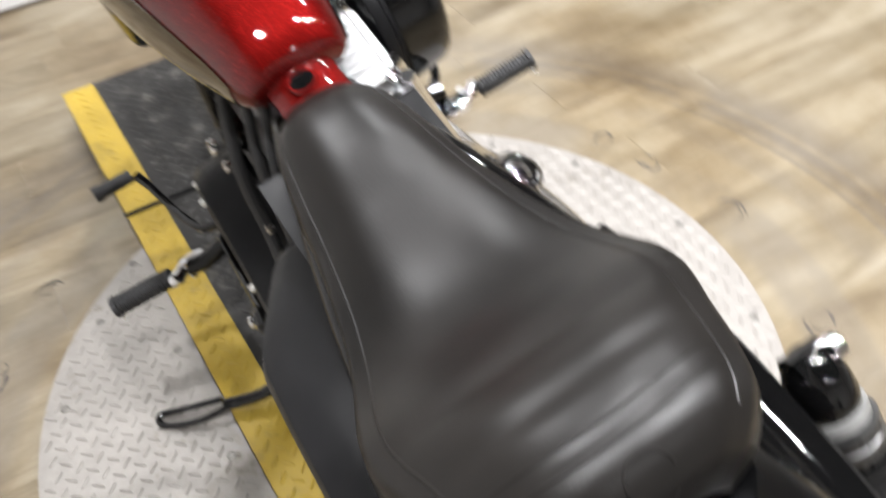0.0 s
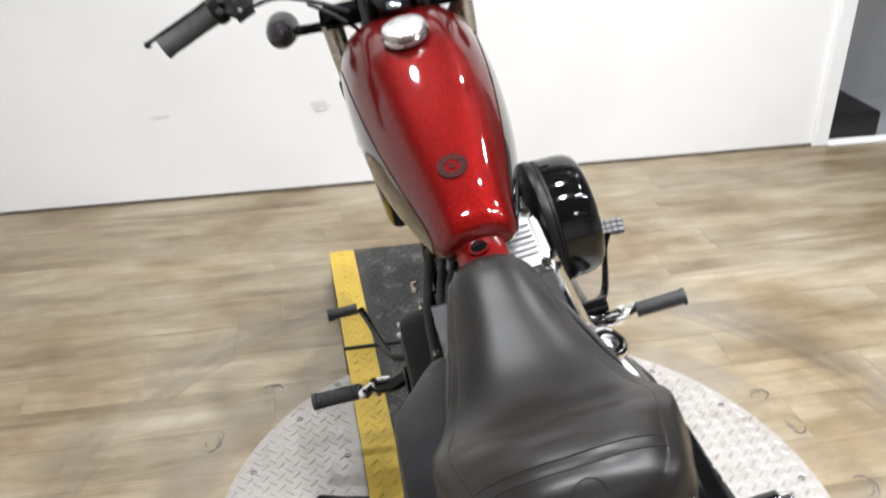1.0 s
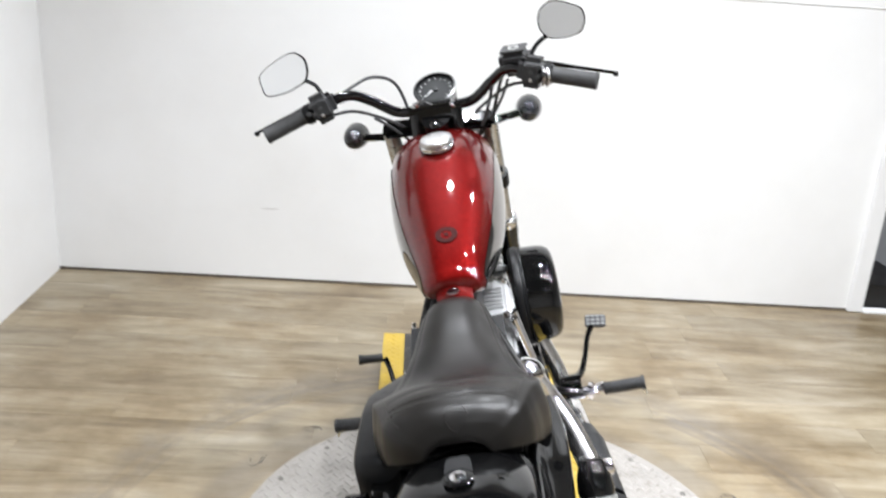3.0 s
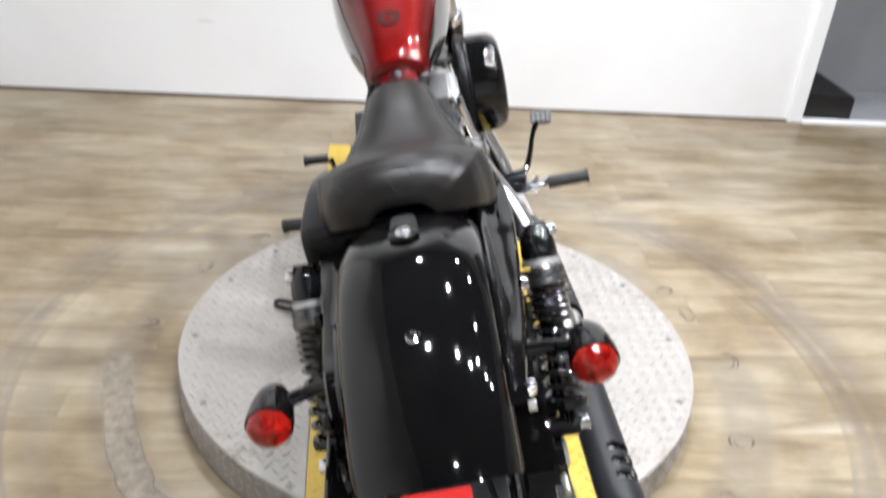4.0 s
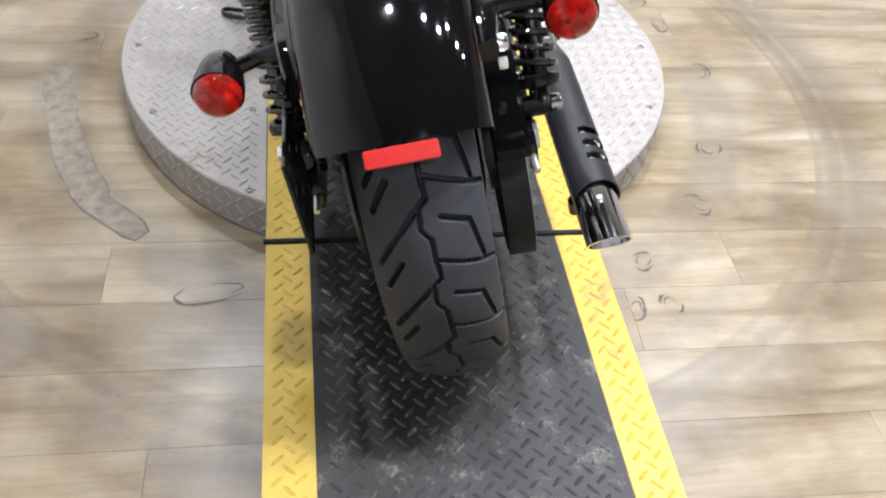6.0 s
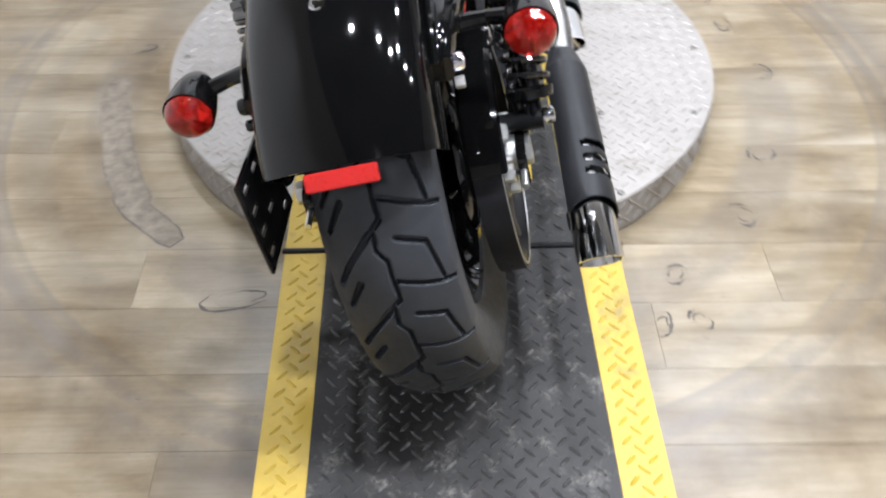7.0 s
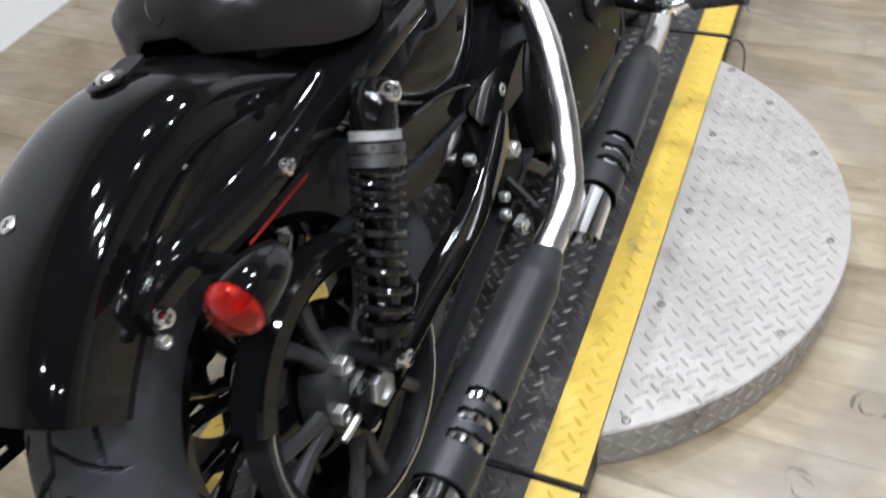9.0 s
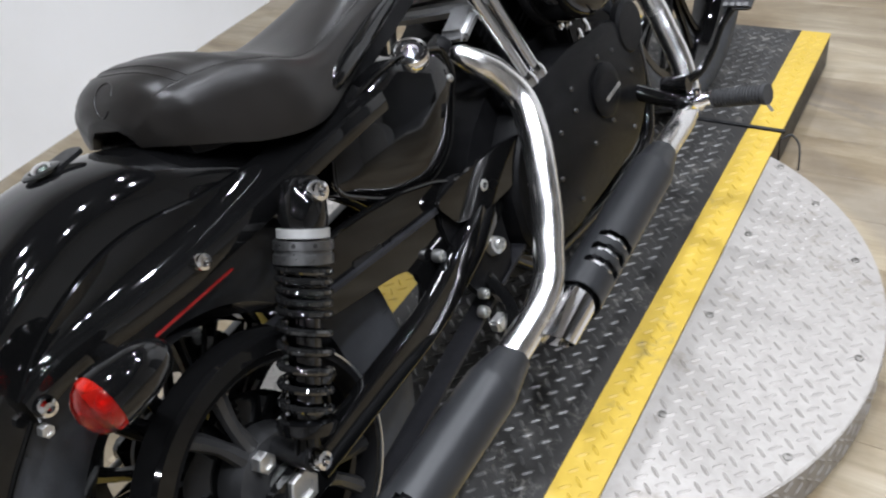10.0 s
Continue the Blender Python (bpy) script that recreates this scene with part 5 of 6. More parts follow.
for x, k in ((-0.06, 1.0), (-0.140, 1.0), (-0.164, 0.985), (-0.177, 0.94), (-0.182, 0.86), (-0.184, 0.6), (-0.185, 0.3)):
    lv.append([bm.verts.new((x * (1 - 0.34 * max(0.0, (y - 0.44) / 0.16) ** 1.5), 0.41 + (y - 0.41) * k, 0.58 + (z - 0.58) * k)) for y, z in lc])
for a, c in zip(lv, lv[1:]):
    for k in range(len(a)):
        bm.faces.new((a[k], a[(k + 1) % len(a)], c[(k + 1) % len(a)], c[k]))
bm.faces.new(lv[-1])
bm.faces.new(lv[0])
part("side_cover", bm, SATIN, bike, "satin black side cover")
frame_parts = [
    ("frame_tube", [(0.092, 0.25, 0.655), (0.10, 0.30, 0.660), (0.105, 0.36, 0.668), (0.07, 0.52, 0.69), (0.035, 0.66, 0.695)], 0.0145),
    ("frame_tube", [(-0.092, 0.25, 0.655), (-0.10, 0.30, 0.660), (-0.105, 0.36, 0.668), (-0.07, 0.52, 0.69), (-0.035, 0.66, 0.695)], 0.0145),
    ("frame_tube", [(0.085, 0.245, 0.655), (0.08, 0.36, 0.52), (0.085, 0.47, 0.40), (0.10, 0.52, 0.29), (0.11, 0.6, 0.19)], 0.0155),
    ("frame_tube", [(-0.085, 0.245, 0.655), (-0.08, 0.36, 0.52), (-0.085, 0.47, 0.40), (-0.10, 0.52, 0.29), (-0.11, 0.6, 0.19)], 0.0155),
    ("frame_tube", [(0.11, 0.6, 0.19), (0.115, 0.9, 0.165), (0.11, 1.08, 0.20), (0.075, 1.16, 0.45), (0.03, 1.13, 0.76)], 0.0155),
    ("frame_tube", [(-0.11, 0.6, 0.19), (-0.115, 0.9, 0.165), (-0.11, 1.08, 0.20), (-0.075, 1.16, 0.45), (-0.03, 1.13, 0.76)], 0.0155),
    ("backbone", [(0, 0.6, 0.69), (0, 0.85, 0.70), (0, 1.12, 0.80)], 0.022),
]
for name, path, r in frame_parts:
    part(name, sweep(path, r, 12, 6), GLOSS, bike, "gloss black frame tube")


pivot = part("pivot_plate", slab(rounded([(0.40, 0.44), (0.47, 0.46), (0.53, 0.40), (0.52, 0.26), (0.44, 0.24), (0.40, 0.31)], 0.03), 0.118, 0.134, 0.003), CRINKLE, bike, "black swing arm pivot plate")
for y, z, r in ((0.455, 0.345, 0.0135), (0.365, 0.385, 0.0095), (0.49, 0.315, 0.012), (0.42, 0.275, 0.0085), (0.405, 0.252, 0.0095), (0.50, 0.415, 0.0105)):
    part("pivot_bolt", bolt((0.134, y, z), (1, 0, 0), r, 0.014), ZINC, pivot, "bright bolt head")
part("pivot_ring", lathe([(0.008, 0), (0.014, 0), (0.014, 0.012), (0.008, 0.012)], (0.134, 0.478, 0.318), (1, 0.2, 0.3), 20, closed=True), ZINC, pivot)
part("pipe_bracket", box(0.02, 0.03, 0.02, (0.165, 0.402, 0.238), 0.004), ZINC, pivot, "bare metal pipe bracket")
part("pipe_arm", sweep([(0.13, 0.45, 0.28), (0.18, 0.42, 0.25), (0.215, 0.36, 0.245)], 0.012, 8, 4), GLOSS, pivot)

# --- engine
engine = hold("engine", bike)
tagged(engine, "black V-twin engine with silver rocker covers")
CR = Vector((0, 0.88, 0.33))
case = rounded([(0.52, 0.21), (0.60, 0.175), (0.98, 0.165), (1.10, 0.22), (1.13, 0.36), (1.04, 0.46), (0.88, 0.50), (0.66, 0.49), (0.55, 0.43), (0.50, 0.33)], 0.05, 5)
part("crankcase", slab(case, -0.10, 0.10, 0.006), CRINKLE, engine, "black wrinkle-coated crankcase")
cover = rounded([(0.56, 0.24), (0.66, 0.195), (0.98, 0.205), (1.07, 0.29), (1.06, 0.40), (0.98, 0.455), (0.80, 0.475), (0.68, 0.46), (0.57, 0.37)], 0.06, 6)
bm = bmesh.new()
lv = []
for x, k in ((0.10, 1.0), (0.142, 1.0), (0.152, 0.97), (0.156, 0.9)):
    lv.append([bm.verts.new((x, 0.82 + (y - 0.82) * k, 0.335 + (z - 0.335) * k)) for y, z in cover])
for a, c in zip(lv, lv[1:]):
    for k in range(len(a)):
        bm.faces.new((a[k], a[(k + 1) % len(a)], c[(k + 1) % len(a)], c[k]))
bm.faces.new(lv[-1])
cam_cover = part("cam_cover", bm, CRINKLE, engine, "black cam cover with small bolts")
for y, z in ((0.726, 0.366), (0.786, 0.374), (0.792, 0.411), (0.897, 0.417), (0.950, 0.404), (0.817, 0.293), (0.893, 0.296), (1.0, 0.341), (0.69, 0.30), (0.73, 0.235), (0.96, 0.245)):
    part("cover_bolt", bolt((0.1545, y, z), (1, 0, 0), 0.0046, 0.005), GUNMETAL, cam_cover, "small dull cover bolt")
part("timer_cover", lathe([(0.048, 0), (0.048, 0.006), (0.044, 0.009), (0.03, 0.0095), (0.0, 0.0095)], (0.155, 0.893, 0.356), (1, 0, 0), 36), CRINKLE, cam_cover, "round black timing cover")
part("timer_mark", box(0.0015, 0.058, 0.008, (0.1652, 0.905, 0.346), 0.0004, Matrix.Rotation(radians(4), 4, "X")), ZINC, cam_cover)
part("round_cover", lathe([(0.05, 0), (0.05, 0.012), (0.044, 0.017), (0.0, 0.018)], (0.142, 1.035, 0.411), (1, 0, 0), 32), CRINKLE, engine, "round black generator cover")
part("regulator", box(0.03, 0.05, 0.06, (0.135, 0.87, 0.475), 0.004), CRINKLE, engine)
for k in range(4):
    part("lifter_clip", box(0.014, 0.014, 0.014, (0.142 + 0.004 * (k % 2), 0.835 + k * 0.017, 0.505 - 0.006 * (k % 2)), 0.004), CHROME, engine, "bright lifter fitting")


def cylinder(lean):
    """A finned cylinder and its rocker box, leaning fore (+) or aft (-)."""
    d = Vector((0, math.sin(radians(lean)), math.cos(radians(lean))))
    q = Matrix.Rotation(radians(-lean), 4, "X")
    for k in range(13):
        c = CR + d * (0.135 + k * 0.0125)
        w = 0.075 + 0.006 * (k > 8)
        part("fin", box(2 * w, 2 * w * 0.94, 0.0045, c, 0.0018, q), CRINKLE, engine, "")
    part("barrel", lathe([(0.0, 0.10), (0.062, 0.10), (0.062, 0.30), (0.0, 0.30)], CR, d, 28), CRINKLE, engine)
    c = CR + d * 0.325
    lower = part("rocker_box", box(0.18, 0.15, 0.034, c + Vector((0.022, 0, 0)), 0.012, q, segments=3), ROCKER, engine, "silver rocker box")
    c2 = CR + d * 0.352
    part("rocker_cover", box(0.166, 0.128, 0.03, c2 + Vector((0.022, 0, 0)), 0.013, q, segments=3), ROCKER, engine, "silver rocker cover")
    for k in range(6):
        cc = c2 + (q @ Vector((0.070, -0.028 + k * 0.0112, 0.0165)))
        part("rib", box(0.04, 0.0045, 0.007, cc, 0.0015, q), ROCKER, engine)
    for x in (-0.046, 0.093):
        for y in (-0.052, 0.052):
            part("rocker_bolt", bolt(c2 + (q @ Vector((x, y, 0.012))), d, 0.0085, 0.009), CHROME, engine)
    if lean < 0:
        part("rocker_tail", box(0.052, 0.075, 0.026, c + (q @ Vector((0.078, -0.088, -0.006))), 0.010, q, segments=3), ROCKER, engine, "silver rear end of the rocker box")


cylinder(-22.5)
cylinder(22.5)
for y0, y1, x1 in ((0.708, 0.682, 0.104), (0.738, 0.716, 0.106), (0.872, 0.955, 0.11), (0.90, 0.99, 0.108)):
    part("pushrod_tube", sweep([(0.138, y0, 0.475), ((0.138 + x1) / 2, (y0 + y1) / 2, 0.56), (x1, y1, 0.645)], 0.0105, 12, 2), CHROME, engine, "chrome pushrod tube")
    part("pushrod_base", lathe([(0, 0), (0.016, 0), (0.016, 0.012), (0.0125, 0.022), (0, 0.022)], (0.139, y0 + 0.002, 0.462), (-0.2, 0.2 * (y1 - y0) / 0.08, 1), 16), CHROME, engine)
# left primary case
prim = rounded([(0.50, 0.24), (0.60, 0.185), (0.98, 0.20), (1.09, 0.26), (1.10, 0.37), (1.0, 0.44), (0.75, 0.43), (0.60, 0.47), (0.50, 0.42)], 0.07, 6)
bm = bmesh.new()
lv = []
for x, k in ((-0.10, 1.0), (-0.150, 1.0), (-0.168, 0.96), (-0.174, 0.85)):
    lv.append([bm.verts.new((x, 0.8 + (y - 0.8) * k, 0.32 + (z - 0.32) * k)) for y, z in prim])
for a, c in zip(lv, lv[1:]):
    for k in range(len(a)):
        bm.faces.new((a[k], a[(k + 1) % len(a)], c[(k + 1) % len(a)], c[k]))
bm.faces.new(lv[-1])
primary = part("primary_cover", bm, CRINKLE, engine, "black primary cover with bright bolts")
for k in range(11):
    y, z = prim[(k * len(prim)) // 11]
    part("primary_bolt", bolt((-0.17, 0.8 + (y - 0.8) * 0.9, 0.32 + (z - 0.32) * 0.9), (-1, 0, 0), 0.0055, 0.008), ZINC, primary)
part("mount_bolt", lathe([(0.02, 0.0), (0.02, 0.012), (0.015, 0.018), (0, 0.02)], (-0.188, 0.80, 0.312), (-1, 0, 0.4), 20), GLOSS, engine, "round black mount")
part("shift_rod", sweep([(-0.19, 0.81, 0.318), (-0.192, 0.90, 0.300), (-0.188, 0.985, 0.318)], 0.0055, 10, 4), GLOSS, engine, "thin black gear linkage rod")
part("mount_nut", bolt((-0.206, 0.80, 0.319), (-1, 0, 0.4), 0.0085, 0.008), CHROME, engine)

# hoses, wires and bolts on the left of the engine
for path, r in (([(-0.05, 0.74, 0.70), (-0.080, 0.70, 0.63), (-0.095, 0.67, 0.54), (-0.115, 0.66, 0.46)], 0.0065), ([(-0.04, 0.70, 0.70), (-0.070, 0.66, 0.65), (-0.085, 0.64, 0.57), (-0.10, 0.64, 0.47)], 0.005),
                ([(-0.06, 0.80, 0.70), (-0.10, 0.76, 0.60), (-0.115, 0.74, 0.50), (-0.13, 0.70, 0.44)], 0.008), ([(-0.03, 0.66, 0.69), (-0.075, 0.65, 0.60), (-0.10, 0.65, 0.50)], 0.0035)):
    part("hose", sweep(path, r, 9, 5), RUBBER, bike, "black rubber hose")
part("coil_cover", box(0.045, 0.07, 0.085, (-0.07, 0.80, 0.585), 0.012, Matrix.Rotation(radians(12), 4, "X"), segments=3), GLOSS, bike, "gloss black coil cover")
for at, r in (((-0.108, 0.79, 0.62), 0.010), ((-0.108, 0.82, 0.56), 0.008), ((-0.105, 0.70, 0.545), 0.006)):
    part("engine_bolt", bolt(at, (-1, 0, 0.3), r, 0.010), CHROME, bike, "chrome engine bolt")
# --- air cleaner
AC = Vector((0.118, 0.895, 0.595))
air = part("air_cleaner", lathe([(0.0, 0.096), (0.066, 0.0965), (0.088, 0.093), (0.0985, 0.086), (0.104, 0.075), (0.1065, 0.060), (0.108, 0.026), (0.105, 0.022)], AC, (1, 0, 0), 64), GLOSS, bike, "round gloss black air cleaner cover")
part("backing_plate", lathe([(0.03, -0.004), (0.100, -0.002), (0.110, 0.003), (0.1115, 0.010), (0.109, 0.018), (0.100, 0.021)], AC, (1, 0, 0), 64), SATIN, air, "satin black air cleaner backing")
part("seam_ring", lathe([(0.1045, 0.0195), (0.1085, 0.0195), (0.1085, 0.0245), (0.1045, 0.0245)], AC, (1, 0, 0), 64, closed=True), SATIN, air)
part("centre_screw", bolt(AC + Vector((0.0955, 0, 0)), (1, 0, 0), 0.011, 0.005), GLOSS, air)
part("intake", sweep([(0.115, 0.90, 0.58), (0.06, 0.89, 0.575), (0.0, 0.88, 0.57)], 0.034, 14, 3), CRINKLE, engine)


# --- exhaust
def muffler(at0, at1):
    """A chrome can in a slotted matt black heat shield, from its front end to its tip."""
    p0, p1 = Vector(at0), Vector(at1)
    d = (p1 - p0).normalized()
    ln = (p1 - p0).length
    mf = hold("muffler", bike)
    tagged(mf, "chrome muffler in a slotted matt black heat shield")
    cone = 0.075
    can = lathe([(0.021, 0), (0.030, cone * 0.7), (0.0325, cone), (0.0325, ln), (0.0295, ln), (0.0285, ln - 0.012), (0.022, ln - 0.03), (0.0, ln - 0.03)], p0, d, 32)
    for v in can.verts:                       # the tip is cut on the slant, longer above
        rel = v.co - p0
        along = rel.dot(d)
        if along > ln - 0.031:
            v.co += d * (0.62 * (rel - d * along).z)
    part("can", can, CHROME, mf, "chrome muffler body with a slant-cut tip")
    q = toward(d)
    outward = Vector((1, 0, 0.25))
    inv = q.inverted()
    ov = inv @ outward
    a_mid = math.atan2(ov.y, ov.x)
    above = inv @ Vector((0, 0, 1))
    lift = math.copysign(0.16, math.sin(math.atan2(above.y, above.x) - a_mid))
    cols, rows = 48, 110
    arc = radians(264)
    end = ln - 0.088
    slots = [end - 0.126, end - 0.095, end - 0.064]

    def hole(s, a):
        for c in slots:
            ds, da = abs(s - c - 0.006 * (a - 0.1)), max(0.0, abs(a - 0.15 - lift) - radians(42)) * 0.0385
            if math.hypot(ds, da) < 0.0088:
                return True
        return False

    def spot(i, j, drop):
        s = -0.004 + (end + 0.004) * i / rows
        a = -arc / 2 + arc * j / cols
        r = 0.0265 + 0.012 * min(1.0, max(0.0, (s + 0.004) / 0.062)) - drop
        if i == rows:
            s += 0.012 * (abs(a) / (arc / 2)) ** 2 - 0.006
        return tuple(p0 + (q @ Vector((r * math.cos(a + a_mid), r * math.sin(a + a_mid), s))))
    verts, faces, keep = [], [], set()
    for drop in (0.0, 0.0022):
        verts += [spot(i, j, drop) for i in range(rows + 1) for j in range(cols + 1)]
    for i in range(rows):
        for j in range(cols):
            if not hole(-0.004 + (end + 0.004) * (i + 0.5) / rows, -arc / 2 + arc * (j + 0.5) / cols):
                keep.add((i, j))
    deep = (rows + 1) * (cols + 1)
    at_ = lambda i, j: i * (cols + 1) + j
    for i, j in sorted(keep):
        c = (at_(i, j), at_(i, j + 1), at_(i + 1, j + 1), at_(i + 1, j))
        faces.append(c)
        faces.append(tuple(v + deep for v in c[::-1]))
        for (di, dj), (u, v) in (((-1, 0), (c[0], c[1])), ((0, 1), (c[1], c[2])), ((1, 0), (c[2], c[3])), ((0, -1), (c[3], c[0]))):
            if (i + di, j + dj) not in keep:
                faces.append((u, u + deep, v + deep, v))
    me = bpy.data.meshes.new("heat_shield")
    me.from_pydata(verts, [], faces)
    b = bmesh.new()
    b.from_mesh(me)
    bpy.data.meshes.remove(me)
    bmesh.ops.delete(b, geom=[v for v in b.verts if not v.link_faces], context="VERTS")
    part("heat_shield", b, HEATSHIELD, mf, "matt black heat shield with three slots", angle=50)
    part("shield_clamp", box(0.012, 0.02, 0.028, p0 + d * (end - 0.02) + Vector((-0.03, 0, -0.022)), 0.003), GLOSS, mf)
    part("clamp_bolt", bolt(p0 + d * (ln - 0.062) + Vector((0.0, -0.004, 0.032)), (0, 0, 1), 0.005, 0.006), ZINC, mf)
    return mf


muffler((0.232, 0.325, 0.243), (0.240, -0.158, 0.238))
muffler((0.226, 0.885, 0.232), (0.249, 0.400, 0.215))
part("exhaust_port", lathe([(0, -0.02), (0.018, -0.018), (0.021, -0.008), (0.021, 0.002), (0.019, 0.006), (0.0, 0.006)], (0.082, 0.590, 0.592), (0.35, 0.4, -0.7), 24), CRINKLE, bike, "black exhaust port flange")
part("rear_exhaust_pipe", sweep([(0.088, 0.602, 0.584), (0.098, 0.609, 0.574), (0.112, 0.623, 0.552), (0.126, 0.640, 0.526), (0.150, 0.648, 0.476), (0.178, 0.613, 0.430), (0.198, 0.572, 0.386), (0.213, 0.531, 0.338), (0.222, 0.497, 0.306), (0.230, 0.463, 0.274), (0.234, 0.42, 0.260), (0.234, 0.365, 0.252), (0.232, 0.305, 0.246)],
                           [0.008, 0.0175, 0.0224, 0.0232, 0.0232, 0.0232, 0.0232, 0.0235, 0.0235, 0.0235, 0.0235, 0.0235, 0.0235], 20, 7), PIPE, bike, "bent chrome rear exhaust pipe")
part("front_exhaust_pipe", sweep([(0.08, 1.10, 0.56), (0.12, 1.135, 0.50), (0.15, 1.139, 0.418), (0.17, 1.128, 0.363), (0.19, 1.115, 0.307), (0.205, 1.088, 0.254), (0.216, 1.03, 0.230), (0.222, 0.95, 0.230), (0.226, 0.88, 0.232)],
                            0.0225, 18, 7), PIPE, bike, "bent chrome front exhaust pipe")


# --- foot controls
def footpeg(s, inner, outer):
    pg = hold("footpeg", bike)
    tagged(pg, "ribbed black rubber footpeg on a chrome clevis")
    i, o = Vector(inner), Vector(outer)
    d = (o - i).normalized()
    ln = (o - i).length
    part("mount", sweep([Vector((s * 0.13, i.y + 0.005, i.z + 0.03)), i - d * 0.075, i - d * 0.03], [0.016, 0.0155, 0.014], 12, 3), GLOSS, pg)
    side = d.cross(Vector((0, 0, 1))).normalized()
    part("clevis", sweep([i - d * 0.062 + side * 0.006, i - d * 0.046 + side * 0.010, i - d * 0.030 + side * 0.008, i - d * 0.016 - side * 0.002, i - d * 0.006 - side * 0.010, i + d * 0.004 - side * 0.010], [0.013, 0.0135, 0.0125, 0.011, 0.0125, 0.0105], 12, 4), CHROME, pg, "bright polished peg clevis")
    part("clevis_pin", lathe([(0, 0), (0.007, 0), (0.007, 0.040), (0, 0.040)], i - d * 0.030 + Vector((0, 0, -0.020)), (0, 0, 1), 12), CHROME, pg)
    prof = [(0.0, 0.0), (0.0145, 0.0)]
    n = 15
    for k in range(n):
        h = 0.004 + (ln - 0.012) * k / n
        st = (ln - 0.012) / n
        prof += [(0.0165, h), (0.0165, h + st * 0.55), (0.0138, h + st * 0.62), (0.0138, h + st * 0.95)]
    prof += [(0.018, ln - 0.008), (0.018, ln), (0.0, ln)]
    part("rubber", lathe(prof, i, d, 18), RUBBER, pg, "ribbed black rubber sleeve")
    part("feeler", lathe([(0, 0), (0.003, 0), (0.0028, 0.022), (0, 0.023)], o - d * 0.008 + Vector((0, 0, -0.012)), (s * 0.5, 0, -1), 8), ZINC, pg, "thin metal peg feeler")


footpeg(1, (0.297, 0.999, 0.262), (0.398, 0.985, 0.270))
footpeg(-1, (-0.292, 1.026, 0.256), (-0.396, 1.038, 0.256))
pedal = hold("brake_pedal", bike)
tagged(pedal, "black brake pedal with a ribbed rubber pad")
part("arm", sweep([(0.225, 1.03, 0.282), (0.25, 1.055, 0.285), (0.268, 1.09, 0.305), (0.285, 1.125, 0.345), (0.302, 1.145, 0.368)], [0.012, 0.0085, 0.007, 0.0065, 0.008], 10, 5), GLOSS, pedal)
part("pivot_boss", lathe([(0, 0), (0.017, 0), (0.017, 0.05), (0, 0.05)], (0.195, 1.028, 0.28), (1, 0, 0), 16), GLOSS, pedal)
q = Matrix.Rotation(radians(35), 4, "X") @ Matrix.Rotation(radians(-8), 4, "Z")
pad = part("pad", box(0.054, 0.036, 0.013, (0.314, 1.152, 0.376), 0.004, q), RUBBER, pedal, "rubber pedal pad with square lugs")
for i in range(4):
    for j in range(3):
        part("lug", box(0.010, 0.008, 0.004, Vector((0.314, 1.152, 0.376)) + (q @ Vector((-0.0190 + i * 0.0127, -0.0115 + j * 0.0115, 0.008))), 0.001, q), LUG_GREY, pad)
shifter = hold("shift_lever", bike)
tagged(shifter, "black gear shift lever with a rubber toe peg")
part("arm", sweep([(-0.175, 0.985, 0.335), (-0.205, 1.0, 0.335), (-0.225, 1.06, 0.338), (-0.24, 1.125, 0.352), (-0.25, 1.152, 0.368)], [0.011, 0.007, 0.0065, 0.0065, 0.008], 10, 5), GLOSS, shifter)
part("toe_peg", lathe([(0, 0), (0.0115, 0), (0.0115, 0.05), (0.0135, 0.053), (0.0135, 0.064), (0, 0.064)], (-0.256, 1.152, 0.372), (-1, -0.08, 0.12), 16), RUBBER, shifter, "black rubber toe peg")

# --- side stand
stand = hold("side_stand", bike)
tagged(stand, "black steel side stand, swung out")
part("leg", sweep([(-0.10, 0.90, 0.19), (-0.17, 0.86, 0.155), (-0.26, 0.835, 0.118), (-0.34, 0.86, 0.12)], [0.014, 0.012, 0.011, 0.010], 10, 5), GLOSS, stand)
loop = [(-0.33, 0.852, 0.122), (-0.38, 0.858, 0.121), (-0.43, 0.882, 0.124), (-0.445, 0.899, 0.128), (-0.436, 0.910, 0.128), (-0.40, 0.896, 0.124), (-0.34, 0.872, 0.122)]
part("foot", sweep(loop, 0.0055, 8, 5), GLOSS, stand, "looped black foot of the stand")

# --- plate bracket on the left side
pb = hold("plate_bracket", bike)
tagged(pb, "empty slotted black licence plate bracket")
PBM = Matrix.Translation((-0.135, -0.198, 0.494)) @ Matrix.Rotation(radians(5), 4, "Z") @ Matrix.Rotation(radians(-12.5), 4, "X")
bm = bmesh.new()
ncol, nrow = 3, 4
pw, ph = 0.165, 0.112
xs = [-pw / 2]
for k in range(ncol):
    c = -pw / 2 + pw * (k + 0.5) / ncol
    xs += [c - 0.014, c + 0.014]
xs.append(pw / 2)
zs = [-ph / 2]
for k in range(nrow):
    c = -ph / 2 + ph * (k + 0.5) / nrow
    zs += [c - 0.0035, c + 0.0035]
zs.append(ph / 2)
for i in range(len(xs) - 1):
    for j in range(len(zs) - 1):
        if i % 2 and j % 2 and ((i // 2 + j // 2) % 2 == 0 or i // 2 == 0):
            continue
        box(0.003, xs[i + 1] - xs[i], zs[j + 1] - zs[j], (0, (xs[i] + xs[i + 1]) / 2, (zs[j] + zs[j + 1]) / 2), bm=bm)
bmesh.ops.remove_doubles(bm, verts=bm.verts, dist=0.0001)
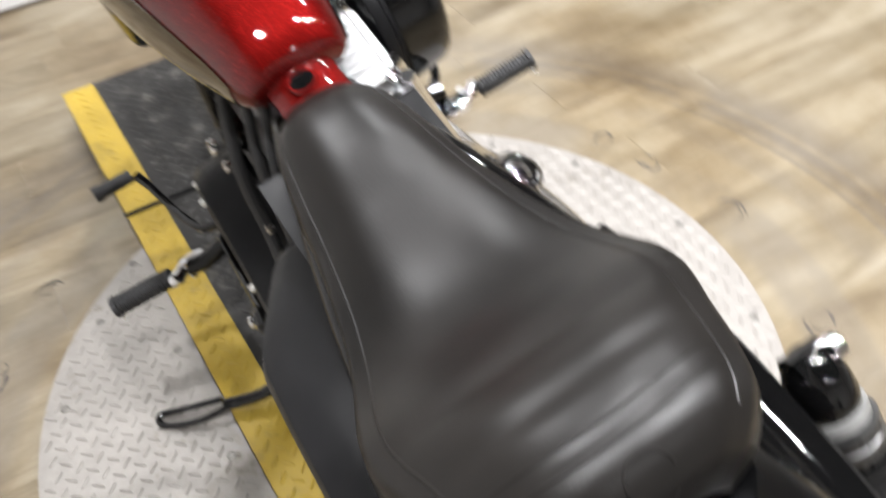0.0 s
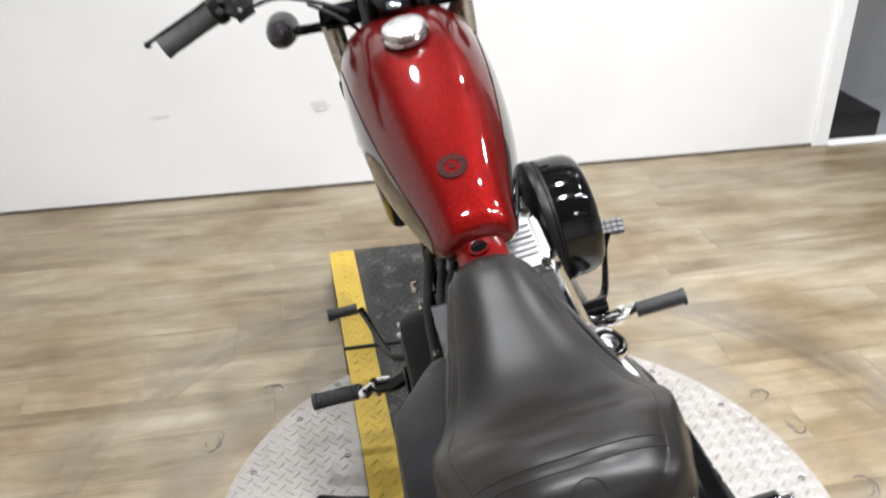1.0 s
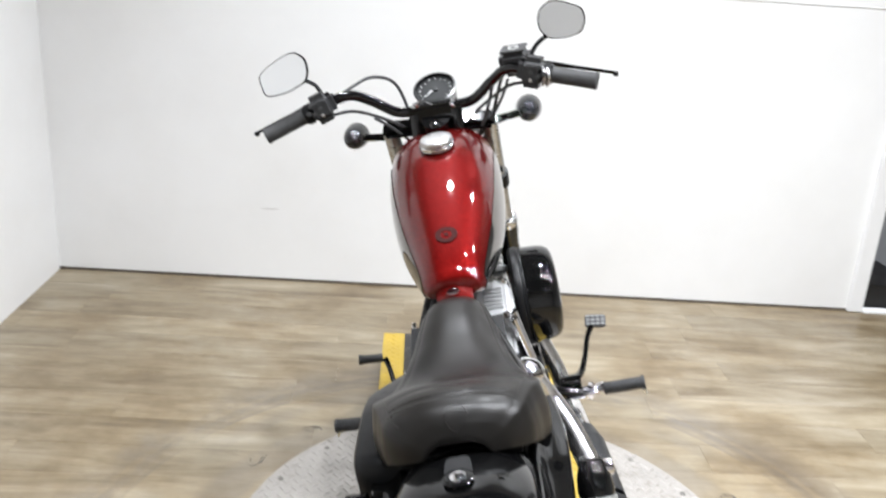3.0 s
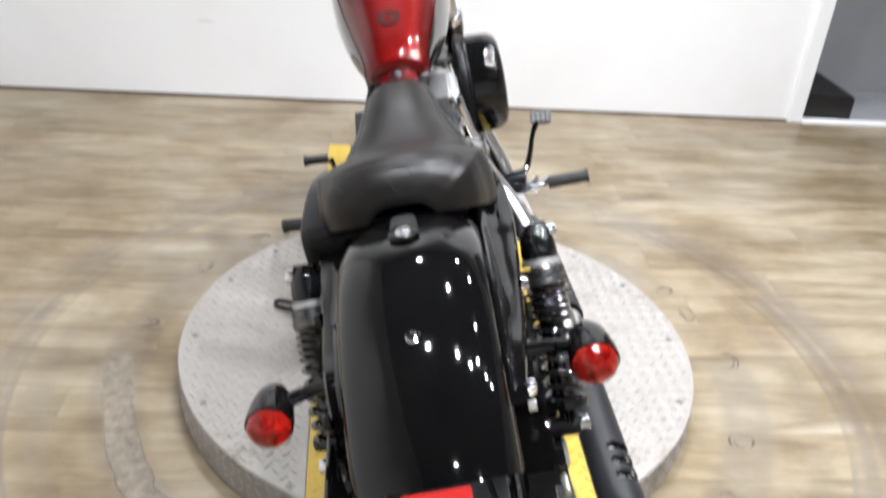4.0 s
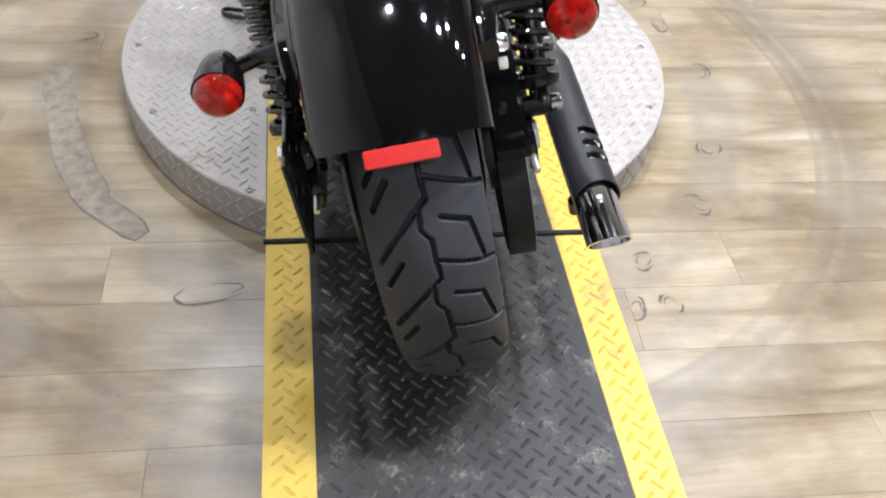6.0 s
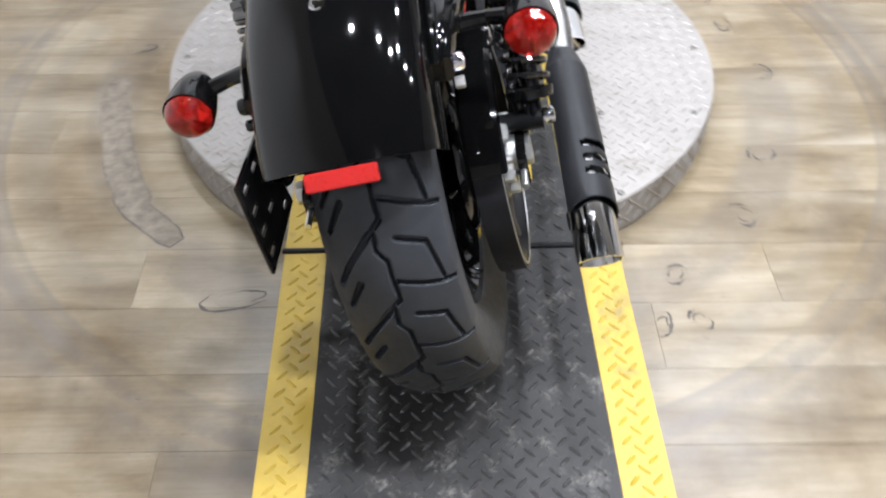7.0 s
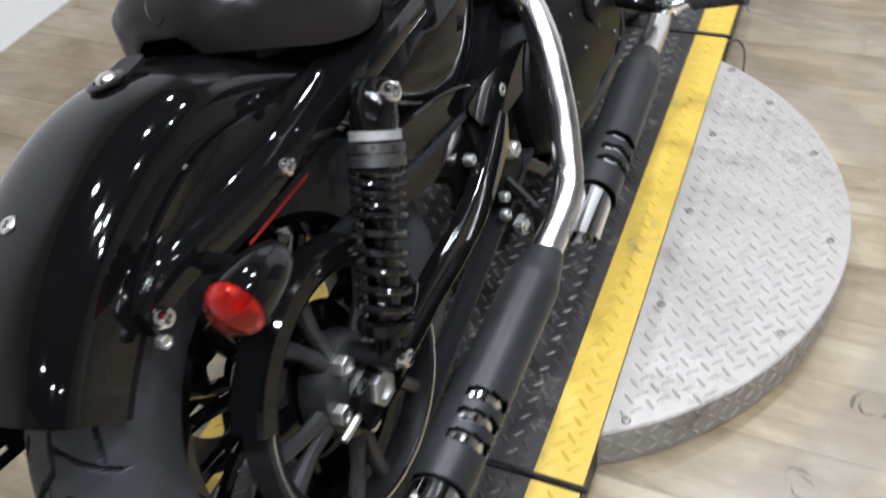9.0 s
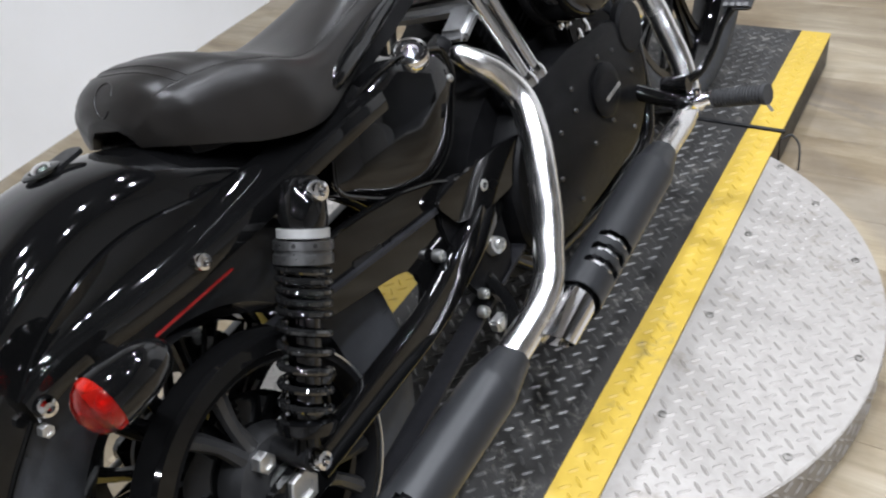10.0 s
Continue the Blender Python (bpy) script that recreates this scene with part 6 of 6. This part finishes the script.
bmesh.ops.transform(bm, matrix=PBM, verts=bm.verts)
part("plate", bm, SATIN, pb, "slotted black plate", smooth=False)
part("plate_rim", sweep([PBM @ Vector((0, y, z)) for y, z in ((-pw / 2, -ph / 2), (pw / 2, -ph / 2), (pw / 2, ph / 2), (-pw / 2, ph / 2), (-pw / 2, -ph / 2))], 0.003, 6, 1), GLOSS, pb)
part("plate_arm", sweep([(-0.165, 0.03, 0.345), (-0.155, -0.02, 0.40), (-0.138, -0.12, 0.45)], 0.009, 8, 4), GLOSS, pb)

# --- front end: fork, bars, instruments
fork = hold("front_fork", bike)
tagged(fork, "telescopic fork with bare tubes and black sliders")
FD = Vector((0, -math.sin(radians(29.6)), math.cos(radians(29.6))))
for s in (-1, 1):
    foot = Vector((s * 0.126, 1.53, 0.338))
    part("slider", lathe([(0.0, -0.03), (0.026, -0.03), (0.03, 0.0), (0.029, 0.26), (0.032, 0.28), (0.032, 0.322), (0.0, 0.322)], foot, FD, 20), GLOSS, fork, "gloss black fork slider")
    part("dust_seal", lathe([(0.0215, 0), (0.034, 0), (0.034, 0.012), (0.028, 0.022), (0.0215, 0.022)], foot + FD * 0.322, FD, 20, closed=True), CHROME, fork)
    part("fork_tube", lathe([(0.0, 0.28), (0.0205, 0.28), (0.0205, 0.70), (0.0, 0.70)], foot, FD, 20), ALU, fork, "bare metal fork tube")
    part("fork_band", lathe([(0.0205, 0), (0.0265, 0.002), (0.0275, 0.02), (0.0265, 0.043), (0.0205, 0.045)], foot + FD * 0.475, FD, 20, closed=True), SATIN, fork, "black rubber band on the fork tube")
for h, w, dp in ((0.545, 0.285, 0.064), (0.708, 0.285, 0.06)):
    c = Vector((0, 1.53, 0.338)) + FD * h
    part("triple_clamp", box(w, dp, 0.024, c + Vector((0, -0.012, 0)), 0.010, toward(FD)), GLOSS, fork, "gloss black triple clamp")
part("steering_head", lathe([(0, 0.5), (0.035, 0.5), (0.035, 0.735), (0, 0.735)], (0, 1.485, 0.338), FD, 24), GLOSS, fork)
part("stem_nut", lathe([(0.016, 0), (0.016, 0.008), (0.01, 0.011), (0, 0.011)], Vector((0, 1.53, 0.338)) + FD * 0.738 + Vector((0, -0.055, -0.02)), FD, 20), CHROME, fork, "chrome steering stem nut")
part("front_fender", loft([[(x, 1.53 + math.sin(a) * r, 0.338 + math.cos(a) * r) for x, r in ((-0.066, 0.325), (-0.06, 0.352), (-0.035, 0.366), (0, 0.37), (0.035, 0.366), (0.06, 0.352), (0.066, 0.325), (0.06, 0.325), (0.055, 0.348), (0.0, 0.364), (-0.055, 0.348), (-0.06, 0.325))] for a in [radians(-62 + 100 * k / 24) for k in range(25)]]), GLOSS, bike, "gloss black front fender")
head = hold("headlight", bike)
tagged(head, "round black headlight")
part("shell", lathe([(0, -0.09), (0.05, -0.08), (0.078, -0.04), (0.085, 0.0), (0.088, 0.01), (0.082, 0.014)], (0, 1.345, 0.86), (0, 1, -0.05), 32), GLOSS, head)
part("glass", lathe([(0.082, 0.012), (0.05, 0.022), (0, 0.026)], (0, 1.345, 0.86), (0, 1, -0.05), 32), CHROME, head)

bars = hold("handlebar", bike)
tagged(bars, "black handlebar with rubber grips and switch boxes")
half = [(0.0, 1.185, 0.995), (0.055, 1.185, 0.995), (0.10, 1.188, 1.002), (0.15, 1.172, 1.04), (0.195, 1.135, 1.068), (0.25, 1.098, 1.06), (0.30, 1.077, 1.044), (0.388, 1.055, 1.019)]
part("bar", sweep([(-x, y, z) for x, y, z in half[::-1]] + half[1:], 0.0127, 14, 5), GLOSS, bars, "gloss black handlebar tube")
for s in (-1, 1):
    g0, g1 = Vector((s * 0.292, 1.079, 1.046)), Vector((s * 0.393, 1.053, 1.017))
    d = (g1 - g0).normalized()
    ln = (g1 - g0).length
    part("grip", lathe([(0.0, 0), (0.0185, 0), (0.0195, 0.004), (0.0183, 0.01), (0.0186, ln - 0.008), (0.020, ln - 0.005), (0.020, ln), (0.0, ln)], g0, d, 20), DARK_GREY, bars, "dark rubber hand grip")
    q = toward(d)
    sw = part("switch_box", box(0.066, 0.070, 0.070, g0 - d * 0.040, 0.018, q, segments=3), CONTROL, bars, "black switch housing")
    part("switch_collar", lathe([(0.018, 0), (0.024, 0.002), (0.025, 0.012), (0.022, 0.02), (0.018, 0.022)], g0 - d * 0.016, d, 24, closed=True), SATIN, sw)
    for k in range(2):
        part("paddle", box(0.014, 0.01, 0.02, g0 - d * (0.046 - k * 0.019) + Vector((0, -0.030, 0.016)), 0.003, q), DARK_GREY, sw, "grey rocker switch")
    part("housing_screw", bolt(g0 - d * 0.05 + Vector((0, -0.033, -0.016)), (0, -1, 0), 0.0040, 0.003), ZINC, sw)
    if s > 0:
        for k in range(2):
            part("throttle_cable", sweep([g0 - d * (0.006 + k * 0.01) + Vector((0, -0.02, 0.016)), g0 - d * (0.004 + k * 0.01) + Vector((0, -0.03, -0.002)), g0 - d * (0.012 + k * 0.01) + Vector((0, -0.018, -0.026))], 0.0036, 8, 4), ALU, sw, "bright throttle cable elbow")
    for k in range(3):
        part("switch", box(0.009, 0.012, 0.013, g0 - d * (0.046 - k * 0.015) + Vector((0, -0.033, 0.002 - 0.008 * (k % 2))), 0.003, q), DARK_GREY, sw)
    part("lever_clamp", box(0.03, 0.045, 0.028, g0 - d * 0.062 + Vector((0, 0.012, 0.004)), 0.008, q), SATIN, bars)
    lv0 = g0 - d * 0.055 + Vector((0, 0.028, 0.012))
    lever = part("lever", sweep([lv0, g0 + Vector((0, 0.062, 0.014)), g0 + d * 0.06 + Vector((0, 0.074, 0.014)), g1 + d * 0.045 + Vector((0, 0.078, 0.014))], [0.011, 0.010, 0.0058, 0.005], 10, 5, oval=0.8), GLOSS, bars, "gloss black hand lever")
    part("lever_ball", lathe([(0, -0.007), (0.005, -0.005), (0.007, 0), (0.005, 0.005), (0, 0.007)], g1 + d * 0.049 + Vector((0, 0.078, 0.012)), (1, 0, 0), 12), SATIN, lever)
tilt = Matrix.Rotation(radians(-12), 4, "Z") @ Matrix.Rotation(radians(12), 4, "X")
res_at = Vector((0.215, 1.158, 1.078))
res = part("brake_reservoir", box(0.074, 0.060, 0.062, res_at, 0.014, tilt, segments=3), CONTROL, bars, "black brake fluid reservoir")
part("reservoir_lid", box(0.062, 0.048, 0.004, res_at + tilt @ Vector((0, 0, 0.0315)), 0.0018, tilt), CONTROL, res)
lid_up = tilt @ Vector((0, 0, 1))
part("sight_ring", lathe([(0.007, 0.0), (0.014, 0.0), (0.0135, 0.0012), (0.0075, 0.0012)], res_at + lid_up * 0.0336, lid_up, 20, closed=True), ALU, res)
part("riser", box(0.13, 0.042, 0.046, (0, 1.182, 0.985), 0.008), GLOSS, bars, "gloss black riser clamp")
for x in (-0.05, 0.05):
    for dy in (-0.016, 0.016):
        part("clamp_bolt", bolt((x, 1.182 + dy, 1.008), (0, 0, 1), 0.006, 0.007), CHROME, bars)
    part("riser_post", lathe([(0.019, 0), (0.017, 0.06), (0, 0.06)], (x, 1.175, 0.93), (0, 0, 1), 16), GLOSS, bars)


for at in ((-0.0361, 1.146, 1.014), (0.0476, 1.153, 1.0)):
    part("riser_bolt", bolt(at, (0, -0.6, 0.8), 0.0062, 0.009), CHROME, bars, "chrome riser bolt")


def mirror(s):
    mr = hold("mirror", bike)
    tagged(mr, "teardrop rear-view mirror on a black stalk")
    c = Vector((s * (0.330 if s > 0 else 0.334), 1.105, 1.158))
    face = Matrix.Translation(c) @ Matrix.Rotation(radians(3 if s > 0 else -12), 4, "Z") @ Matrix.Rotation(radians(-3 if s > 0 else -10), 4, "X") @ Matrix.Rotation(radians(s * 12), 4, "Y")
    if s > 0:
        out = [(-0.0546, 0.0044), (-0.0509, 0.0304), (-0.0305, 0.0497), (-0.0052, 0.0503), (0.0464, 0.0373), (0.0566, 0.0109), (0.0494, -0.0199), (0.0158, -0.0317), (-0.0206, -0.0363), (-0.0456, -0.0207)]
    else:
        out = [(0.0674, -0.0200), (0.0715, 0.0128), (0.0468, 0.0380), (0.0062, 0.0362), (-0.0519, 0.0232), (-0.068, 0.0085), (-0.0663, -0.0352), (-0.047, -0.0437), (-0.0044, -0.0485), (0.0518, -0.0410)]
    out = rounded(out, 0.014, 4)
    mid = Vector((sum(p[0] for p in out) / len(out), 0, sum(p[1] for p in out) / len(out)))

    def plate(k, y0, y1, taper):
        b = bmesh.new()
        lo = [b.verts.new((mid.x + (x - mid.x) * k, y0, mid.z + (z - mid.z) * k)) for x, z in out]
        hi = [b.verts.new((mid.x + (x - mid.x) * taper, y1, mid.z + (z - mid.z) * taper)) for x, z in out]
        b.faces.new(lo)
        b.faces.new(hi)
        for i in range(len(lo)):
            b.faces.new((lo[i], lo[(i + 1) % len(lo)], hi[(i + 1) % len(lo)], hi[i]))
        bmesh.ops.transform(b, matrix=face, verts=b.verts)
        return b
    part("rim", plate(1.0, 0.0, 0.0045, 0.99), SATIN, mr)
    part("shell", plate(0.98, 0.0045, 0.016, 0.6), SATIN, mr)
    part("mirror_glass", plate(0.94, -0.0012, 0.002, 0.94), MIRROR, mr, "silvered mirror glass")
    part("stalk", sweep([(s * 0.252, 1.10, 1.07), (s * 0.252, 1.108, 1.092), (s * 0.268, 1.118, 1.118), c + Vector((s * -0.03, 0.014, -0.02))], 0.0052, 10, 5), SATIN, mr)


mirror(-1)
mirror(1)
GA = Vector((0, -0.56, 0.83)).normalized()
gauge = hold("speedometer", bike, Matrix.Translation((-0.004, 1.262, 1.025)) @ Matrix.Scale(1.11, 4))
tagged(gauge, "round speedometer with a grey dial")
part("cup", lathe([(0.0, -0.05), (0.035, -0.048), (0.046, -0.03), (0.049, 0.0), (0.050, 0.006), (0.0455, 0.008), (0.0445, 0.002)], (0, 0, 0), GA, 40), GLOSS, gauge, "black gauge cup")
part("bezel", lathe([(0.0455, 0.0075), (0.050, 0.0058), (0.0506, 0.0068), (0.0462, 0.0088)], (0, 0, 0), GA, 40, closed=True), GUNMETAL, gauge, "thin bright gauge bezel")
part("dial", lathe([(0, 0.0005), (0.046, 0.0)], (0, 0, 0), GA, 36), DIAL, gauge)
q = toward(GA)
for k in range(13):
    a = radians(-40 + 260 * k / 12)
    p = q @ Vector((0.036 * math.cos(a), 0.036 * math.sin(a), 0.0014))
    part("tick", box(0.005, 0.0009, 0.0006, p, 0, q @ Matrix.Rotation(a, 4, "Z")), WHITE_INK, gauge)
part("needle", box(0.034, 0.0018, 0.0008, q @ Vector((-0.010, -0.008, 0.003)), 0, q @ Matrix.Rotation(radians(40), 4, "Z")), WHITE_INK, gauge)
part("needle_hub", lathe([(0.006, 0.001), (0.006, 0.004), (0, 0.0045)], (0, 0, 0), GA, 16), SATIN, gauge)
part("gauge_bracket", box(0.10, 0.05, 0.03, (0, -0.055, -0.03), 0.006), GLOSS, gauge)
for s in (-1, 1):
    fs = signal("front_turn_signal", (s * 0.224, 1.235, 0.945), (s * 0.12, 1.245, 0.925), 1, AMBER, 0.031)
    tagged(fs, "round black bullet front turn signal")
part("clutch_cable", sweep([(-0.235, 1.13, 1.06), (-0.2, 1.17, 1.075), (-0.15, 1.22, 1.088), (-0.10, 1.25, 1.06), (-0.075, 1.24, 0.98), (-0.06, 1.2, 0.9), (-0.07, 1.1, 0.7)], 0.0042, 8, 6), RUBBER, bike, "black clutch cable looping over the bars")
part("brake_hose", sweep([(0.2, 1.15, 1.08), (0.17, 1.19, 1.03), (0.14, 1.22, 0.96), (0.10, 1.24, 0.88), (0.08, 1.3, 0.75)], 0.0042, 8, 6), RUBBER, bike, "black brake hose")
part("wiring", sweep([(-0.24, 1.12, 1.03), (-0.19, 1.15, 1.025), (-0.12, 1.18, 0.985), (-0.06, 1.19, 0.94)], 0.004, 8, 5), RUBBER, bike)
part("wiring", sweep([(0.24, 1.12, 1.03), (0.19, 1.15, 1.025), (0.12, 1.18, 0.985), (0.06, 1.19, 0.94)], 0.004, 8, 5), RUBBER, bike)

for path in ([(0.15, 1.165, 1.03), (0.135, 1.165, 0.99), (0.115, 1.175, 0.945), (0.085, 1.19, 0.90)], [(0.19, 1.155, 1.04), (0.170, 1.165, 1.0), (0.138, 1.18, 0.955), (0.10, 1.19, 0.91)],
             [(-0.15, 1.16, 1.0), (-0.12, 1.165, 0.975), (-0.09, 1.18, 0.94), (-0.06, 1.19, 0.90)]):
    part("wiring", sweep(path, 0.0038, 8, 5), RUBBER, bike, "black cable hanging by the headstock")

# where the parts sit on the frame, and the front end turned a little to the right
SHIFT = {"fuel_tank": (-0.041, 0.028), "engine": (-0.015, 0.014), "air_cleaner": (-0.03, 0.026), "footpeg": (-0.012, 0.022),
         "brake_pedal": (-0.012, 0.022), "shift_lever": (-0.012, 0.022), "handlebar": (0.0, 0.023), "mirror": (0.0, 0.016),
         "speedometer": (0.006, 0.024), "front_turn_signal": (0.015, 0.025), "front_fork": (0.03, 0.02), "headlight": (0.03, 0.02),
         "front_wheel": (0.03, 0.0), "front_fender": (0.03, 0.0),
         "clutch_cable": (0.0, 0.026), "brake_hose": (0.0, 0.026), "wiring": (0.0, 0.023), "saddle": (-0.004, 0.008)}
HEADSTOCK = Vector((0, 1.149, 0.98))
TURN = Matrix.Translation(HEADSTOCK) @ Matrix.Rotation(radians(-6), 4, "Z") @ Matrix.Translation(-HEADSTOCK)
SWING = Matrix.Translation(HEADSTOCK) @ Matrix.Rotation(radians(-6), 4, FD) @ Matrix.Translation(-HEADSTOCK)
for ob in list(bike.children):
    kind_ = ob.name.split(".")[0]
    if kind_ in SHIFT:
        dy, dz = SHIFT[kind_]
        move = Matrix.Translation((-0.003 if kind_ == "saddle" else 0, dy, dz))
        if kind_ in ("handlebar", "mirror", "speedometer", "front_turn_signal", "clutch_cable", "brake_hose", "wiring"):
            move = TURN @ move
        elif kind_ in ("front_fork", "headlight", "front_wheel", "front_fender"):
            move = SWING @ move
        ob.matrix_basis = move @ ob.matrix_basis
